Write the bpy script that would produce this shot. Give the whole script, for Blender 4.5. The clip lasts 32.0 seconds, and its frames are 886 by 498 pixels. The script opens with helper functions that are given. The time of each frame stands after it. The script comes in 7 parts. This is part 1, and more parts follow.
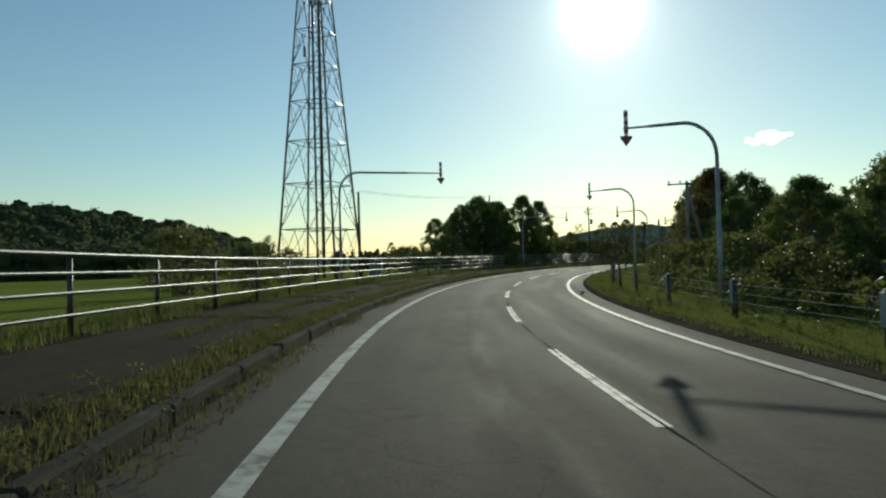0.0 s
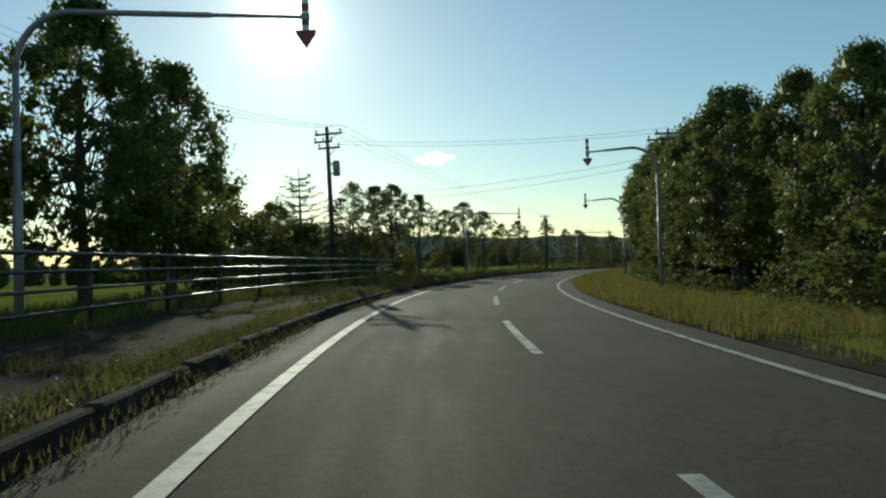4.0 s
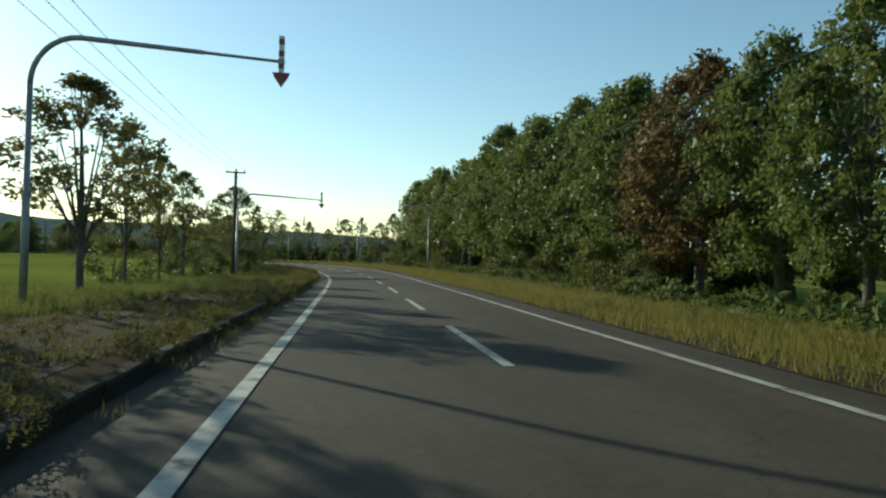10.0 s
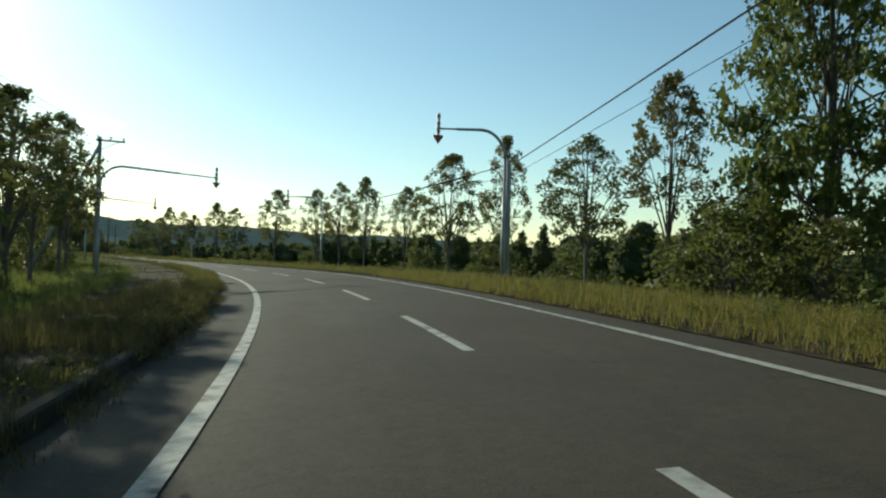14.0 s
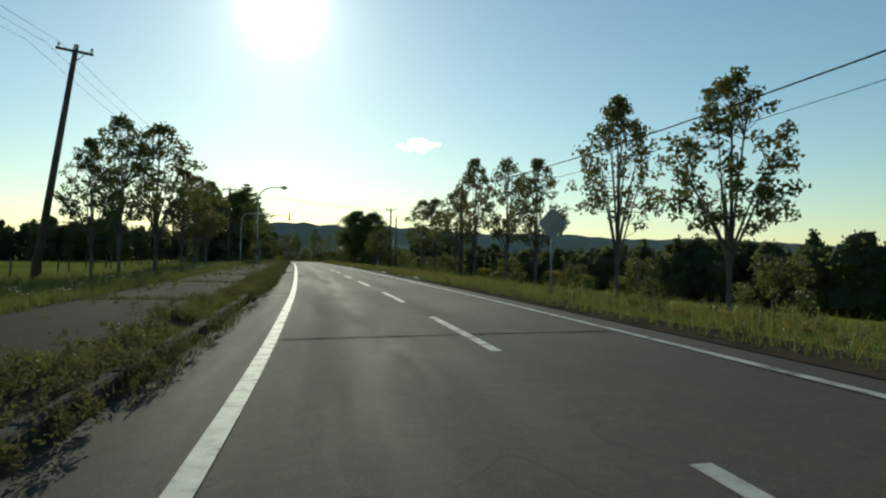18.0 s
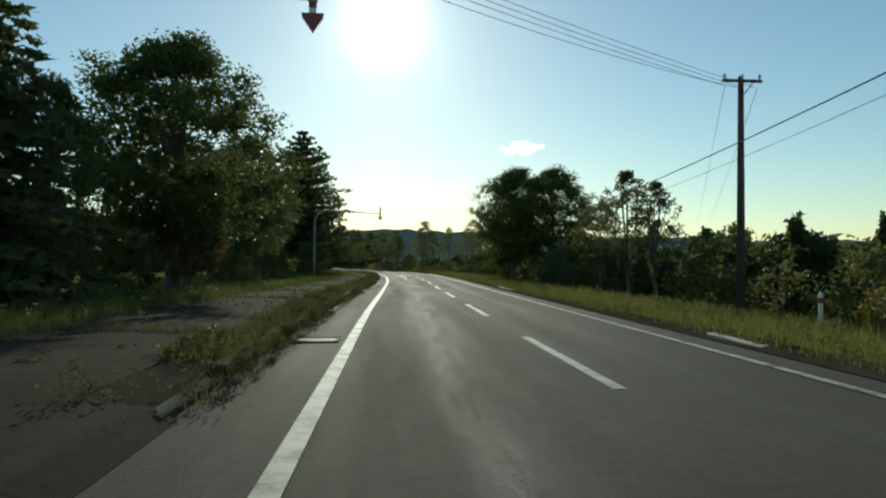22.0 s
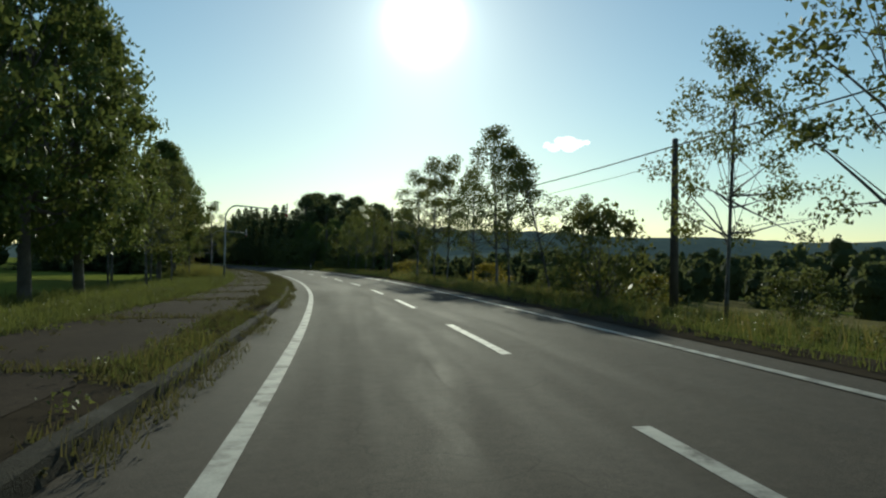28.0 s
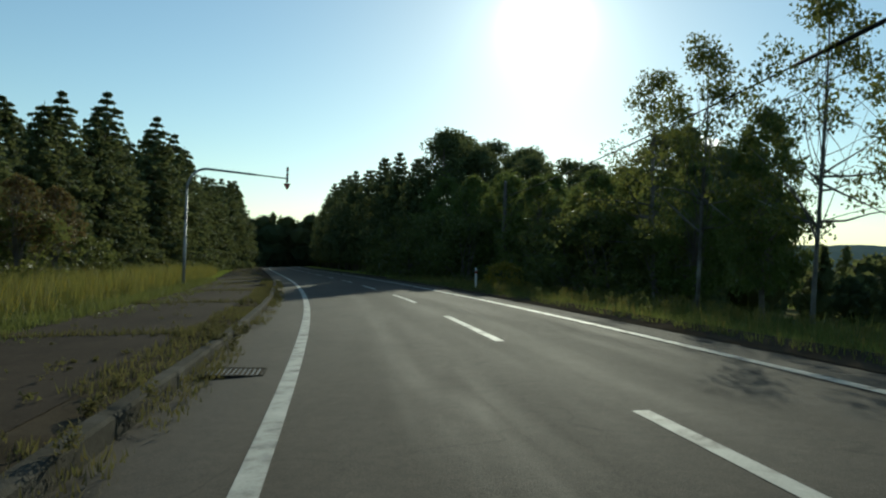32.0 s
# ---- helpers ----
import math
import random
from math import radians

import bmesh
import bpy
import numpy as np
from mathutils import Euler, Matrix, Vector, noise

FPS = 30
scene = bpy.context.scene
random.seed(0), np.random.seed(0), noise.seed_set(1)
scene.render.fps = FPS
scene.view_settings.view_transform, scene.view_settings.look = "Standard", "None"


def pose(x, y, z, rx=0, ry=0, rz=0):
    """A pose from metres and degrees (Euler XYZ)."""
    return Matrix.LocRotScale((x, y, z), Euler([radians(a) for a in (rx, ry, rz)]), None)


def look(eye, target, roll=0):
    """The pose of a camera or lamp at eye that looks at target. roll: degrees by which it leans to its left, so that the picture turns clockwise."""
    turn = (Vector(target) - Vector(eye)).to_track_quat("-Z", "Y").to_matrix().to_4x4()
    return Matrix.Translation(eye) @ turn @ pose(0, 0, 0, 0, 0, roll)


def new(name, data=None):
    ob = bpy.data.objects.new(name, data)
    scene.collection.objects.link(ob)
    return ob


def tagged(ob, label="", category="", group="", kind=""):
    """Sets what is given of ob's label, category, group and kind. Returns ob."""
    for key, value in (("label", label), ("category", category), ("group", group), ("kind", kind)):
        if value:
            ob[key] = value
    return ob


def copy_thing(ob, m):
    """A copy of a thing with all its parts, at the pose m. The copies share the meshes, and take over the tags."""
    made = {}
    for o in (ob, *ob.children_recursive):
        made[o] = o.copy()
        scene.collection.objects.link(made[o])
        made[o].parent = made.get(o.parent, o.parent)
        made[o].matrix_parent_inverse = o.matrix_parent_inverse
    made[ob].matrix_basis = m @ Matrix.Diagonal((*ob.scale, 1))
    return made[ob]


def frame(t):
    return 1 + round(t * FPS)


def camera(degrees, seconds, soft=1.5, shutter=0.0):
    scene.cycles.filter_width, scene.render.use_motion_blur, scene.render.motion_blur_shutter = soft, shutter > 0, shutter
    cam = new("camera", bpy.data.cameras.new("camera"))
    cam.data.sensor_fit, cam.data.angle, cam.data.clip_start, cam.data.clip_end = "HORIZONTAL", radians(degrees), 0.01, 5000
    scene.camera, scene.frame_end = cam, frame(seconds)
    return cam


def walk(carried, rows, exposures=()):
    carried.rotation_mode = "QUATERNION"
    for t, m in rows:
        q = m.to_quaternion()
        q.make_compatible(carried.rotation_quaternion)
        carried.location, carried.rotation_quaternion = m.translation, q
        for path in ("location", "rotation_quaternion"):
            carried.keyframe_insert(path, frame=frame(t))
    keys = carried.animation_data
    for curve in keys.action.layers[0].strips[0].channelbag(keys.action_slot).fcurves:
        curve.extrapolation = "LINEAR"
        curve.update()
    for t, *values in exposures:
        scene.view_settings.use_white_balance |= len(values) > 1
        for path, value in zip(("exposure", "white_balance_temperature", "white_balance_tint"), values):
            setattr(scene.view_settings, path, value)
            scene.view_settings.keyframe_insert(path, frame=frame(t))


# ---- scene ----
# ---------- camera and its drive ----------
cam = camera(66.1, 32.0, 2.2)
PATH = [
        (0.0, -0.19, -1.21, 1.10, 1.18, 1.49, 13.71), (0.5, -2.53, 7.04, 1.05, 1.19, 1.59, 10.44), (1.0, -4.37, 15.32, 1.03, 1.10, 1.80, 6.82),
        (1.5, -5.73, 23.64, 1.05, 1.16, 1.58, 3.43), (2.0, -6.60, 32.03, 1.09, 1.12, 1.47, 0.02), (2.5, -6.94, 40.42, 1.15, 1.16, 1.81, -3.22),
        (3.0, -6.81, 48.79, 1.22, 1.20, 1.92, -6.38), (3.5, -6.24, 57.12, 1.27, 1.28, 1.86, -9.60), (4.0, -5.22, 65.41, 1.33, 1.37, 1.76, -12.84),
        (4.5, -3.72, 73.68, 1.38, 1.43, 1.63, -16.06), (5.0, -1.70, 81.92, 1.43, 1.46, 1.88, -19.48), (5.5, 0.86, 90.12, 1.45, 1.47, 2.02, -22.42),
        (6.0, 3.91, 98.25, 1.44, 1.44, 1.47, -25.80), (6.5, 7.38, 106.25, 1.43, 1.49, 1.62, -29.15), (7.0, 11.21, 114.04, 1.42, 1.47, 2.67, -32.12),
        (7.5, 15.30, 121.50, 1.43, 1.34, 2.66, -35.11), (8.0, 19.45, 128.64, 1.44, 1.19, 1.88, -37.83), (8.5, 23.70, 135.33, 1.44, 1.12, 0.11, -40.59),
        (9.0, 28.13, 141.78, 1.43, 0.73, 0.29, -43.12), (9.5, 32.91, 148.14, 1.40, 0.80, -0.68, -44.69), (10.0, 37.88, 154.61, 1.37, 0.82, -1.41, -45.55),
        (10.5, 42.98, 161.23, 1.33, 0.80, -1.72, -45.97), (11.0, 48.21, 167.91, 1.27, 0.73, -1.02, -46.04), (11.5, 53.50, 174.63, 1.20, 0.71, -0.79, -45.83),
        (12.0, 58.76, 181.39, 1.14, 0.80, -1.06, -45.59), (12.5, 63.82, 188.19, 1.08, 1.01, -0.78, -45.03), (13.0, 68.65, 194.97, 1.04, 1.01, -1.05, -43.40),
        (13.5, 73.23, 201.77, 1.02, 1.04, -0.98, -41.42), (14.0, 77.43, 208.67, 1.02, 0.97, -1.72, -38.68), (14.5, 81.15, 215.86, 1.02, 0.87, -2.33, -34.91),
        (15.0, 84.44, 223.20, 1.04, 0.75, -2.78, -31.47), (15.5, 87.36, 230.66, 1.06, 0.66, -3.16, -28.59), (16.0, 89.95, 238.32, 1.09, 0.56, -3.77, -25.87),
        (16.5, 92.18, 246.25, 1.11, 0.48, -3.64, -22.62), (17.0, 94.04, 254.44, 1.14, 0.48, -3.12, -19.39), (17.5, 95.52, 262.88, 1.17, 0.58, -2.20, -16.27),
        (18.0, 96.63, 271.47, 1.20, 0.90, -0.97, -13.70), (18.5, 97.42, 280.13, 1.24, 1.04, -0.53, -11.65), (19.0, 97.94, 288.82, 1.27, 1.11, -0.17, -9.55),
        (19.5, 98.28, 297.48, 1.31, 1.22, -0.72, -7.44), (20.0, 98.48, 306.17, 1.34, 1.23, -0.15, -5.58), (20.5, 98.65, 314.90, 1.36, 1.22, -0.12, -5.21),
        (21.0, 98.80, 323.66, 1.39, 1.22, -0.52, -5.12), (21.5, 98.99, 332.42, 1.41, 1.19, -0.66, -5.19), (22.0, 99.16, 341.17, 1.43, 1.27, -0.48, -5.16),
        (22.5, 99.32, 349.93, 1.43, 1.30, -0.53, -5.33), (23.0, 99.51, 358.67, 1.42, 1.35, -0.26, -5.79), (23.5, 99.75, 367.33, 1.38, 1.26, -0.63, -6.03),
        (24.0, 99.99, 375.94, 1.34, 1.20, -1.14, -6.07), (24.5, 100.25, 384.58, 1.31, 1.24, -1.15, -6.06), (25.0, 100.44, 393.32, 1.29, 1.37, -1.09, -6.05),
        (25.5, 100.54, 402.16, 1.29, 1.38, -1.00, -6.05), (26.0, 100.49, 411.06, 1.29, 1.36, -1.02, -5.65), (26.5, 100.27, 419.97, 1.29, 1.30, -1.07, -5.07),
        (27.0, 99.84, 428.84, 1.29, 1.23, -1.11, -4.25), (27.5, 99.22, 437.62, 1.27, 1.20, -1.15, -3.19), (28.0, 98.40, 446.28, 1.23, 1.21, -0.95, -1.93),
        (28.5, 97.41, 454.76, 1.18, 1.23, -1.02, -0.74), (29.0, 96.36, 463.05, 1.13, 1.27, -1.42, 0.45), (29.5, 95.14, 471.25, 1.07, 1.39, -2.34, 1.76),
        (30.0, 93.70, 479.44, 1.04, 1.31, -1.68, 3.15), (30.5, 92.05, 487.65, 1.02, 1.43, -1.68, 4.43), (31.0, 90.20, 495.89, 1.02, 1.45, -1.78, 5.70),
        (31.5, 88.19, 504.09, 1.01, 1.44, -1.49, 6.95), (32.0, 85.91, 512.23, 1.01, 1.46, -1.74, 8.03)]
walk(cam, [(t, pose(x, y, z, 90 + p, r, w)) for t, x, y, z, p, r, w in PATH],
     [(0.0, -0.25, 6130, -8), (3.0, -0.2, 6130, -8), (6.0, 0.15, 6330, -8), (9.0, 0.5, 6330, -8), (14.0, 0.35, 6330, -8), (17.5, -0.15, 6130, -8), (28.0, -0.15, 6130, -8), (32.0, 0.1, 6130, -8)])

# ---------- light: low sun ahead of the road, clear sky ----------
SUN_EL, SUN_AZ = radians(19.7), radians(0.0)
world = bpy.data.worlds.new("sky")
scene.world = world
world.use_nodes = True
wn = world.node_tree
sky = wn.nodes.new("ShaderNodeTexSky")
sky.sky_type = "NISHITA"
sky.sun_disc = False
sky.sun_elevation, sky.sun_rotation = SUN_EL, SUN_AZ
sky.air_density, sky.dust_density, sky.ozone_density, sky.altitude = 1.2, 0.22, 2.0, 100
# bright glow added to the sky close round the sun, for lens glare
way = wn.nodes.new("ShaderNodeVectorMath")
way.operation = "DOT_PRODUCT"
wn.links.new(wn.nodes.new("ShaderNodeTexCoord").outputs["Generated"], way.inputs[0])
way.inputs[1].default_value = (0, math.cos(SUN_EL), math.sin(SUN_EL))
near = wn.nodes.new("ShaderNodeMath")
near.operation = "POWER"
near.use_clamp = True
wn.links.new(way.outputs["Value"], near.inputs[0])
near.inputs[1].default_value = 1500
halo = wn.nodes.new("ShaderNodeVectorMath")
halo.operation = "SCALE"
halo.inputs[0].default_value = (30, 29, 27)
wn.links.new(near.outputs[0], halo.inputs["Scale"])
wide = wn.nodes.new("ShaderNodeMath")
wide.operation = "POWER"
wide.use_clamp = True
wn.links.new(way.outputs["Value"], wide.inputs[0])
wide.inputs[1].default_value = 230
glow = wn.nodes.new("ShaderNodeVectorMath")
glow.operation = "MULTIPLY_ADD"
glow.inputs[1].default_value = (3.4, 3.3, 3.1)
wn.links.new(wide.outputs[0], glow.inputs[0])
wn.links.new(halo.outputs[0], glow.inputs[2])
both = wn.nodes.new("ShaderNodeVectorMath")
wn.links.new(sky.outputs[0], both.inputs[0])
wn.links.new(glow.outputs[0], both.inputs[1])
wn.links.new(both.outputs[0], wn.nodes["Background"].inputs[0])
wn.nodes["Background"].inputs[1].default_value = 0.105
sun = new("sun", bpy.data.lights.new("sun", "SUN"))
sun.data.energy, sun.data.angle, sun.data.color = 3.5, radians(0.55), (1.0, 0.90, 0.74)
sun.matrix_world = look((0, 200, 75), (0, 200 - 100 * math.cos(SUN_EL), 75 - 100 * math.sin(SUN_EL)))


# ---------- materials ----------
def node_mat(name):
    m = bpy.data.materials.new(name)
    m.use_nodes = True
    return m, m.node_tree, m.node_tree.nodes["Principled BSDF"]


def ramp_of(t, src, stops):
    r = t.nodes.new("ShaderNodeValToRGB")
    e = r.color_ramp.elements
    while len(e) < len(stops):
        e.new(0.5)
    for k, (p, c) in enumerate(stops):
        e[k].position, e[k].color = p, (*c, 1)
    t.links.new(src, r.inputs[0])
    return r.outputs[0]


def noise_of(t, scale, detail=4, rough=0.6, coords=None):
    n = t.nodes.new("ShaderNodeTexNoise")
    n.inputs["Scale"].default_value, n.inputs["Detail"].default_value, n.inputs["Roughness"].default_value = scale, detail, rough
    if coords is None:
        coords = t.nodes.new("ShaderNodeNewGeometry").outputs["Position"]
    t.links.new(coords, n.inputs["Vector"])
    return n.outputs[0]


def mixed(t, fac, a, b, blend="MIX"):
    m = t.nodes.new("ShaderNodeMix")
    m.data_type, m.blend_type = "RGBA", blend
    for src, sock in ((fac, m.inputs[0]), (a, m.inputs[6]), (b, m.inputs[7])):
        if isinstance(src, (int, float)):
            sock.default_value = src
        elif isinstance(src, tuple):
            sock.default_value = (*src, 1)
        else:
            t.links.new(src, sock)
    return m.outputs[2]


def bump_of(t, b, height, strength, dist=0.02):
    n = t.nodes.new("ShaderNodeBump")
    n.inputs["Strength"].default_value, n.inputs["Distance"].default_value = strength, dist
    t.links.new(height, n.inputs["Height"])
    t.links.new(n.outputs[0], b.inputs["Normal"])


def surface(name, stops, scale=3.0, fine=40.0, rough=0.8, metal=0.0, bump=0.3, dist=0.01, spec=0.5):
    """Two scales of variation: broad stains by the colour ramp, fine grain over it."""
    m, t, b = node_mat(name)
    col = ramp_of(t, noise_of(t, scale), stops)
    grain = noise_of(t, fine, 3, 0.7)
    col = mixed(t, 0.45, col, ramp_of(t, grain, [(0.25, (0.35, 0.35, 0.35)), (0.75, (0.75, 0.75, 0.75))]), "OVERLAY")
    t.links.new(col, b.inputs["Base Color"])
    b.inputs["Roughness"].default_value, b.inputs["Metallic"].default_value = rough, metal
    b.inputs["Specular IOR Level"].default_value = spec
    if bump:
        bump_of(t, b, grain, bump, dist)
    return m


def leafy(name, cols, through_amount=0.45, gloss=0.55):
    """Leaves: each island its own tone; light passes through."""
    m, t, b = node_mat(name)
    geo = t.nodes.new("ShaderNodeNewGeometry")
    info = t.nodes.new("ShaderNodeObjectInfo")
    add = t.nodes.new("ShaderNodeMath")
    add.operation = "MULTIPLY_ADD"
    t.links.new(info.outputs["Random"], add.inputs[0])
    add.inputs[1].default_value = 0.35
    half = t.nodes.new("ShaderNodeMath")
    half.operation = "MULTIPLY"
    t.links.new(geo.outputs["Random Per Island"], half.inputs[0])
    half.inputs[1].default_value = 0.65
    t.links.new(half.outputs[0], add.inputs[2])
    n = len(cols)
    col = ramp_of(t, add.outputs[0], [(k / (n - 1), c) for k, c in enumerate(cols)])
    t.links.new(col, b.inputs["Base Color"])
    b.inputs["Roughness"].default_value = gloss
    b.inputs["Specular IOR Level"].default_value = 0.22
    tr = t.nodes.new("ShaderNodeBsdfTranslucent")
    t.links.new(mixed(t, 0.34, col, (0.27, 0.26, 0.08)), tr.inputs[0])
    mx = t.nodes.new("ShaderNodeMixShader")
    mx.inputs[0].default_value = through_amount
    t.links.new(b.outputs[0], mx.inputs[1])
    t.links.new(tr.outputs[0], mx.inputs[2])
    t.links.new(mx.outputs[0], t.nodes["Material Output"].inputs[0])
    return m


def asphalt(name, lo, hi, rough=0.84, lanes=False, spec=0.12):
    """Laid asphalt; u runs across and v along the road, in metres, so that stains and polish run with the traffic."""
    m, t, b = node_mat(name)
    uv = t.nodes.new("ShaderNodeTexCoord").outputs["UV"]
    geo = t.nodes.new("ShaderNodeNewGeometry")

    def stretched(x, y):
        v = t.nodes.new("ShaderNodeVectorMath")
        v.operation = "MULTIPLY"
        t.links.new(uv, v.inputs[0])
        v.inputs[1].default_value = (x, y, 1)
        return v.outputs[0]
    streak = noise_of(t, 1.0, 5, 0.65, stretched(1.1, 0.07))
    blot = noise_of(t, 1.0, 5, 0.7, stretched(0.5, 0.3))
    col = ramp_of(t, streak, [(0.30, lo), (0.72, hi)])
    col = mixed(t, 0.35, col, ramp_of(t, blot, [(0.3, tuple(c * 0.7 for c in lo)), (0.7, tuple(c * 1.25 for c in hi))]))
    stone = noise_of(t, 70, 2, 0.8)
    col = mixed(t, 0.6, col, ramp_of(t, stone, [(0.3, (0.28, 0.28, 0.28)), (0.7, (0.78, 0.76, 0.72))]), "OVERLAY")
    coarse = noise_of(t, 7, 4, 0.8)
    col = mixed(t, 0.4, col, ramp_of(t, coarse, [(0.32, (0.34, 0.34, 0.34)), (0.68, (0.66, 0.65, 0.63))]), "OVERLAY")
    v = t.nodes.new("ShaderNodeTexVoronoi")
    v.feature = "DISTANCE_TO_EDGE"
    v.inputs["Scale"].default_value = 0.16
    warp = t.nodes.new("ShaderNodeVectorMath")
    warp.operation = "MULTIPLY_ADD"
    n3 = t.nodes.new("ShaderNodeTexNoise")
    n3.inputs["Scale"].default_value = 0.7
    t.links.new(geo.outputs["Position"], n3.inputs["Vector"])
    t.links.new(n3.outputs["Color"], warp.inputs[0])
    warp.inputs[1].default_value = (3, 3, 3)
    t.links.new(geo.outputs["Position"], warp.inputs[2])
    t.links.new(warp.outputs[0], v.inputs["Vector"])
    crack = ramp_of(t, v.outputs["Distance"], [(0.0, (0.76, 0.76, 0.76)), (0.0035, (1, 1, 1))])
    col = mixed(t, 1.0, col, crack, "MULTIPLY")
    t.links.new(col, b.inputs["Base Color"])
    rr = ramp_of(t, streak, [(0.3, (rough - 0.08,) * 3), (0.7, (rough + 0.08,) * 3)])
    if lanes:
        # traffic-polished band along the middle of the left lane, broken by wear
        sep = t.nodes.new("ShaderNodeSeparateXYZ")
        t.links.new(uv, sep.inputs[0])
        band = ramp_of(t, sep.outputs[0], [(0.0, (0, 0, 0)), (0.375, (0, 0, 0)), (0.42, (1, 1, 1)), (0.46, (1, 1, 1)), (0.50, (0, 0, 0))])
        sh = t.nodes.new("ShaderNodeMath")
        sh.operation = "MULTIPLY_ADD"
        t.links.new(sep.outputs[0], sh.inputs[0])
        sh.inputs[1].default_value, sh.inputs[2].default_value = 0.1, 0.57
        t.links.new(sh.outputs[0], band.node.inputs[0])
        broken = ramp_of(t, noise_of(t, 1.0, 4, 0.7, stretched(1.6, 0.22)), [(0.46, (0, 0, 0)), (0.66, (1, 1, 1))])
        both = mixed(t, 1.0, band, broken, "MULTIPLY")
        rr = mixed(t, both, rr, (0.79, 0.79, 0.79))
    t.links.new(rr, b.inputs["Roughness"])
    b.inputs["Specular IOR Level"].default_value = spec
    bump_of(t, b, stone, 0.7, 0.008)
    return m


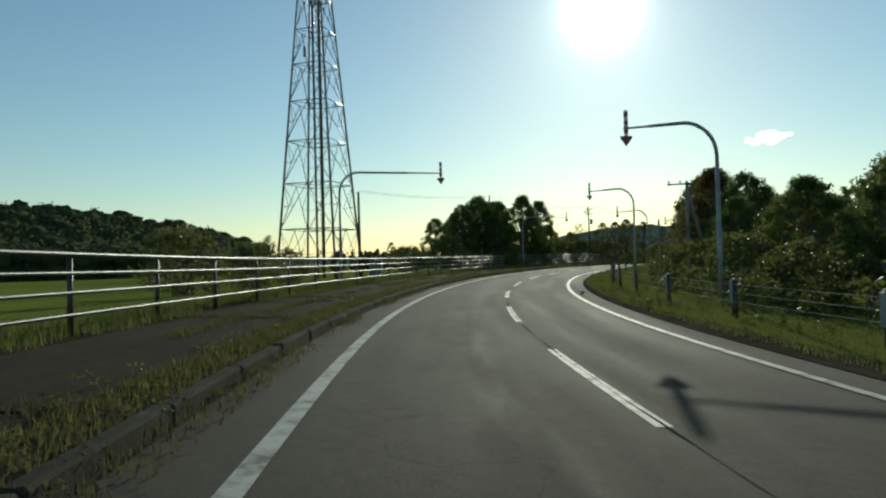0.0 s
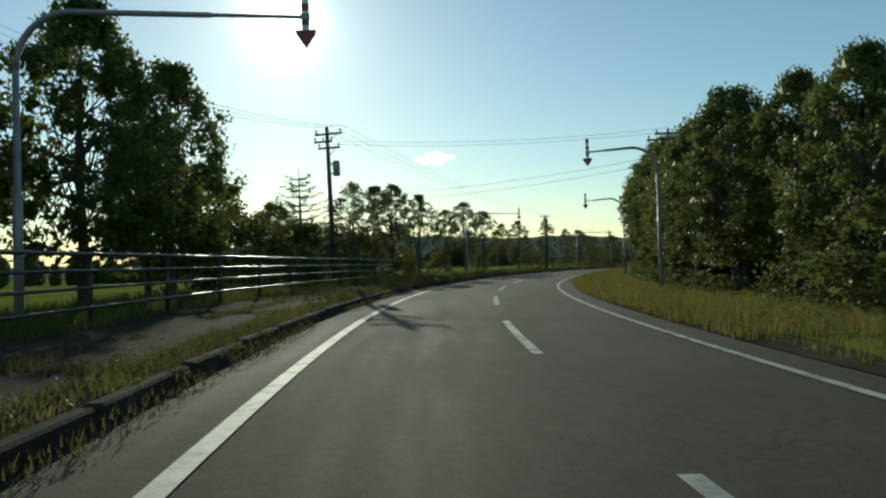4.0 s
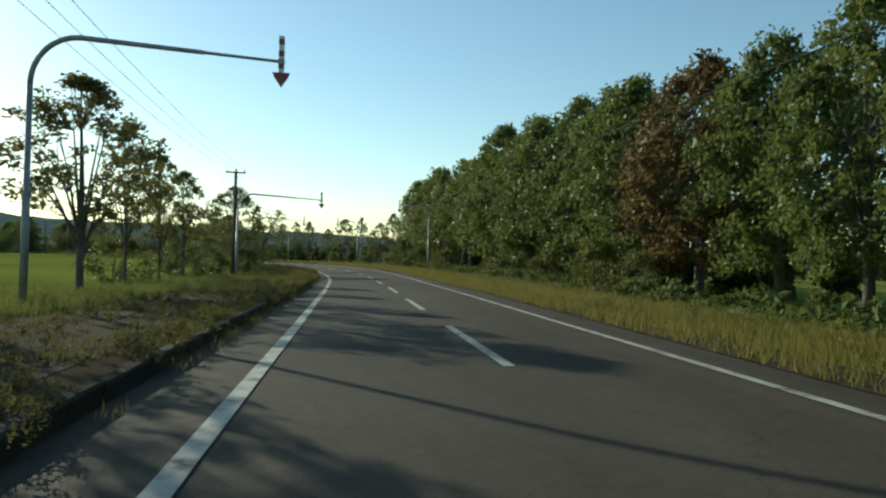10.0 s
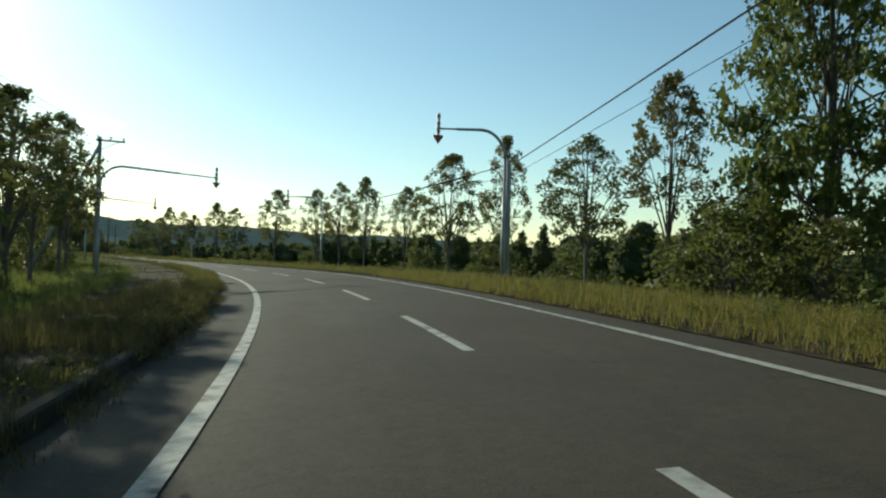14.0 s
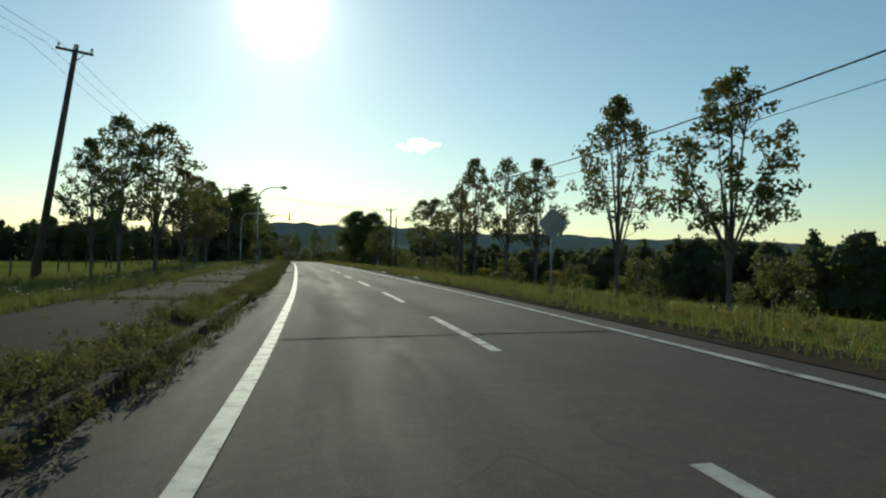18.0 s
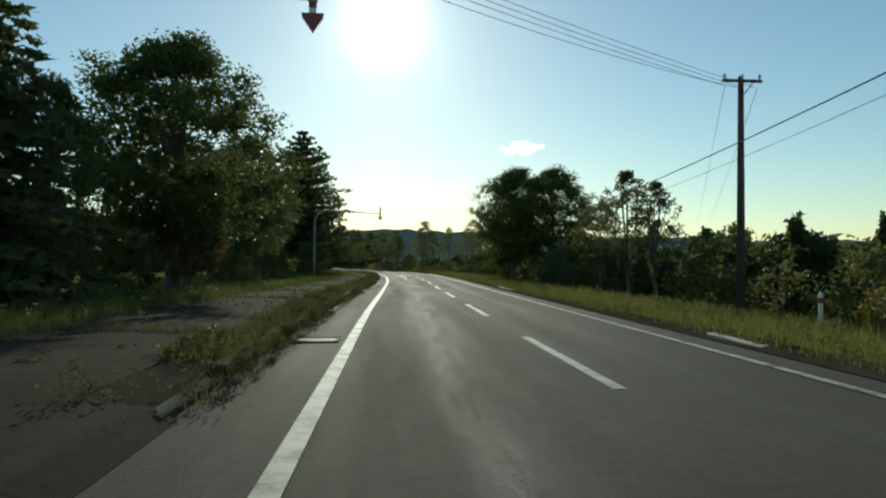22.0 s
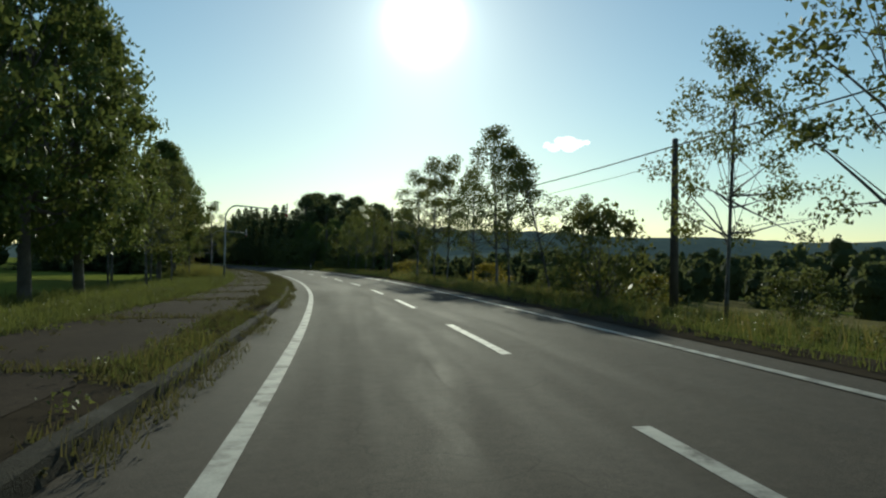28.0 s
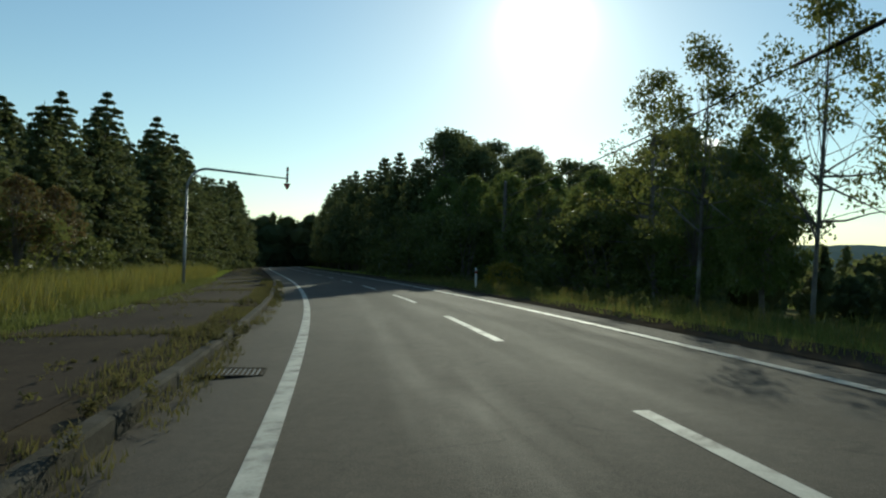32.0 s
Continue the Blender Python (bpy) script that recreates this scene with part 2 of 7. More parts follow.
MAT = {
    "road": asphalt("road_asphalt", (0.055, 0.046, 0.036), (0.080, 0.068, 0.053), 0.88, True),
    "walkway": asphalt("walkway_asphalt", (0.038, 0.030, 0.023), (0.072, 0.057, 0.043), 0.95, False, 0.02),
    "paint": surface("line_paint", [(0.34, (0.12, 0.112, 0.096)), (0.42, (0.26, 0.25, 0.215)), (0.52, (0.37, 0.355, 0.305)), (0.7, (0.45, 0.435, 0.375))], 3.2, 60, 0.7, spec=0.2, bump=0.4, dist=0.004),
    "concrete": surface("weathered_concrete", [(0.3, (0.15, 0.14, 0.12)), (0.7, (0.30, 0.28, 0.25))], 1.4, 50, 0.85, bump=0.5),
    "old_kerb": surface("mossy_old_concrete", [(0.3, (0.042, 0.037, 0.027)), (0.55, (0.066, 0.059, 0.046)), (0.75, (0.115, 0.104, 0.086))], 1.1, 40, 0.95, bump=0.8, dist=0.02, spec=0.04),
    "pale_kerb": surface("pale_concrete", [(0.3, (0.20, 0.18, 0.15)), (0.7, (0.42, 0.39, 0.34))], 1.6, 45, 0.8, bump=0.5),
    "steel": surface("galvanised_steel", [(0.3, (0.24, 0.24, 0.235)), (0.7, (0.36, 0.36, 0.35))], 2.5, 60, 0.55, 0.40, 0.15),
    "darksteel": surface("brown_painted_steel", [(0.3, (0.045, 0.035, 0.028)), (0.7, (0.075, 0.060, 0.050))], 3, 50, 0.38, 0.3, 0.15),
    "rail": surface("dull_rail_steel", [(0.3, (0.040, 0.034, 0.030)), (0.7, (0.066, 0.058, 0.052))], 3, 60, 0.42, 0.0, 0.1, spec=0.28),
    "pole": surface("grey_pole_concrete", [(0.3, (0.18, 0.17, 0.155)), (0.7, (0.28, 0.27, 0.25))], 1.2, 40, 0.8, bump=0.3),
    "wood": surface("creosoted_wood", [(0.3, (0.045, 0.034, 0.026)), (0.7, (0.10, 0.080, 0.062))], 1.5, 35, 0.8, bump=0.5),
    "red": surface("red_reflector", [(0.3, (0.20, 0.035, 0.025)), (0.7, (0.28, 0.05, 0.035))], 3, 60, 0.4, bump=0.1),
    "white": surface("white_sheet", [(0.3, (0.68, 0.68, 0.66)), (0.7, (0.80, 0.80, 0.78))], 2, 60, 0.45, bump=0.1),
    "yellow": surface("yellow_sign", [(0.3, (0.42, 0.27, 0.03)), (0.7, (0.54, 0.36, 0.05))], 2, 60, 0.4, bump=0.1),
    "signback": surface("grey_sign_back", [(0.3, (0.26, 0.26, 0.26)), (0.7, (0.36, 0.36, 0.36))], 2, 60, 0.5, 0.5, 0.1),
    "cabinet": surface("grey_green_cabinet", [(0.3, (0.10, 0.12, 0.11)), (0.7, (0.15, 0.17, 0.16))], 2, 60, 0.5, bump=0.1),
    "black": surface("black_rubber", [(0.3, (0.012, 0.012, 0.012)), (0.7, (0.03, 0.03, 0.03))], 3, 60, 0.6, bump=0.2),
    "tar": surface("old_tar", [(0.3, (0.022, 0.020, 0.018)), (0.7, (0.040, 0.036, 0.032))], 3, 60, 0.95, bump=0.2, spec=0.0),
    "cable": surface("cable_sheath", [(0.3, (0.012, 0.012, 0.012)), (0.7, (0.025, 0.025, 0.025))], 3, 60, 0.8, bump=0.1, spec=0.1),
    "glass": surface("lamp_lens", [(0.3, (0.55, 0.55, 0.52)), (0.7, (0.68, 0.68, 0.65))], 3, 60, 0.2, bump=0.05),
    "bark": surface("grey_bark", [(0.3, (0.075, 0.062, 0.050)), (0.7, (0.15, 0.13, 0.105))], 2.0, 26, 0.9, bump=0.9, dist=0.03),
    "birchbark": surface("birch_bark", [(0.40, (0.07, 0.062, 0.053)), (0.58, (0.15, 0.14, 0.125)), (0.78, (0.30, 0.29, 0.27))], 1.6, 26, 0.8, bump=0.5, dist=0.02),
    "earth": surface("dry_earth", [(0.3, (0.046, 0.037, 0.026)), (0.7, (0.088, 0.070, 0.049))], 0.8, 45, 0.95, bump=0.5, dist=0.02, spec=0.0),
    "oak": leafy("oak_leaves", [(0.060, 0.094, 0.023), (0.078, 0.118, 0.027), (0.105, 0.140, 0.032), (0.145, 0.150, 0.037)], 0.42, 0.48),
    "autumn": leafy("turning_leaves", [(0.060, 0.066, 0.020), (0.105, 0.066, 0.026), (0.135, 0.056, 0.028), (0.085, 0.085, 0.024)], 0.40),
    "rowan": leafy("rowan_leaves", [(0.056, 0.075, 0.018), (0.081, 0.098, 0.022), (0.119, 0.106, 0.027), (0.150, 0.100, 0.035)], 0.40),
    "needle": leafy("conifer_needles", [(0.054, 0.076, 0.036), (0.073, 0.098, 0.044), (0.094, 0.116, 0.051), (0.116, 0.128, 0.051)], 0.34, 0.8),
    "larch": leafy("larch_needles", [(0.048, 0.074, 0.019), (0.070, 0.096, 0.022), (0.096, 0.114, 0.024), (0.132, 0.120, 0.026)], 0.35, 0.7),
    "birch": leafy("birch_leaves", [(0.055, 0.079, 0.018), (0.083, 0.105, 0.022), (0.121, 0.121, 0.024), (0.154, 0.132, 0.028)], 0.45),
    "shrub": leafy("shrub_leaves", [(0.048, 0.069, 0.019), (0.070, 0.094, 0.024), (0.098, 0.113, 0.028), (0.130, 0.112, 0.034)], 0.44),
    "gold": leafy("goldenrod", [(0.10, 0.12, 0.02), (0.20, 0.17, 0.02), (0.36, 0.25, 0.02), (0.42, 0.28, 0.02)], 0.4),
    "bamboo": leafy("dwarf_bamboo", [(0.055, 0.085, 0.020), (0.075, 0.11, 0.028), (0.11, 0.14, 0.045), (0.14, 0.16, 0.060)], 0.35, 0.7),
    "grass": leafy("green_grass", [(0.055, 0.077, 0.020), (0.076, 0.100, 0.024), (0.104, 0.124, 0.029), (0.145, 0.142, 0.040)], 0.46),
    "drygrass": leafy("dry_grass", [(0.085, 0.10, 0.022), (0.14, 0.14, 0.028), (0.20, 0.16, 0.040), (0.24, 0.16, 0.055)], 0.45),
    "weed": leafy("kerb_weeds", [(0.060, 0.062, 0.026), (0.085, 0.076, 0.032), (0.11, 0.082, 0.040), (0.085, 0.095, 0.030)], 0.35, 0.9),
    "flower": leafy("white_petals", [(0.62, 0.60, 0.55), (0.70, 0.69, 0.64)], 0.3),
    "russet": leafy("russet_grass", [(0.12, 0.075, 0.040), (0.16, 0.095, 0.052), (0.20, 0.12, 0.065), (0.15, 0.12, 0.05)], 0.4, 0.9),
    "stubble": surface("stubble_field", [(0.3, (0.13, 0.115, 0.05)), (0.7, (0.22, 0.18, 0.08))], 0.12, 9, 0.95, bump=0.4, dist=0.05, spec=0.0),
    "farwood": leafy("far_wood_leaves", [(0.048, 0.067, 0.034), (0.064, 0.087, 0.039), (0.084, 0.101, 0.042), (0.119, 0.112, 0.045)], 0.5, 0.9),
}


def ground_mat():
    m, t, b = node_mat("grassland")
    a = ramp_of(t, noise_of(t, 0.02, 5, 0.6), [(0.30, (0.100, 0.100, 0.034)), (0.45, (0.150, 0.165, 0.038)), (0.60, (0.190, 0.210, 0.042)), (0.75, (0.200, 0.175, 0.058))])
    f = noise_of(t, 6.0, 6, 0.75)
    a = mixed(t, 0.6, a, ramp_of(t, f, [(0.25, (0.28, 0.28, 0.25)), (0.75, (0.74, 0.74, 0.7))]), "OVERLAY")
    t.links.new(a, b.inputs["Base Color"])
    b.inputs["Roughness"].default_value = 0.95
    b.inputs["Specular IOR Level"].default_value = 0.0
    bump_of(t, b, f, 0.6, 0.10)
    return m


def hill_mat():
    m, t, b = node_mat("hazy_hills")
    # blue haze put into the hills' colour, with emission to lift it
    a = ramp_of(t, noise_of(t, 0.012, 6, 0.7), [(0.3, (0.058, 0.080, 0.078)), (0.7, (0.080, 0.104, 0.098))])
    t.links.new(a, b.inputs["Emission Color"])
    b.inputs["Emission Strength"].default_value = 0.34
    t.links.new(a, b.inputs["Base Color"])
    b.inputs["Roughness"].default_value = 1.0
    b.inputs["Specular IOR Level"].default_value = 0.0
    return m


MAT["ground"], MAT["hill"] = ground_mat(), hill_mat()

# ---------- the road's line: its centre, one mark about every 17 m ----------
LINE = [
        (22.75, -46.44, -0.27), (14.12, -31.80, -0.27), (7.06, -16.34, -0.27), (1.64, -0.22, -0.27), (-2.48, 15.68, -0.27), (-4.78, 32.16, -0.19),
        (-5.14, 48.72, -0.06), (-3.62, 65.17, 0.05), (-0.21, 81.51, 0.15), (5.22, 97.73, 0.17), (12.51, 113.37, 0.15), (20.84, 127.77, 0.17),
        (29.72, 140.62, 0.17), (39.42, 153.43, 0.13), (49.70, 166.75, 0.05), (60.15, 180.34, -0.05), (70.15, 193.93, -0.12), (79.10, 207.73, -0.11),
        (86.42, 222.37, -0.07), (92.21, 237.62, -0.02), (96.28, 253.99, -0.01), (98.68, 271.25, 0.01), (99.82, 288.73, 0.05), (100.46, 306.13, 0.09),
        (100.93, 323.62, 0.14), (101.34, 341.13, 0.17), (101.66, 358.61, 0.16), (102.12, 375.87, 0.10), (102.55, 393.28, 0.07), (102.60, 411.09, 0.09),
        (101.98, 428.96, 0.09), (100.61, 446.51, 0.04), (98.66, 463.36, -0.06), (96.02, 479.88, -0.13), (92.48, 496.42, -0.13), (88.03, 513.38, -0.13),
        (82.75, 529.95, -0.13), (76.60, 546.23, -0.13), (69.89, 562.29, -0.13), (62.90, 578.21, -0.13), (55.90, 594.15, -0.13), (48.91, 610.09, -0.13),
        (42.20, 626.14, -0.13), (35.77, 642.30, -0.13), (29.34, 658.48, -0.13), (22.91, 674.64, -0.13), (16.47, 690.81, -0.13), (10.04, 706.97, -0.13)]


def spline():
    c = [np.array(p) for p in LINE]
    out = []
    for k in range(1, len(c) - 2):
        a, b, d, e = c[k - 1], c[k], c[k + 1], c[k + 2]
        for j in range(17):
            t = j / 17
            out.append(0.5 * (2 * b + (d - a) * t + (2 * a - 5 * b + 4 * d - e) * t * t + (3 * b - a - 3 * d + e) * t ** 3))
    return np.array(out)


ROAD = spline()
ROAD_S = np.concatenate([[0], np.cumsum(np.hypot(*np.diff(ROAD[:, :2], axis=0).T))])
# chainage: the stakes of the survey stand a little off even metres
ROAD_S = ROAD_S - np.interp(ROAD_S, [51, 68, 102, 119, 136, 153, 170, 187, 204, 221, 238, 255, 272, 289, 306, 323, 357, 391, 425, 459, 476, 493, 510, 527, 544, 561],
                            [0, 0.24, 0.38, 0.62, 1.28, 2.05, 2.16, 1.22, 0.68, 0.83, 1.3, 1.43, 1.03, 0.44, -0.29, -0.54, -0.2, 0, 0.29, 0.18, 0.55, 0.98, 1.08, 0.58, -0.13, -0.73])
S_END = float(ROAD_S[-1])
_tan = np.gradient(ROAD[:, :2], axis=0)
ROAD_A = np.unwrap(np.arctan2(-_tan[:, 0], _tan[:, 1]))


def tilt(s, off):
    """Rise of the banked road off metres to the right of its centre: it leans into its bends."""
    bank = np.interp(s, [34, 50, 83, 133, 166, 199, 232, 266, 283, 300, 334, 352, 386, 421, 456, 491, 526, 561, 578],
                     [2.4, 1.9, 1.5, 1.6, 1.0, 0.2, -1.4, -3.1, -3.5, -3.1, -1.1, -0.3, 0.5, 0.5, -0.4, -0.9, -1.2, -2.2, -2.5])
    return -np.tan(np.radians(bank)) * np.interp(off, [-60, -8.2, 5.5, 40], [0, -8.2, 5.5, 0])


def at(s, off=0.0, z=0.0):
    """The place s metres along the road and off metres to the right of its centre; z above the road there."""
    a = np.interp(s, ROAD_S, ROAD_A)
    return Vector((float(np.interp(s, ROAD_S, ROAD[:, 0]) + math.cos(a) * off), float(np.interp(s, ROAD_S, ROAD[:, 1]) + math.sin(a) * off),
                   float(np.interp(s, ROAD_S, ROAD[:, 2]) + tilt(s, off)) + z))


def at_many(s, off, z):
    a = np.interp(s, ROAD_S, ROAD_A)
    return np.stack([np.interp(s, ROAD_S, ROAD[:, 0]) + np.cos(a) * off, np.interp(s, ROAD_S, ROAD[:, 1]) + np.sin(a) * off, np.interp(s, ROAD_S, ROAD[:, 2]) + tilt(s, off) + z], -1)


def heading(s):
    """Degrees that the road's way is turned from +y at s."""
    return math.degrees(float(np.interp(s, ROAD_S, ROAD_A)))


def drop_right(s):
    """0 where the land on the right lies level with the road, 1 where it falls away."""
    return np.interp(s, [30, 60, 110, 130, 280, 300, 700], [0.6, 0.6, 0.3, 0.0, 0.0, 1.0, 0.8])


def land(s, off):
    """Height of the ground over the road's height, beside the road."""
    s, off = np.asarray(s, float), np.asarray(off, float)
    right = np.interp(off, [3, 4, 6.5, 9, 14, 30, 120, 400], [0.0, 0.06, 0.0, -0.45, -1.0, -1.9, -5.0, -9.0])
    flat = np.interp(off, [3, 4, 6.5, 14, 120, 400], [0.0, 0.06, 0.02, -0.1, -0.6, -3.0])
    d = drop_right(s)
    left = np.interp(-off, [3, 4.4, 8, 13, 40, 400], [0.0, 0.15, 0.17, 0.05, -0.15, -2.0])
    return np.where(off > 0, right * d + flat * (1 - d), left)


# ---------- mesh helpers ----------
def mesh_of(name, verts, faces, mats, smooth=False):
    me = bpy.data.meshes.new(name)
    me.from_pydata([tuple(v) for v in verts], [], faces)
    for m in mats if isinstance(mats, (list, tuple)) else [mats]:
        me.materials.append(m)
    if smooth:
        me.polygons.foreach_set("use_smooth", [True] * len(me.polygons))
    me.update()
    return me


def quads_mesh(name, v, mat):
    """v: n x c x 3 corners of loose leaves with c corners each."""
    n, c = np.asarray(v).shape[:2]
    me = bpy.data.meshes.new(name)
    me.vertices.add(n * c)
    me.vertices.foreach_set("co", np.asarray(v, np.float32).ravel())
    me.loops.add(n * c)
    me.loops.foreach_set("vertex_index", np.arange(n * c, dtype=np.int32))
    me.polygons.add(n)
    me.polygons.foreach_set("loop_start", np.arange(0, n * c, c, dtype=np.int32))
    me.polygons.foreach_set("loop_total", np.full(n, c, dtype=np.int32))
    me.materials.append(mat)
    me.update(calc_edges=True)
    return me


def part(name, data, material=None, parent=None, label=""):
    """Links a mesh or a bmesh as one object under a thing or a part."""
    if isinstance(data, bmesh.types.BMesh):
        me = bpy.data.meshes.new(name)
        data.to_mesh(me)
        data.free()
        data = me
    if material is not None:
        data.materials.clear()
        data.materials.append(material)
    ob = new(name, data)
    ob.parent = parent
    return tagged(ob, label)


def thing(name, m, label, category, group="", kind=""):
    ob = new(name)
    ob.matrix_basis = m
    return tagged(ob, label, category, group, kind)


def box_bm(x0, x1, y0, y1, z0, z1, bevel=0.0, bm=None):
    one = bmesh.new()
    v = [one.verts.new(p) for p in ((x0, y0, z0), (x1, y0, z0), (x1, y1, z0), (x0, y1, z0), (x0, y0, z1), (x1, y0, z1), (x1, y1, z1), (x0, y1, z1))]
    for f in ((3, 2, 1, 0), (4, 5, 6, 7), (0, 1, 5, 4), (1, 2, 6, 5), (2, 3, 7, 6), (3, 0, 4, 7)):
        one.faces.new([v[k] for k in f])
    if bevel:
        bmesh.ops.bevel(one, geom=list(one.edges), offset=bevel, segments=1, affect="EDGES")
    if bm is None:
        return one
    tmp = bpy.data.meshes.new("tmp")
    one.to_mesh(tmp)
    one.free()
    bm.from_mesh(tmp)
    bpy.data.meshes.remove(tmp)
    return bm


def tube_data(points, radii, sides=8, caps=True, verts=None, faces=None):
    """Adds a tapered tube along points to verts and faces (lists), and returns them."""
    verts = [] if verts is None else verts
    faces = [] if faces is None else faces
    base = len(verts)
    pts = [Vector(p) for p in points]
    n = len(pts)
    ref = None
    for k, p in enumerate(pts):
        d = (pts[min(k + 1, n - 1)] - pts[max(k - 1, 0)]).normalized()
        if ref is None:
            ref = d.orthogonal().normalized()
        u = (ref - d * ref.dot(d)).normalized()
        ref = u
        w = d.cross(u)
        r = radii[k] if isinstance(radii, (list, tuple)) else radii
        for j in range(sides):
            a = 2 * math.pi * j / sides
            verts.append(tuple(p + (u * math.cos(a) + w * math.sin(a)) * r))
    for k in range(n - 1):
        for j in range(sides):
            a, b = base + k * sides + j, base + k * sides + (j + 1) % sides
            faces.append((a, b, b + sides, a + sides))
    if caps:
        faces.append(tuple(base + j for j in reversed(range(sides))))
        faces.append(tuple(base + (n - 1) * sides + j for j in range(sides)))
    return verts, faces


def tube(name, points, radii, mat, sides=8, smooth=True):
    v, f = tube_data(points, radii, sides)
    return mesh_of(name, v, f, mat, smooth)


def strip(name, s0, s1, profile, mat, step=2.0):
    """A sheet along the road with the cross-section profile [(off, z), ...]; z may be a function of s."""
    n = max(1, int(round((s1 - s0) / step)))
    verts, faces = [], []
    w = len(profile)
    for k in range(n + 1):
        s = s0 + (s1 - s0) * k / n
        for off, z in profile:
            verts.append(at(s, off(s) if callable(off) else off, z(s) if callable(z) else z))
    for k in range(n):
        for j in range(w - 1):
            a = k * w + j
            faces.append((a, a + 1, a + 1 + w, a + w))
    me = mesh_of(name, verts, faces, mat)
    uv = me.uv_layers.new(name="UVMap")
    offs = [(o(s0) if callable(o) else o) for o, _ in profile]
    flat = []
    for k in range(n):
        v0, v1 = s0 + (s1 - s0) * k / n, s0 + (s1 - s0) * (k + 1) / n
        for j in range(w - 1):
            flat += [offs[j], v0, offs[j + 1], v0, offs[j + 1], v1, offs[j], v1]
    uv.data.foreach_set("uv", flat)
    return me

# ---------- ground, hills ----------
def axis(lo, hi, step):
    fine = list(np.arange(lo, hi + 0.1, step))
    out, d = [], step
    a = b = 0.0
    for k in range(16):
        d *= 1.42
        a += d
        out.append(a)
    return np.array([lo - v for v in reversed(out)] + fine + [hi + v for v in out])


def ground():
    xs, ys = axis(-130, 250, 6), axis(-110, 800, 6)
    gx, gy = np.meshgrid(xs, ys)
    p = np.stack([gx.ravel(), gy.ravel()], -1)
    z = np.zeros(len(p))
    for lo in range(0, len(p), 4000):
        q = p[lo:lo + 4000]
        d2 = (q[:, None, 0] - ROAD[None, ::4, 0]) ** 2 + (q[:, None, 1] - ROAD[None, ::4, 1]) ** 2
        k = d2.argmin(1) * 4
        a = ROAD_A[k]
        off = np.sqrt(d2.min(1)) * np.where((q[:, 0] - ROAD[k, 0]) * np.cos(a) + (q[:, 1] - ROAD[k, 1]) * np.sin(a) >= 0, 1, -1)
        under = np.interp(np.abs(off), [0, 13, 19], [-0.55, -0.55, -0.03])
        far = np.interp(np.abs(off), [0, 900, 3000], [1, 1, 0.6])
        z[lo:lo + 4000] = ROAD[k, 2] * np.interp(np.abs(off), [0, 60], [1, 0]) + land(ROAD_S[k], off) * far + tilt(ROAD_S[k], off) + under
    z += 0.10 * np.sin(p[:, 0] * 0.11) * np.cos(p[:, 1] * 0.09)
    nx, ny = len(xs), len(ys)
    faces = [(j * nx + i, j * nx + i + 1, (j + 1) * nx + i + 1, (j + 1) * nx + i) for j in range(ny - 1) for i in range(nx - 1)]
    tagged(new("ground", mesh_of("ground", np.column_stack([p, z]), faces, MAT["ground"], True)), "rolling green grassland beside the country road", "ground", kind="structure")


ground()


def hills():
    rnd = random.Random(4)
    for name, dist, top, seed in (("backdrop", 2300, 125, 1.7), ("backdrop_far", 3300, 205, 9.1)):
        verts, faces, n, rows = [], [], 540, 5
        for k in range(n + 1):
            a = 2 * math.pi * k / n
            h = top * (0.55 + 0.75 * noise.noise(Vector((math.cos(a) * 2.2, math.sin(a) * 2.2, seed))) + 0.18 * noise.noise(Vector((math.cos(a) * 9, math.sin(a) * 9, seed))))
            if name == "backdrop_far":
                # the long ridge beyond the meadow
                deg = (math.degrees(a) + 180) % 360 - 180
                ridge = 13.5 + (dist + 500) * math.tan(math.radians(float(np.interp(deg, [-40, -25, -12, -6, -1, 10, 20, 30, 40, 50, 70], [0.8, 0.5, 0.8, 1.9, 2.8, 2.8, 2.35, 2.1, 1.6, 1.1, 1.0]))))
                mix = float(np.interp(deg, [-45, -25, 55, 75], [0, 1, 1, 0]))
                h = h * (1 - mix) + mix * (ridge + 30 * noise.noise(Vector((deg * 0.16, 0, 3.3))) + 10 * noise.noise(Vector((deg * 0.9, 0, 6.1))))
            for j in range(rows):
                f = j / (rows - 1)
                r = dist + 500 * f
                hh = -12 + max(h, 18) * f ** 0.7 + (rnd.uniform(-3, 3) if 0 < f else 0)
                verts.append((60 + math.sin(a) * r, 300 + math.cos(a) * r, hh))
        for k in range(n):
            for j in range(rows - 1):
                q = k * rows + j
                faces.append((q, q + rows, q + rows + 1, q + 1))
        tagged(new(name, mesh_of(name, verts, faces, MAT["hill"], True)), "low wooded hills tinted with blue haze", "hills", kind="structure")


hills()

# ---------- road, its lines, kerbs and verges ----------


def WL(s):
    """Left edge line, metres left of the road's centre."""
    return float(np.interp(s, [54, 75, 117, 161, 186, 211, 237, 253, 288, 336, 373, 407, 433, 460, 512, 530, 556, 575], [3.07, 3.02, 2.95, 2.96, 2.9, 2.87, 2.9, 2.92, 2.74, 2.86, 2.92, 2.85, 2.84, 2.94, 2.99, 3.02, 2.94, 2.84]))


def WR(s):
    """Right edge line, metres right of the road's centre."""
    return float(np.interp(s, [56, 120, 164, 190, 213, 238, 255, 290, 340, 436, 516, 550, 575], [2.65, 2.66, 2.64, 2.72, 2.5, 2.42, 2.53, 2.72, 2.72, 2.7, 2.66, 2.68, 2.6]))


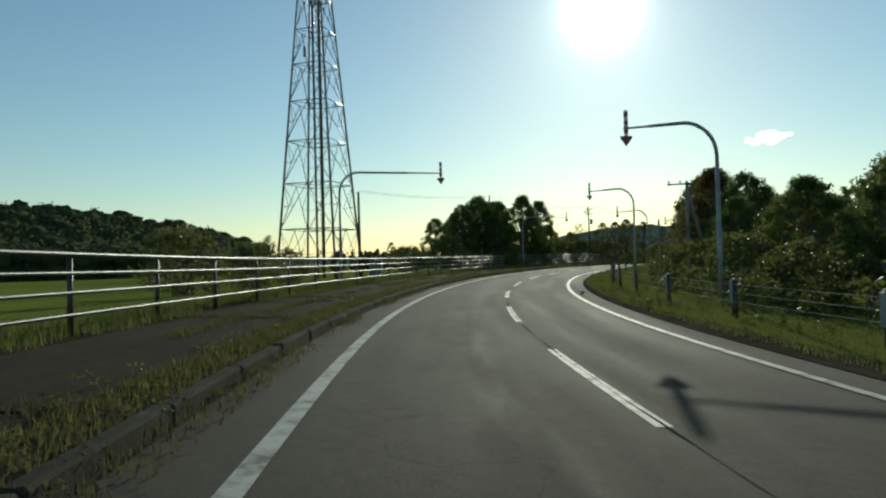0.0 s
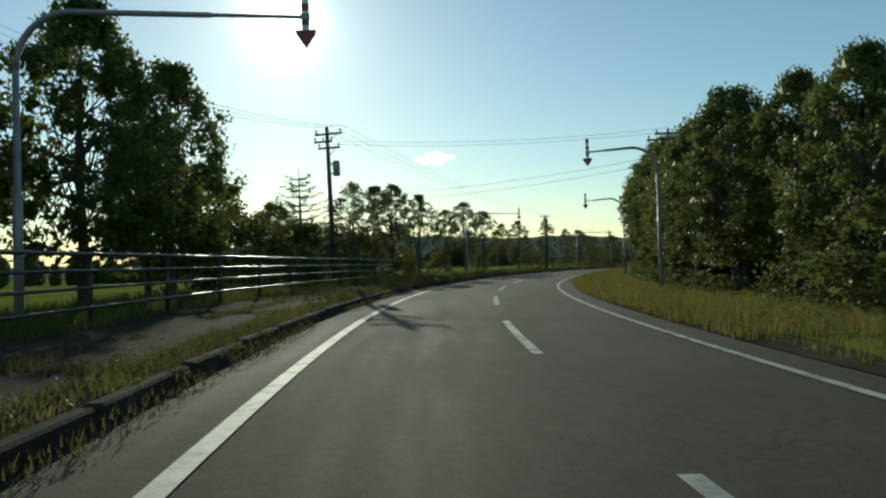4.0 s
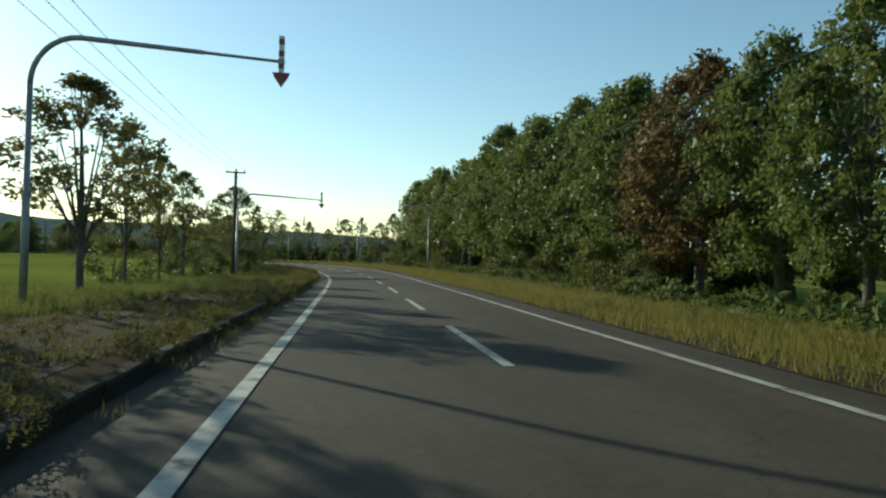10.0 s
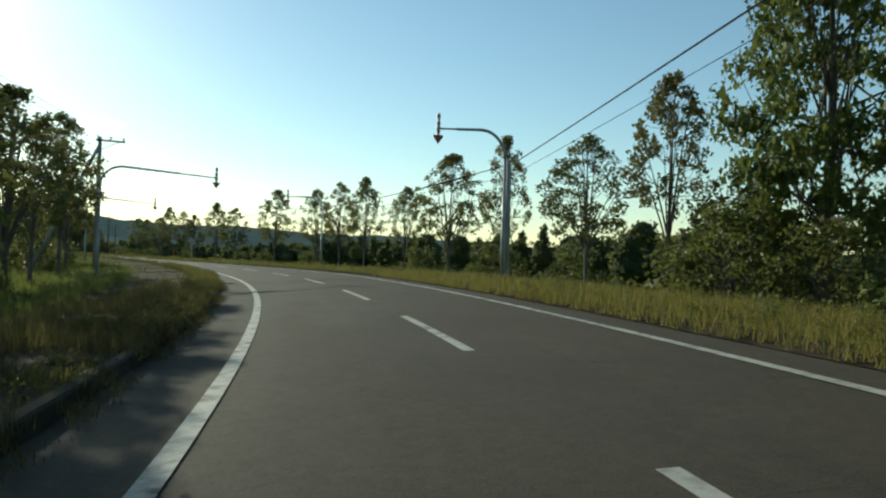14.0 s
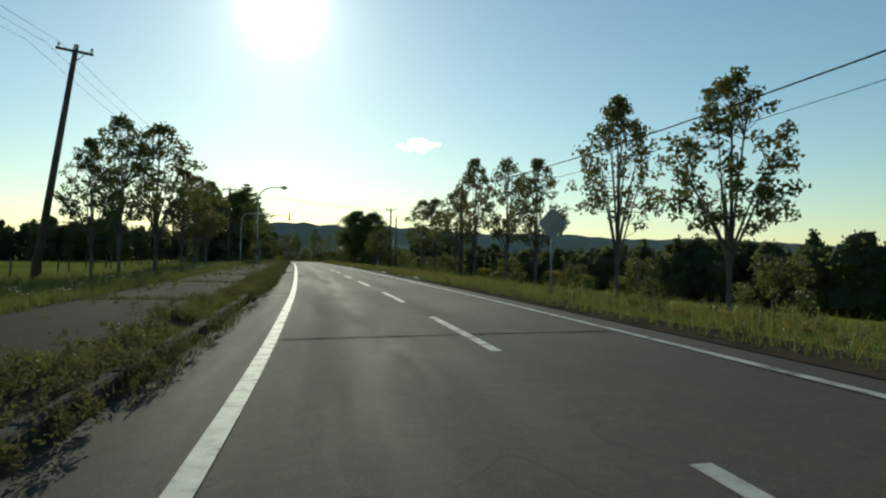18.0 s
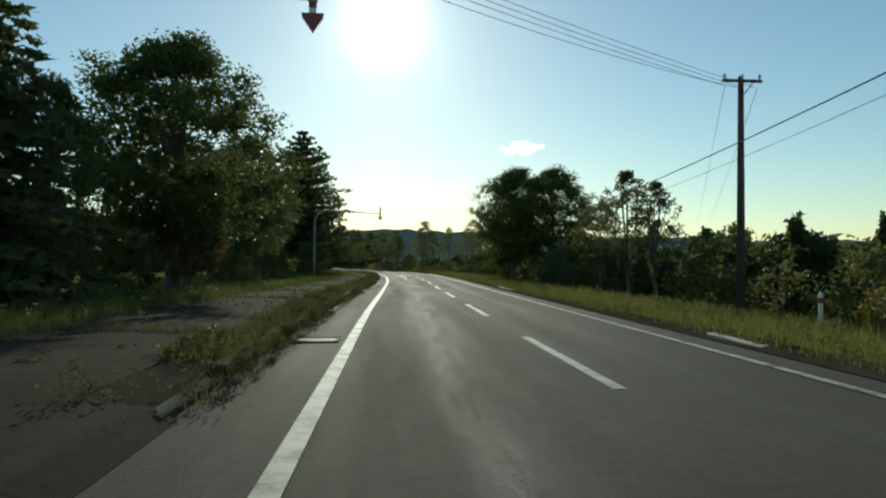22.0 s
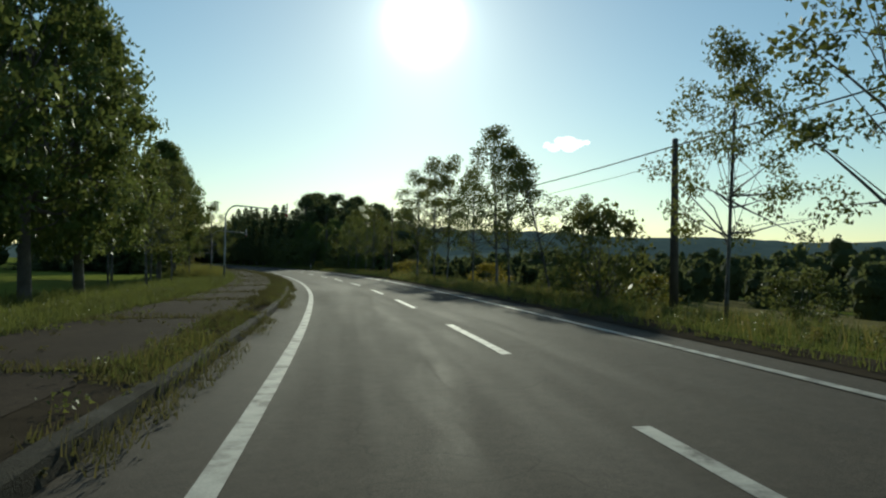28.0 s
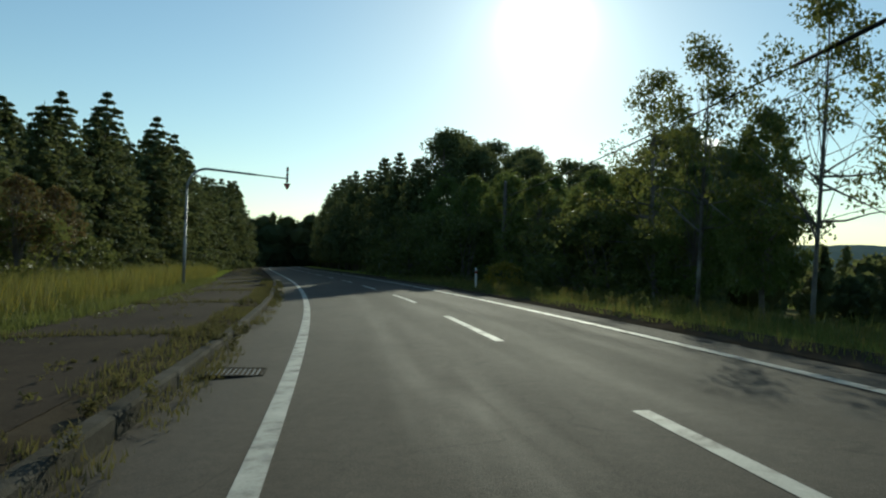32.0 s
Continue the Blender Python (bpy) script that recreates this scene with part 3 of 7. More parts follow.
def centre(s):
    """Broken centre line, metres right of the road's centre."""
    return float(np.interp(s, [56, 77, 100, 120, 163, 188, 213, 238, 290, 337, 380, 410, 436, 465, 500, 532, 550, 575, 584, 593, 600], [-0.04, -0.08, 0, 0.06, -0.04, 0.08, 0, -0.06, 0.03, 0.06, 0.07, 0.13, 0.12, 0.08, 0, -0.03, 0.05, 0.03, 0.12, 0.27, 0.40]))


road = tagged(new("road", strip("road", 2, S_END - 2, [(-3.95, -0.03), (-3.2, -0.01), (0, 0.0), (3.0, -0.01), (3.55, -0.03)], MAT["road"])),
              "grey two-lane asphalt road with fine cracks", "road", kind="structure")
part("edge_line", strip("edge_line", 2, S_END - 4, [((lambda s: -WL(s) - 0.085), 0.004), ((lambda s: -WL(s) + 0.085), 0.004)], MAT["paint"], 1.5), None, road, "worn white edge line")
part("edge_line", strip("edge_line", 2, S_END - 4, [((lambda s: WR(s) - 0.075), 0.004), ((lambda s: WR(s) + 0.075), 0.004)], MAT["paint"], 1.5), None, road, "worn white edge line")
DASH_N = [-4, 0, 3, 8, 12, 13, 15, 17, 19, 20, 22, 24, 25, 31, 32, 34, 36, 38, 40, 41, 43, 48, 49, 50, 51, 52, 53, 54, 55, 56, 57, 72]
DASH_S = [-1, 39, 68.4, 118.8, 158.3, 167.7, 187.2, 206.9, 225.4, 235.1, 254.5, 274.3, 284.1, 342.9, 352.2, 372, 390.8, 410.5, 430.1, 439.8, 460, 508.3, 517.7, 528.4, 538.1, 548.8, 558.8, 568.2, 578.0, 588.0, 598.1, 748.9]
for k in range(-3, 72):
    s = float(np.interp(k, DASH_N, DASH_S))
    if s + 5 < S_END - 6:
        part("dash", strip("dash", s, s + 5, [((lambda q: centre(q) - 0.075), 0.005), ((lambda q: centre(q) + 0.075), 0.005)], MAT["paint"], 1.0), None, road)

# transverse seal lines, tar seams and drain grates
for s, a, b, wdt in ((355.0, -3.6, -3.0, 0.08),):
    part("seal_line", strip("seal_line", s, s + wdt, [(a + (b - a) * j / 6, 0.0045) for j in range(7)], MAT["concrete"], 0.1), None, road, "pale transverse joint seal")


def seam(s0, s1, off0, off1, width, seed):
    rnd = random.Random(seed)
    n = 26
    left, right = [], []
    for k in range(n + 1):
        f = k / n
        s, o = s0 + (s1 - s0) * f, off0 + (off1 - off0) * f + rnd.uniform(-0.06, 0.06)
        wd = width * rnd.uniform(0.5, 1.2)
        left.append(at(s + wd / 2, o, 0.003))
        right.append(at(s - wd / 2, o, 0.003))
    v = left + right
    part("tar_seam", mesh_of("tar_seam", v, [(k, k + 1, n + 2 + k, n + 1 + k) for k in range(n)], MAT["tar"]), None, road, "black tar-filled crack")


seam(296.0, 297.5, -3.6, 2.3, 0.16, 1)


def seal(s, a, b, width, seed):
    """A ragged pale seal across the lane, thinning out and broken towards its end."""
    rnd = random.Random(seed)
    v, f = [], []
    n = 60
    for k in range(n + 1):
        q = k / n
        o = a + (b - a) * q
        mid = s + 0.03 * math.sin(q * 9) + rnd.uniform(-0.012, 0.012)
        wd = width * (1 - 0.65 * q) * rnd.uniform(0.45, 1.1)
        v += [at(mid - wd / 2, o, 0.0052), at(mid + wd / 2, o, 0.0052)]
        if k and not (q > 0.55 and rnd.random() < 0.4):
            f.append((2 * k - 2, 2 * k, 2 * k + 1, 2 * k - 1))
    part("seal_line", mesh_of("seal_line", v, f, MAT["pale_kerb"]), None, road, "ragged pale transverse joint seal")


seal(446.0, -2.9, 1.9, 0.13, 6)
seal(385.4, -3.4, -1.3, 0.12, 7)


def joint_seam(s0, s1, shift, width):
    """The dark joint between the two lanes' asphalt, showing through the paint."""
    part("lane_joint", strip("lane_joint", s0, s1, [((lambda q: centre(q) + shift - width / 2 + 0.012 * math.sin(q * 1.7)), 0.0062), ((lambda q: centre(q) + shift + width / 2 + 0.012 * math.sin(q * 2.3)), 0.0062)], MAT["tar"], 0.8), None, road, "dark joint between the lanes")


joint_seam(20, 84, 0.015, 0.013)


def streak_mat():
    """Pale streak colour, patchy and fading to its edges, the bare asphalt showing between."""
    m, t, b = node_mat("pale_streak")
    uv = t.nodes.new("ShaderNodeTexCoord").outputs["UV"]
    b.inputs["Base Color"].default_value = (0.15, 0.138, 0.115, 1)
    b.inputs["Roughness"].default_value = 0.72
    v = t.nodes.new("ShaderNodeVectorMath")
    v.operation = "MULTIPLY"
    t.links.new(uv, v.inputs[0])
    v.inputs[1].default_value = (2.2, 0.45, 1)
    patch = ramp_of(t, noise_of(t, 1.0, 5, 0.7, v.outputs[0]), [(0.42, (0, 0, 0)), (0.66, (0.8, 0.8, 0.8))])
    grain = ramp_of(t, noise_of(t, 40, 3, 0.8), [(0.35, (0.25, 0.25, 0.25)), (0.7, (1, 1, 1))])
    sep = t.nodes.new("ShaderNodeSeparateXYZ")
    t.links.new(uv, sep.inputs[0])
    edge = ramp_of(t, sep.outputs[0], [(0.0, (0, 0, 0)), (0.5, (1, 1, 1)), (1.0, (0, 0, 0))])
    mask = mixed(t, 1.0, mixed(t, 1.0, patch, grain, "MULTIPLY"), edge, "MULTIPLY")
    clear = t.nodes.new("ShaderNodeBsdfTransparent")
    mx = t.nodes.new("ShaderNodeMixShader")
    t.links.new(mask, mx.inputs[0])
    t.links.new(clear.outputs[0], mx.inputs[1])
    t.links.new(b.outputs[0], mx.inputs[2])
    t.links.new(mx.outputs[0], t.nodes["Material Output"].inputs[0])
    return m


def lay_streak(s0, s1, mid, wide, label):
    """A strip along the lane; u runs from 0 to 1 across it."""
    n, v, f, uvs = int((s1 - s0) / 0.8), [], [], []
    for k in range(n + 1):
        s = s0 + (s1 - s0) * k / n
        o = mid(s)
        fade = min(1.0, (s - s0) / 4 + 0.1, (s1 - s) / 4 + 0.1)
        v += [at(s, o - wide * fade / 2, 0.0038), at(s, o + wide * fade / 2, 0.0038)]
        if k:
            f.append((2 * k - 2, 2 * k - 1, 2 * k + 1, 2 * k))
            a, b = s - 0.8, s
            uvs += [0, a, 1, a, 1, b, 0, b]
    me = mesh_of("water_stain", v, f, STREAK)
    me.uv_layers.new(name="UVMap").data.foreach_set("uv", uvs)
    part("water_stain", me, None, road, label)


STREAK = streak_mat()
lay_streak(356, 436, (lambda s: -1.35 + 0.14 * math.sin(s * 0.21)), 0.7, "pale patchy streak along the lane")
lay_streak(437, 464, (lambda s: float(np.interp(s, [437, 446, 452, 458, 464], [-0.75, -0.80, -0.95, -1.25, -1.4])) + 0.08 * math.sin(s * 0.9)), 0.55, "pale patchy streak winding down the lane")
lay_streak(464, 500, (lambda s: -1.3 + 0.1 * math.sin(s * 0.4)), 0.6, "pale patchy streak along the lane")
lay_streak(360, 470, (lambda s: 1.35 + 0.1 * math.sin(s * 0.17)), 0.7, "faint pale streak along the opposite lane")
seam(262.2, 262.4, -2.6, 2.4, 0.035, 2)
seam(376.5, 376.7, -3.9, -2.7, 0.08, 5)
seam(344.5, 345.0, -2.7, 2.5, 0.07, 3)
seam(368.2, 368.0, -2.6, 2.5, 0.07, 4)


def water_mat():
    m, t, b = node_mat("trickle_of_water")
    b.inputs["Base Color"].default_value = (0.05, 0.05, 0.048, 1)
    rr = ramp_of(t, noise_of(t, 3.0, 3), [(0.35, (0.42,) * 3), (0.7, (0.78,) * 3)])
    t.links.new(rr, b.inputs["Roughness"])
    return m


def trickle():
    """Water running down the lane, winding, then turning to the gutter."""
    rnd = random.Random(8)
    pts = [(463.6, -2.45), (464.1, -1.9), (464.8, -1.45), (466.8, -1.30), (469, -1.22), (472, -1.32), (476, -1.25), (480, -1.35), (484, -1.25), (487, -1.2)]
    fine = []
    for k in range(len(pts) - 1):
        for j in range(9):
            f = j / 9
            fine.append((pts[k][0] * (1 - f) + pts[k + 1][0] * f + rnd.uniform(-0.03, 0.03), pts[k][1] * (1 - f) + pts[k + 1][1] * f + rnd.uniform(-0.03, 0.03)))
    v, f = [], []
    for k, (s, o) in enumerate(fine):
        p0, p1 = Vector(fine[max(k - 1, 0)]), Vector(fine[min(k + 1, len(fine) - 1)])
        d = (p1 - p0).normalized()
        wa, wb = (0.006 + 0.045 * rnd.random() ** 2 + (0.03 * rnd.random() if k < 26 else 0) for _ in range(2))
        v += [at(s - d.y * wa, o + d.x * wa, 0.006), at(s + d.y * wb, o - d.x * wb, 0.006)]
        if k:
            f.append((2 * k - 2, 2 * k, 2 * k + 1, 2 * k - 1))
    part("water_trickle", mesh_of("water_trickle", v, f, water_mat()), None, road, "shining trickle of water on asphalt")


trickle()
GRATE = None
for s, off in ((297.6, -3.45), (381.9, -3.45), (414.7, -3.4), (434.1, -3.4), (464.6, -3.45), (585.9, -3.5), (145.2, 3.2)):
    if GRATE is None:
        GRATE = thing("drain_grate", pose(*at(s, off), 0, 0, heading(s)), "rusty slotted steel drain grate in asphalt", "drain grate", "road drains")
        fr = box_bm(-0.36, 0.36, -0.30, -0.26, 0.0, 0.012)
        box_bm(-0.36, 0.36, 0.26, 0.30, 0.0, 0.012, bm=fr)
        box_bm(-0.36, -0.33, -0.26, 0.26, 0.0, 0.012, bm=fr)
        box_bm(0.33, 0.36, -0.26, 0.26, 0.0, 0.012, bm=fr)
        part("frame", fr, MAT["old_kerb"], GRATE)
        # flat black plate put in for the shade inside the drain
        part("shaft", box_bm(-0.33, 0.33, -0.26, 0.26, -0.004, 0.004), MAT["black"], GRATE, "black plate standing in for the dark drain shaft")
        bar = None
        for j in range(12):
            x = -0.305 + j * 0.0555
            if bar is None:
                bar = part("bar", box_bm(-0.012, 0.012, -0.26, 0.26, 0.0, 0.011), MAT["earth"], GRATE)
                bar.location.x = x
            else:
                o = bar.copy()
                scene.collection.objects.link(o)
                o.location.x = x
    else:
        copy_thing(GRATE, pose(*at(s, off), 0, 0, heading(s)))

# verges: soil and turf sheets beside the carriageway
tagged(new("verge_left", strip("verge_left", 2, S_END - 2, [(-3.9, -0.05), (-4.15, 0.10), (-4.6, 0.125), (-7.7, 0.135), (-8.6, 0.17), (-11, 0.12), (-15.5, -0.12)], MAT["earth"])), "weedy earth verge along the walkway", "verge", kind="structure")
tagged(new("turf_left", strip("turf_left", 2, S_END - 2, [(-7.85, 0.15), (-8.6, 0.185), (-11, 0.14), (-15.5, -0.10), (-22, -0.25)], MAT["ground"])), "green turf beyond the walkway", "turf", kind="structure")
tagged(new("verge_right", strip("verge_right", 2, S_END - 2, [(3.5, -0.05), (3.8, 0.0)] + [(o, (lambda s, o=o: float(land(s, o)))) for o in (4.2, 6.5, 9, 14, 22)], MAT["ground"])), "grassy verge sloping from the road", "verge", kind="structure")

tagged(new("verge_edge", strip("verge_edge", 2, S_END - 2, [(3.46, -0.012), (3.62, 0.008), (3.85, 0.035), ((lambda s: 4.08 + 0.12 * math.sin(s * 0.7) + 0.08 * math.sin(s * 2.3)), 0.072)], MAT["earth"])), "bare brown earth along the road edge", "verge", kind="structure")

# walkway: asphalt lengths parted by weedy joints
walkway = tagged(new("walkway"), "cracked asphalt walkway with weeds in its joints", "walkway", kind="structure")
JOINTS = []
_r = random.Random(21)
s = 6.0
while s < S_END - 15:
    n = s + _r.uniform(6.5, 10.5)
    if not 409.5 < s < 411:
        part("slab", strip("slab", s + 0.06, n - 0.06, [(-4.62 + _r.uniform(-0.12, 0.12), 0.132), (-5.0, 0.145), (-6.2, 0.16), ((-6.8 if s < 142 else -7.4), 0.15), ((-7.05 if s < 142 else -7.75) + _r.uniform(-0.1, 0.1), 0.137)], MAT["walkway"], 1.6), None, walkway)
    JOINTS.append(n)
    s = n

# the driveway's apron, ramped down to the road
part("apron", strip("apron", 401.0, 409.2, [(-3.86, -0.022), (-4.12, 0.115), (-4.66, 0.152)], MAT["walkway"], 0.8), None, walkway, "ramped asphalt apron of a driveway")

# kerbs
kerb = tagged(new("kerb"), "weathered concrete kerb along the walkway", "kerb", kind="structure")
pale = tagged(new("kerb_right"), "broken pale concrete kerb in grass", "kerb", kind="structure")


def kerb_block(length, mat):
    bm = box_bm(-0.085, 0.085, -length / 2, length / 2, -0.12, 0.165, 0.025)
    me = bpy.data.meshes.new("kerb_block")
    bm.to_mesh(me)
    bm.free()
    me.materials.append(mat)
    return me


KB, KP = kerb_block(1.97, MAT["old_kerb"]), kerb_block(1.93, MAT["pale_kerb"])
for k in range(int((S_END - 14) / 2)):
    s = 4 + 2 * k
    if 402 < s < 409:
        continue
    o = part("kerb_block", KB, None, kerb)
    low = -0.11 if s in (400, 402, 410) else 0.0
    o.matrix_basis = pose(*at(s, -4.02, _r.uniform(-0.012, 0.006) + low), _r.uniform(-0.4, 0.4), _r.uniform(-2, 2), heading(s) + _r.uniform(-0.4, 0.4))
for s0, s1 in ((372, 402), (415, 420), (438, 444), (458, 472)):
    for k in range(int((s1 - s0) / 2)):
        if _r.random() < 0.34:
            continue
        s = s0 + 2 * k
        o = part("kerb_block", KP, None, pale)
        o.matrix_basis = pose(*at(s, 3.76 + _r.uniform(-0.05, 0.05), _r.uniform(-0.16, -0.07)), _r.uniform(-2.5, 2.5), _r.uniform(-9, 9), heading(s) + _r.uniform(-2, 2))


# ---------- snow-guide arrows over the road's edge ----------
def arrow_post(side, s, first, tall=1.0, near=1.0):
    """side -1: long arm from beyond the walkway; +1: short arm from the grass. The arrow's tip hangs 5 m over the road's edge."""
    post_off = -3.6 - 5.4 * near if side < 0 else 6.7
    reach = 5.4 if side < 0 else 2.8
    sx = -side
    base = at(s, post_off, float(land(s, post_off)) - 0.05)
    m = pose(*base, 0, 0, heading(s)) @ Matrix.Diagonal((near, 1, tall, 1))
    if first is not None:
        return copy_thing(first, m)
    lift = -float(base.z)
    ob = thing("snow_guide_arrow", m, "grey steel arm post with red and white striped arrow", "road arrow", "snow guide arrows")
    part("footing", tube("footing", [(0, 0, -0.1), (0, 0, 0.06)], [0.22, 0.2], MAT["concrete"], 12, False), None, ob, "concrete footing")
    part("post", tube("post", [(0, 0, 0), (0, 0, 2.4), (0, 0, 2.42), (0, 0, 4.8)], [0.085, 0.085, 0.066, 0.062], MAT["steel"], 12), None, ob)
    part("collar", tube("collar", [(0, 0, 2.36), (0, 0, 2.46)], [0.10, 0.10], MAT["steel"], 12, False), None, ob)
    arc = [(sx * (1.0 - math.cos(a)) * 1.0, 0, 4.8 + math.sin(a) * 1.05) for a in [math.pi / 2 * k / 8 for k in range(9)]]
    end = 5.6 if side < 0 else 5.75
    rise = 5.85
    arc += [(sx * (1.0 + (reach - 1.0) * f), 0, rise + (end - rise) * f) for f in (0.25, 0.6, 0.61, 1.0)]
    part("arm", tube("arm", arc, [0.06] * 9 + [0.055, 0.05, 0.036, 0.034], MAT["steel"], 10), None, ob)
    x = sx * reach
    bar = part("arrow_bar", box_bm(x - 0.06, x + 0.06, -0.035, 0.035, end - 0.25, end + 0.58, 0.008), MAT["white"], ob, "white reflective bar")
    for j in range(3):
        z = end - 0.16 + j * 0.27
        part("stripe", box_bm(x - 0.063, x + 0.063, -0.038, 0.038, z, z + 0.135), MAT["red"], bar, "red reflective stripe")
    hb = bmesh.new()
    tri = [(x - 0.19, end - 0.25), (x + 0.19, end - 0.25), (x + 0.17, end - 0.33), (x, end - 0.58), (x - 0.17, end - 0.33)]
    fr = [hb.verts.new((a, -0.035, b)) for a, b in tri]
    bk = [hb.verts.new((a, 0.035, b)) for a, b in tri]
    hb.faces.new(fr)
    hb.faces.new(list(reversed(bk)))
    for j in range(5):
        hb.faces.new((fr[j], bk[j], bk[(j + 1) % 5], fr[(j + 1) % 5]))
    bmesh.ops.recalc_face_normals(hb, faces=hb.faces)
    part("arrow_head", hb, MAT["red"], ob, "red arrow head")
    part("clamp", box_bm(x - 0.075, x + 0.075, -0.05, 0.05, end - 0.06, end + 0.06, 0.01), MAT["steel"], ob)
    return ob


first = None
for s, tall in ((67.5, 0.99), (112, 1.0), (163.9, 1.03), (214.9, 1.04), (244.6, 0.97), (275.2, 1.0), (305.2, 0.95), (334.7, 0.96), (415.3, 1.01), (460.8, 0.99), (513, 0.99), (565.4, 0.995), (612, 0.98)):
    o = arrow_post(-1, s, first, tall, 0.85 if s > 550 else 1.0)
    first = first or o
first = None
for s, tall in ((55.5, 1.0), (79.6, 1.02), (103, 1.0), (127.9, 1.02), (152, 1.03), (189.5, 0.97), (261.2, 1.05), (291.8, 1.02), (321, 0.96)):
    o = arrow_post(1, s, first, tall)
    first = first or o


# ---------- railings ----------
def railing(s0, s1, n_label):
    """Brown pipe railing: posts every 3 m and four rails."""
    ob = tagged(new("pipe_railing"), n_label, "railing")
    n = int(round((s1 - s0) / 3.0))
    pm = tube("post", [(0, 0, -0.2), (0, 0, 1.26)], 0.045, MAT["darksteel"], 8)
    for k in range(n + 1):
        s = s0 + 3.0 * k
        o = part("post", pm, None, ob)
        o.matrix_basis = pose(*at(s, -7.4, 0.15), 0, 0, heading(s))
    for z in (1.24, 0.95, 0.65, 0.31):
        r = 0.038 if z > 1 else 0.03
        part("rail", tube("rail", [at(s0 - 0.3 + (3.0 * n + 0.6) * j / (n * 2), -7.4 + 0.06, 0.15 + z) for j in range(n * 2 + 1)], r, MAT["rail"], 8), None, ob)


railing(20, 101, "brown steel pipe railing with four shining rails")
railing(105.5, 138.5, "brown steel pipe railing ending in bushes")


def cable_fence(s0, s1):
    ob = tagged(new("cable_guardrail"), "low guardrail of three steel cables on grey posts", "guardrail")
    n = int((s1 - s0) / 6)
    pm = tube("post", [(0, 0, -0.3), (0, 0, 0.92)], 0.07, MAT["darksteel"], 10)
    cm = tube("cap", [(0, 0, 0.92), (0, 0, 0.96)], [0.075, 0.05], MAT["steel"], 10)
    bm_ = box_bm(-0.035, 0.0, -0.06, 0.06, 0.36, 0.90, 0.008)
    br = bpy.data.meshes.new("bracket")
    bm_.to_mesh(br)
    bm_.free()
    br.materials.append(MAT["steel"])
    for k in range(n + 1):
        s = s0 + 6 * k
        p = part("post", pm, None, ob)
        p.matrix_basis = pose(*at(s, 5.2, float(land(s, 5.2))), 0, 0, heading(s))
        part("cap", cm, None, p)
        b = part("bracket", br, None, p)
        b.location = (-0.07, 0, 0)
    for z in (0.42, 0.62, 0.82):
        part("cable", tube("cable", [at(s0 + 6 * j, 5.09, float(land(s0 + 6 * j, 5.2)) + z) for j in range(n + 1)], 0.006, MAT["pole"], 6), None, ob)


cable_fence(20, 106)


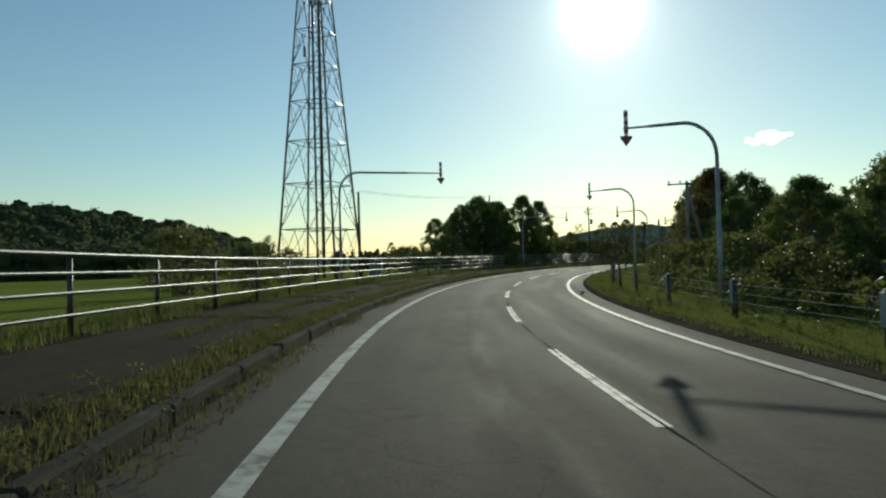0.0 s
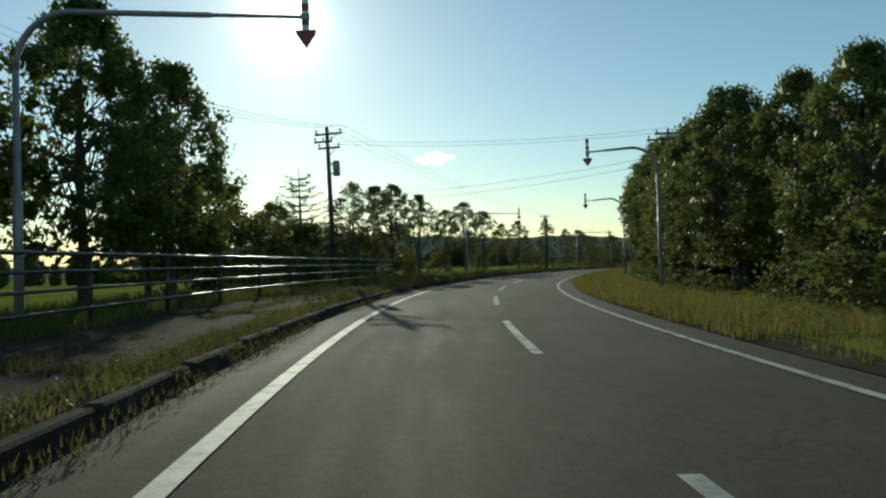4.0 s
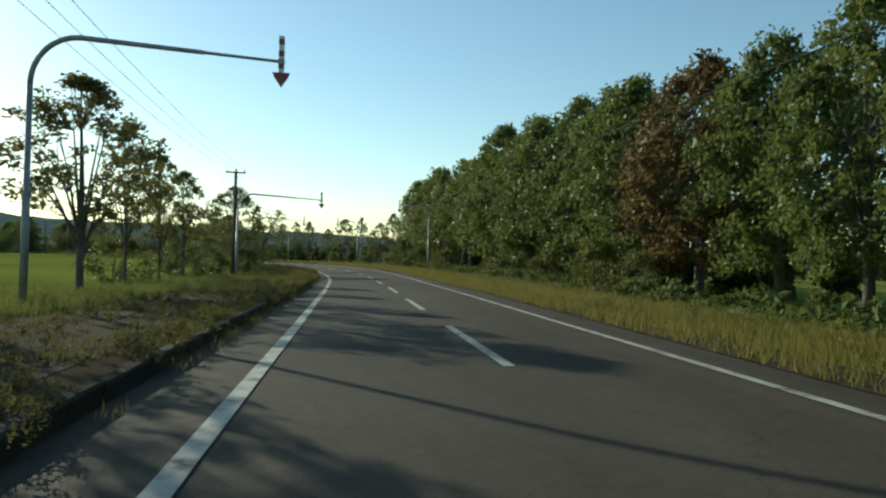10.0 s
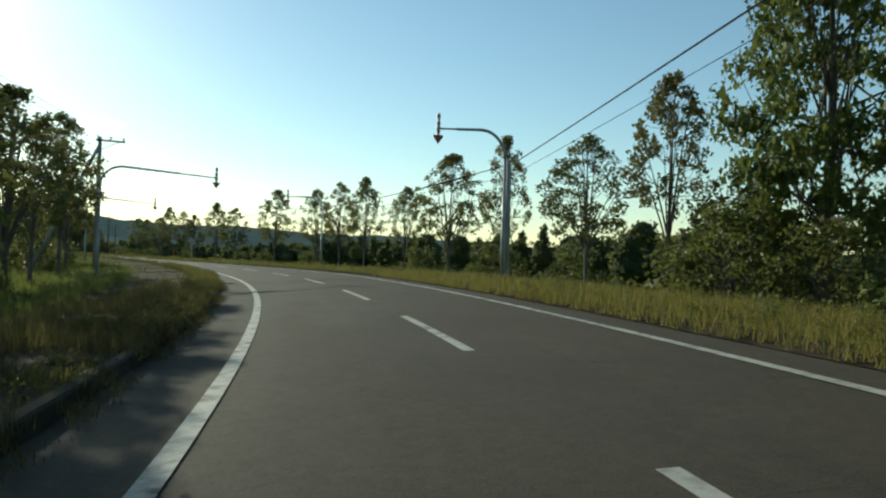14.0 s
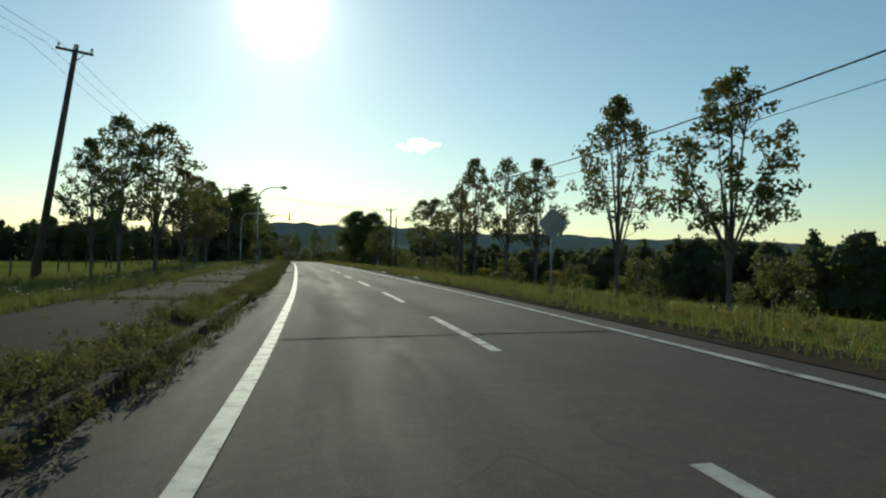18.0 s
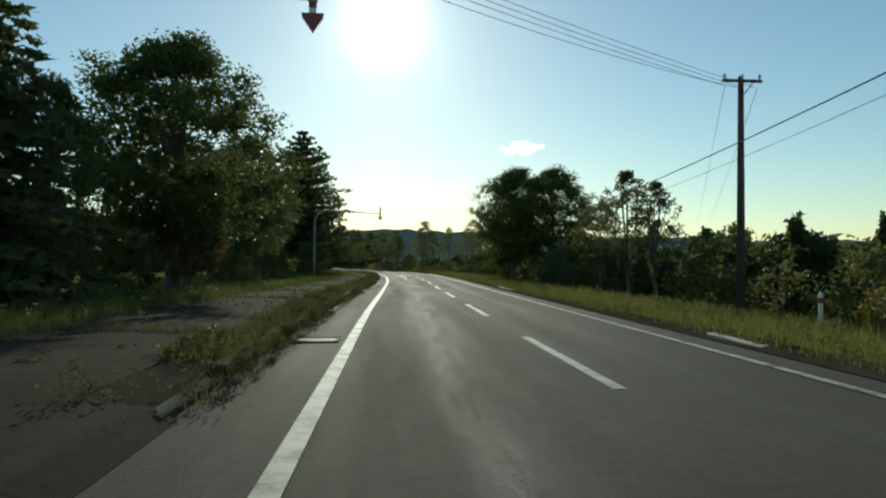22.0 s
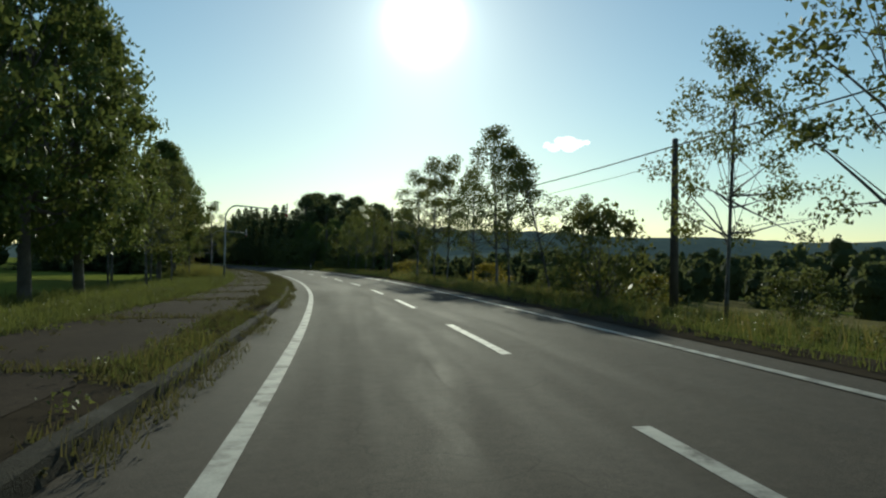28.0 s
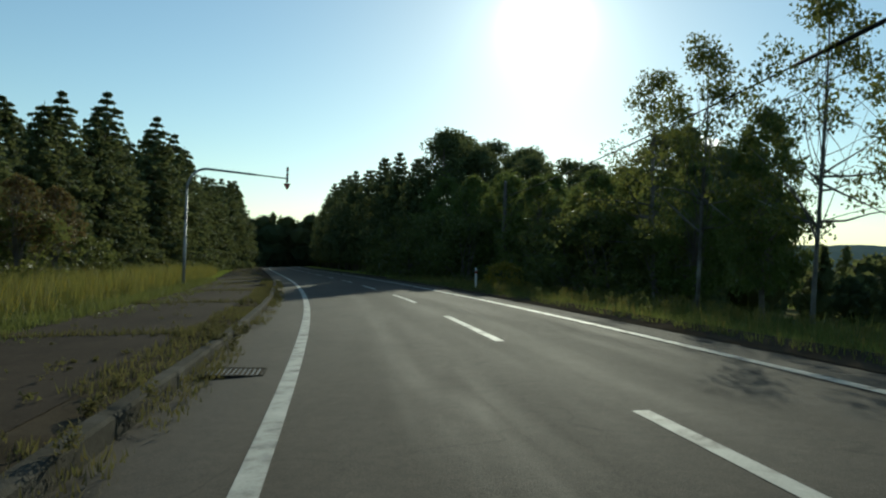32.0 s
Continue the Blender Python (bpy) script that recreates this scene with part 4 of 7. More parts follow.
# ---------- lattice tower ----------
def tower():
    ob = thing("lattice_tower", pose(-25.45, 55.8, -0.3, 0, 0, -3), "tall grey steel lattice radio tower", "tower")
    H = 44.0

    def half(z):
        return max(0.7, 2.85 * (1 - z / 42.5))
    corners = ((-1, -1), (1, -1), (1, 1), (-1, 1))
    for cx, cy in corners:
        part("leg", tube("leg", [(cx * half(z), cy * half(z), z) for z in (0, 8, 16, 24, 30.3, H)], [0.11, 0.10, 0.09, 0.075, 0.06, 0.06], MAT["darksteel"], 8), None, ob)
        part("footing", box_bm(cx * 2.80 - 0.4, cx * 2.80 + 0.4, cy * 2.80 - 0.4, cy * 2.80 + 0.4, -0.6, 0.15, 0.03), MAT["concrete"], ob, "concrete footing")
    levels = [0.4]
    step = 4.3
    while levels[-1] < H - 1:
        levels.append(levels[-1] + step)
        step = max(2.0, step * 0.94)
    for k in range(len(levels) - 1):
        z0, z1 = levels[k], levels[k + 1]
        for j in range(4):
            (ax, ay), (bx, by) = corners[j], corners[(j + 1) % 4]
            h0, h1, hm = half(z0), half(z1), half((z0 + z1) / 2)
            A0, B0 = Vector((ax * h0, ay * h0, z0)), Vector((bx * h0, by * h0, z0))
            A1, B1 = Vector((ax * h1, ay * h1, z1)), Vector((bx * h1, by * h1, z1))
            mid = (A1 + B1) / 2
            part("horizontal", tube("horizontal", [A1, B1], 0.04, MAT["darksteel"], 5), None, ob)
            part("brace", tube("brace", [A0, mid], 0.035, MAT["darksteel"], 5), None, ob)
            part("brace", tube("brace", [B0, mid], 0.035, MAT["darksteel"], 5), None, ob)
            qa, qb = (A0 + mid) / 2, (B0 + mid) / 2
            part("strut", tube("strut", [qa, Vector((ax * hm, ay * hm, (z0 + z1) / 2))], 0.022, MAT["darksteel"], 5), None, ob)
            part("strut", tube("strut", [qb, Vector((bx * hm, by * hm, (z0 + z1) / 2))], 0.022, MAT["darksteel"], 5), None, ob)
            part("strut", tube("strut", [qa, A1], 0.022, MAT["darksteel"], 5), None, ob)
            part("strut", tube("strut", [qb, B1], 0.022, MAT["darksteel"], 5), None, ob)
        h = half(z1)
        part("cross_tie", tube("cross_tie", [(-h, -h, z1), (h, h, z1)], 0.025, MAT["darksteel"], 5), None, ob)
        part("cross_tie", tube("cross_tie", [(h, -h, z1), (-h, h, z1)], 0.025, MAT["darksteel"], 5), None, ob)
    for x, y, r in ((-0.35, 0.1, 0.09), (0.28, 0.2, 0.13)):
        part("riser", tube("riser", [(x, y, 0), (x, y, H)], r, MAT["darksteel"], 8), None, ob, "cable riser")
    lad = part("ladder", tube("ladder", [(-0.05, -0.3, 0), (-0.05, -0.3, H)], 0.03, MAT["darksteel"], 6), None, ob)
    part("stringer", tube("stringer", [(0.35, -0.3, 0), (0.35, -0.3, H)], 0.03, MAT["darksteel"], 6), None, lad)
    rm = tube("rung", [(-0.05, -0.3, 0), (0.35, -0.3, 0)], 0.014, MAT["darksteel"], 5)
    for k in range(70):
        o = part("rung", rm, None, lad)
        o.location.z = 0.4 + 0.4 * k
    for k in range(5):
        z = 15.5 + 4.6 * k
        part("antenna", tube("antenna", [(0.5 * (-1) ** k, -half(z) * 0.8, z), (0.5 * (-1) ** k, -half(z) * 0.8, z + 0.9)], 0.13, MAT["signback"], 8), None, ob)


tower()


def cabinet():
    ob = thing("equipment_cabinet", pose(-20.9, 57.8, -0.25, 0, 0, 8), "pale grey steel equipment cabinet behind the railing", "cabinet")
    part("body", box_bm(-0.55, 0.55, -0.4, 0.4, 0.12, 1.7, 0.02), MAT["cabinet"], ob)
    part("plinth", box_bm(-0.6, 0.6, -0.45, 0.45, -0.3, 0.12, 0.01), MAT["concrete"], ob)
    part("roof", box_bm(-0.62, 0.62, -0.48, 0.46, 1.7, 1.78, 0.01), MAT["steel"], ob)
    d = part("door", box_bm(-0.5, 0.5, -0.42, -0.40, 0.2, 1.62, 0.006), MAT["cabinet"], ob)
    part("handle", box_bm(0.36, 0.40, -0.45, -0.42, 0.85, 1.02, 0.006), MAT["steel"], d, "steel door handle")


cabinet()


# ---------- utility poles and wires ----------
def utility_pole(s, off, h, arms=(), lean=(0, 0), mat="pole", r=0.16, label="", can=False, brace=0, xy=None):
    p = at(s, off, float(land(s, off)) - 0.1) if xy is None else Vector((*xy, -0.3))
    m = pose(p.x, p.y, p.z, lean[0], lean[1], heading(s))
    ob = thing("utility_pole", m, label or "tall grey concrete utility pole with crossarm", "utility pole", "utility poles")
    part("shaft", tube("shaft", [(0, 0, -0.5), (0, 0, h * 0.5), (0, 0, h)], [r, r * 0.82, r * 0.62], MAT[mat], 12), None, ob)
    part("cap", tube("cap", [(0, 0, h), (0, 0, h + 0.05)], [r * 0.66, r * 0.4], MAT["steel"], 10, False), None, ob)
    for z, half_len, shift in arms:
        a = part("crossarm", box_bm(shift - half_len, shift + half_len, -0.14, -0.05, h - z - 0.05, h - z + 0.05, 0.008), MAT["darksteel"], ob)
        for x in (-0.9, 0.0, 0.9):
            xx = shift + x * half_len * 0.98
            part("insulator", tube("insulator", [(xx, -0.095, h - z + 0.05), (xx, -0.095, h - z + 0.10), (xx, -0.095, h - z + 0.11), (xx, -0.095, h - z + 0.2), (xx, -0.095, h - z + 0.24)], [0.025, 0.025, 0.06, 0.055, 0.03], MAT["white"], 8), None, a, "white porcelain insulator")
        part("arm_brace", tube("arm_brace", [(0, -0.12, h - z - 0.55), (shift + half_len * 0.55, -0.1, h - z - 0.05)], 0.02, MAT["steel"], 5), None, ob)
    if can:
        c = part("transformer", tube("transformer", [(0.42, 0, h - 2.6), (0.42, 0, h - 2.55), (0.42, 0, h - 1.85), (0.42, 0, h - 1.8)], [0.15, 0.19, 0.19, 0.14], MAT["signback"], 14), None, ob, "grey transformer can")
        part("bracket", box_bm(0.1, 0.3, -0.05, 0.05, h - 2.5, h - 2.42), MAT["steel"], c)
        part("bracket", box_bm(0.1, 0.3, -0.05, 0.05, h - 2.0, h - 1.92), MAT["steel"], c)
    if brace:
        part("prop", tube("prop", [(brace, 0.1, -0.4), (0, 0.05, h - 0.4)], [r * 0.8, r * 0.55], MAT[mat], 10), None, ob, "leaning prop pole")
    bpy.context.view_layer.update()
    return ob


def wire(a, b, sag, r=0.008, label="thin black overhead wire", name="overhead_wire", sleeve=None):
    a, b = Vector(a), Vector(b)
    pts = [a.lerp(b, k / 12) - Vector((0, 0, sag * 4 * (k / 12) * (1 - k / 12))) for k in range(13)]
    ob = tagged(new(name, tube(name, pts, r, MAT["cable"], 5)), label, "wire", "overhead wires")
    if sleeve:
        fr = [sleeve[0] + (sleeve[1] - sleeve[0]) * k / 4 for k in range(5)]
        part("sleeve", tube("sleeve", [a.lerp(b, q) - Vector((0, 0, sag * 4 * q * (1 - q))) for q in fr], 0.045, MAT["cable"], 8), None, ob, "thick black guard sleeve on the cable")


def top(s, off, h, dx=0.0, dz=0.0):
    return at(s, off + dx, float(land(s, off)) - 0.1 + h + dz)


POLES_L = [(-2, -15.0, 9.0), (92.1, -18.5, 7.9), (121, -17.9, 10.0), (133.6, -9.0, 8.4), (193.5, -8.2, 7.6), (250, -9.8, 7.9), (311.6, -9.3, 7.7), (363.9, -13.0, 9.6), (413.5, -10.2, 8.6)]
for k, (s, off, h) in enumerate(POLES_L):
    if k == 1:
        utility_pole(s, off, h, (), mat="wood", label="dark wooden utility pole behind the railing")
    elif k == 2:
        utility_pole(s, off, h, (), label="plain grey concrete pole among the trees")
    elif k == 3:
        utility_pole(s, off, h, ((0.35, 0.75, 0.1), (0.75, 0.5, -0.2), (1.1, 0.6, 0.1)), mat="wood", lean=(0, -1.5), r=0.15, label="utility pole with two crossarms and a transformer", can=True)
    elif k == 6:
        utility_pole(s, off, h, ((0.15, 0.75, 0.55),), label="utility pole with crossarm and a leaning prop", brace=-3.4)
    elif k == 7:
        utility_pole(s, off, h, ((0.25, 0.7, 0.0),), lean=(0, 8.0), mat="wood", label="leaning dark wooden utility pole with crossarm")
    elif k:
        utility_pole(s, off, h, ((0.2, 0.7, 0.0),), mat="wood", label="dark wooden utility pole with crossarm")
for (s0, o0, h0), (s1, o1, h1) in zip(POLES_L[1:], POLES_L[2:]):
    for dx in (-0.6, 0.05, 0.65):
        wire(top(s0, o0, h0, dx, 0.1), top(s1, o1, h1, dx, 0.05), 0.8 if s0 > 100 else 0.5)
utility_pole(79.4, 10.0, 6.5, ((0.15, 0.8, -0.4),), label="grey utility pole with crossarm and leaning prop", brace=1.6)
utility_pole(84.0, 8.4, 4.2, (), r=0.11, label="short grey service pole beside bushes")
utility_pole(136.0, 8.6, 8.2, ((0.25, 0.9, 0.2), (0.55, 0.9, -0.2), (0.85, 0.6, 0.1)), r=0.12, label="slim grey utility pole before the forest")
utility_pole(295.4, 8.5, 5.8, (), label="plain grey concrete pole carrying a telephone cable")
utility_pole(378.6, 7.9, 6.5, (), mat="wood", label="plain wooden pole carrying a telephone cable")
utility_pole(416.1, 9.1, 6.7, (), mat="wood", r=0.12, label="plain slim wooden pole beside shrubs")
utility_pole(426.7, 9.9, 8.6, ((0.15, 0.72, 0.0),), mat="wood", label="dark wooden utility pole with crossarm")
utility_pole(529.8, 8.8, 5.9, (), mat="wood", label="plain wooden pole among birches")
utility_pole(570.7, 6.0, 6.2, (), mat="wood", r=0.11, label="plain wooden pole carrying a telephone cable")
utility_pole(616.0, 9.0, 6.5, (), mat="wood", r=0.14, label="plain wooden pole among trees")
GUARDS = {295.4: (0.10, 0.22), 378.6: (0.3, 0.42), 471: (0.72, 0.8), 529.8: (0.55, 0.72), 570.7: (0.3, 0.42)}
for (s0, o0, h0), (s1, o1, h1) in (((84.0, 8.4, 4.2), (136, 8.6, 7.6)), ((136, 8.6, 7.4), (295.4, 8.5, 5.5)), ((295.4, 8.5, 5.6), (336, 9.2, 6.2)), ((336, 9.2, 6.2), (378.6, 7.9, 6.3)), ((378.6, 7.9, 6.3), (416.1, 9.1, 6.5)), ((416.1, 9.1, 6.5), (471, 11.5, 6.0)), ((471, 11.5, 6.0), (529.8, 8.8, 5.7)), ((529.8, 8.8, 5.7), (570.7, 6.0, 6.0)), ((570.7, 6.0, 6.0), (616, 9, 5.6))):
    wire(top(s0, o0, h0), top(s1, o1, h1), 0.5, 0.022, "thick black telephone cable", "telephone_cable", GUARDS.get(s0))
    wire(top(s0, o0, h0, 0, -0.5), top(s1, o1, h1, 0, -0.5), 0.6, 0.009)
for dx, z0, z1 in ((0.3, 7.8, 8.2), (-0.3, 7.5, 7.9), (0.1, 4.7, 6.8), (-0.2, 4.3, 6.4)):
    wire(at(133.6 + dx, -8.9, z0), at(136 + dx, 8.6, z1), 0.35)
wire(at(413.5, -10.2, 8.2), at(426.7, 9.9, 7.6), 0.5)
for dx in (-0.6, 0.6):
    wire(at(426.7, 9.9 + dx, 7.6), at(500, 46 + dx, 5.5), 0.8)
for dx in (-0.5, 0.0, 0.5):
    wire(at(413.5, -10.2 + dx, 8.4), at(426.7, 9.9 + dx, 7.65), 0.25)


# ---------- street lamp and signs ----------
def street_lamp(s, off):
    p = at(s, off, float(land(s, off)) - 0.05)
    ob = thing("street_lamp", pose(*p, 0, 0, heading(s)) @ Matrix.Diagonal((1.08, 1, 0.97, 1)), "tall grey steel street lamp with curved arm", "street lamp")
    part("base", tube("base", [(0, 0, 0), (0, 0, 0.9), (0, 0, 0.95)], [0.12, 0.115, 0.08], MAT["steel"], 12), None, ob)
    arc = [(1.6 * (1 - math.cos(a)), 0, 7.05 + 1.3 * math.sin(a)) for a in [math.pi / 2 * k / 9 for k in range(10)]]
    part("pole", tube("pole", [(0, 0, 0.9), (0, 0, 4)] + arc + [(2.2, 0, 8.42)], [0.085, 0.075] + [0.06] * 10 + [0.045], MAT["steel"], 12), None, ob)
    head = part("lamp_head", tube("lamp_head", [(2.0, 0, 8.40), (2.15, 0, 8.40), (2.4, 0, 8.38), (2.65, 0, 8.35), (2.75, 0, 8.34)], [0.05, 0.11, 0.17, 0.13, 0.03], MAT["signback"], 14), None, ob, "pale grey lamp head")
    part("lens", tube("lens", [(2.2, 0, 8.26), (2.4, 0, 8.22), (2.6, 0, 8.25)], [0.06, 0.12, 0.06], MAT["glass"], 12), None, head, "clear bowl lens")
    part("door", box_bm(-0.05, 0.05, -0.125, -0.105, 0.4, 0.75, 0.005), MAT["steel"], ob)


street_lamp(407.1, -6.8)


def diamond_sign(s, off, back, z=2.1, size=0.45):
    p = at(s, off, float(land(s, off)) - 0.05)
    ob = thing("warning_sign", pose(*p, 0, 0, heading(s) + 4), ("yellow diamond warning sign with black bend arrow" if not back else "grey back of a diamond warning sign"), "road sign")
    part("post", tube("post", [(0, 0, -0.2), (0, 0, z + 0.45)], 0.035, MAT["steel"], 10), None, ob)
    d = bmesh.new()
    q = size
    ring = [(0, -q), (q, 0), (0, q), (-q, 0)]
    yf = -0.05
    fr = [d.verts.new((a, yf - 0.004, z + b)) for a, b in ring]
    bk = [d.verts.new((a, yf + 0.004, z + b)) for a, b in ring]
    d.faces.new(fr)
    d.faces.new(list(reversed(bk)))
    for j in range(4):
        d.faces.new((fr[j], bk[j], bk[(j + 1) % 4], fr[(j + 1) % 4]))
    bmesh.ops.recalc_face_normals(d, faces=d.faces)
    bmesh.ops.bevel(d, geom=[e for e in d.edges if abs(e.verts[0].co.y - e.verts[1].co.y) > 0.004], offset=0.05, segments=3, affect="EDGES")
    pl = part("plate", d, MAT["signback"] if back else MAT["yellow"], ob)
    if not back:
        pts = [(-0.10, 0, z - 0.22), (-0.10, 0, z - 0.05), (-0.03, 0, z + 0.06), (0.10, 0, z + 0.10)]
        part("arrow_mark", tube("arrow_mark", [(x, yf - 0.006, zz) for x, _, zz in pts], 0.028, MAT["black"], 6), None, pl, "black bend arrow")
        part("arrow_point", tube("arrow_point", [(0.08, yf - 0.006, z + 0.095), (0.20, yf - 0.006, z + 0.13)], [0.075, 0.004], MAT["black"], 6), None, pl, "black arrow point")
    part("clamp", box_bm(-0.05, 0.05, -0.045, 0.04, z - 0.03, z + 0.03), MAT["steel"], ob)


diamond_sign(195.3, -7.7, False, 2.45, 0.45)
diamond_sign(354.2, 4.9, True, 2.3, 0.5)


def delineator(s, off, tone="white"):
    p = at(s, off, float(land(s, off)) - 0.02)
    ob = thing("marker_post", pose(*p, 3, -2, heading(s)), "short white roadside marker post with red reflector", "marker post", "marker posts")
    part("body", tube("body", [(0, 0, -0.2), (0, 0, 0.85), (0, 0, 0.9)], [0.045, 0.045, 0.02], MAT["white"], 10), None, ob)
    part("reflector", tube("reflector", [(0, 0, 0.66), (0, 0, 0.78)], [0.049, 0.049], MAT["red"], 10, False), None, ob, "red reflector band")


for s, off in ((150.9, 8.2), (418.0, 7.2), (606.0, 4.4)):
    delineator(s, off)


# fence stakes in the left meadow and a shed beyond
def stakes():
    first = None
    rnd = random.Random(3)
    for k in range(46):
        s = 312 + k * 2.6
        o = -14.0 - rnd.uniform(0, 0.4) - (0.08 * k)
        m = pose(*at(s, o, float(land(s, o)) - 0.15), rnd.uniform(-5, 5), rnd.uniform(-5, 5), rnd.uniform(0, 90))
        if first is None:
            first = thing("fence_stake", m, "weathered wooden pasture fence stake", "fence post", "pasture fence stakes")
            part("stake", tube("stake", [(0, 0, -0.2), (0, 0, 0.9), (0, 0, 1.0)], [0.05, 0.042, 0.015], MAT["wood"], 7), None, first)
        else:
            copy_thing(first, m)


stakes()


def shed():
    p = at(470, -62, -0.8)
    ob = thing("farm_shed", pose(*p, 0, 0, 20), "small pale green farm shed in the meadow", "shed")
    part("wall", box_bm(-1.6, 1.6, -1.3, 1.3, 0, 2.2, 0.01), MAT["signback"], ob)
    rf = bmesh.new()
    pr = [(-1.8, 2.15), (0, 2.95), (1.8, 2.15), (0, 2.83)]
    a = [rf.verts.new((x, -1.5, z)) for x, z in pr]
    b = [rf.verts.new((x, 1.5, z)) for x, z in pr]
    rf.faces.new(a)
    rf.faces.new(list(reversed(b)))
    for j in range(4):
        rf.faces.new((a[j], b[j], b[(j + 1) % 4], a[(j + 1) % 4]))
    bmesh.ops.recalc_face_normals(rf, faces=rf.faces)
    part("roof", rf, MAT["steel"], ob)
    part("door", box_bm(-0.45, 0.45, -1.34, -1.30, 0, 1.9, 0.008), MAT["wood"], ob)


shed()


def house(p, turn, label):
    ob = thing("farmhouse", pose(*p, 0, 0, turn), label, "house")
    part("wall", box_bm(-4.0, 4.0, -3.2, 3.2, 0, 3.0, 0.01), MAT["concrete"], ob)
    rf = bmesh.new()
    pr = [(-3.7, 2.9), (0, 5.0), (3.7, 2.9), (0, 4.85)]
    a = [rf.verts.new((-4.6, y, z)) for y, z in pr]
    b = [rf.verts.new((4.6, y, z)) for y, z in pr]
    rf.faces.new(a)
    rf.faces.new(list(reversed(b)))
    for j in range(4):
        rf.faces.new((a[j], b[j], b[(j + 1) % 4], a[(j + 1) % 4]))
    bmesh.ops.recalc_face_normals(rf, faces=rf.faces)
    part("roof", rf, MAT["steel"], ob, "grey metal roof")
    for x in (-2.2, 1.8):
        wn_ = part("window", box_bm(x - 0.6, x + 0.6, -3.25, -3.2, 1.1, 2.2, 0.01), MAT["white"], ob)
        part("pane", box_bm(x - 0.52, x + 0.52, -3.27, -3.25, 1.18, 2.12), MAT["black"], wn_)


house(at(60, 17.5, -1.4), 60, "low grey house with metal roof behind bushes")


# ---------- trees ----------
def leaf_quads(rng, centres, spread, per, size, droop=0.0):
    """Leaves: pointed blades strewn round the clump centres, none straying far."""
    c = np.repeat(np.asarray(centres, float), per, axis=0)
    n = len(c)
    sp = np.repeat(np.broadcast_to(np.asarray(spread, float), (len(centres), 3)), per, axis=0)
    away = rng.normal(0, 1, (n, 3))
    away /= np.linalg.norm(away, axis=1)[:, None]
    c = c + away * rng.uniform(0, 1, (n, 1)) ** 0.5 * 1.75 * sp
    d = rng.normal(0, 1, (n, 3))
    d[:, 2] -= droop
    d /= np.linalg.norm(d, axis=1)[:, None]
    w = np.cross(d, rng.normal(0, 1, (n, 3)))
    w /= np.linalg.norm(w, axis=1)[:, None] + 1e-9
    L = size * rng.uniform(0.6, 1.3, n)[:, None]
    W = L * rng.uniform(0.30, 0.44, n)[:, None]
    return np.stack([c - d * L * 0.4 - w * W, c - d * L * 0.4 + w * W, c + d * L * 0.6], 1)


def crown_leaves(rng, c, spread, per, size, droop):
    """Fine leaves outside, larger dense sprays deep in each clump."""
    sp = np.asarray(spread, float)
    return np.concatenate([leaf_quads(rng, c, sp, per, size, droop), leaf_quads(rng, np.asarray(c) * np.array([0.93, 0.93, 1.0]), sp * 0.62, max(3, per // (8 if size > 0.15 else 14)), size * 2.3, droop)])


def limbs_to(rng, fork, targets, r0, verts, faces, rise=0.5, sides=5):
    for t in targets:
        f, t = Vector(fork(rng)), Vector(t)
        mid = f.lerp(t, 0.5) + Vector((0, 0, -abs((t - f).length) * 0.10 * rise)) + Vector(rng.normal(0, 0.08, 3).tolist())
        tube_data([f, f.lerp(mid, 0.5) + Vector(rng.normal(0, 0.04, 3).tolist()), mid, t], [r0, r0 * 0.75, r0 * 0.5, r0 * 0.18], sides, False, verts, faces)


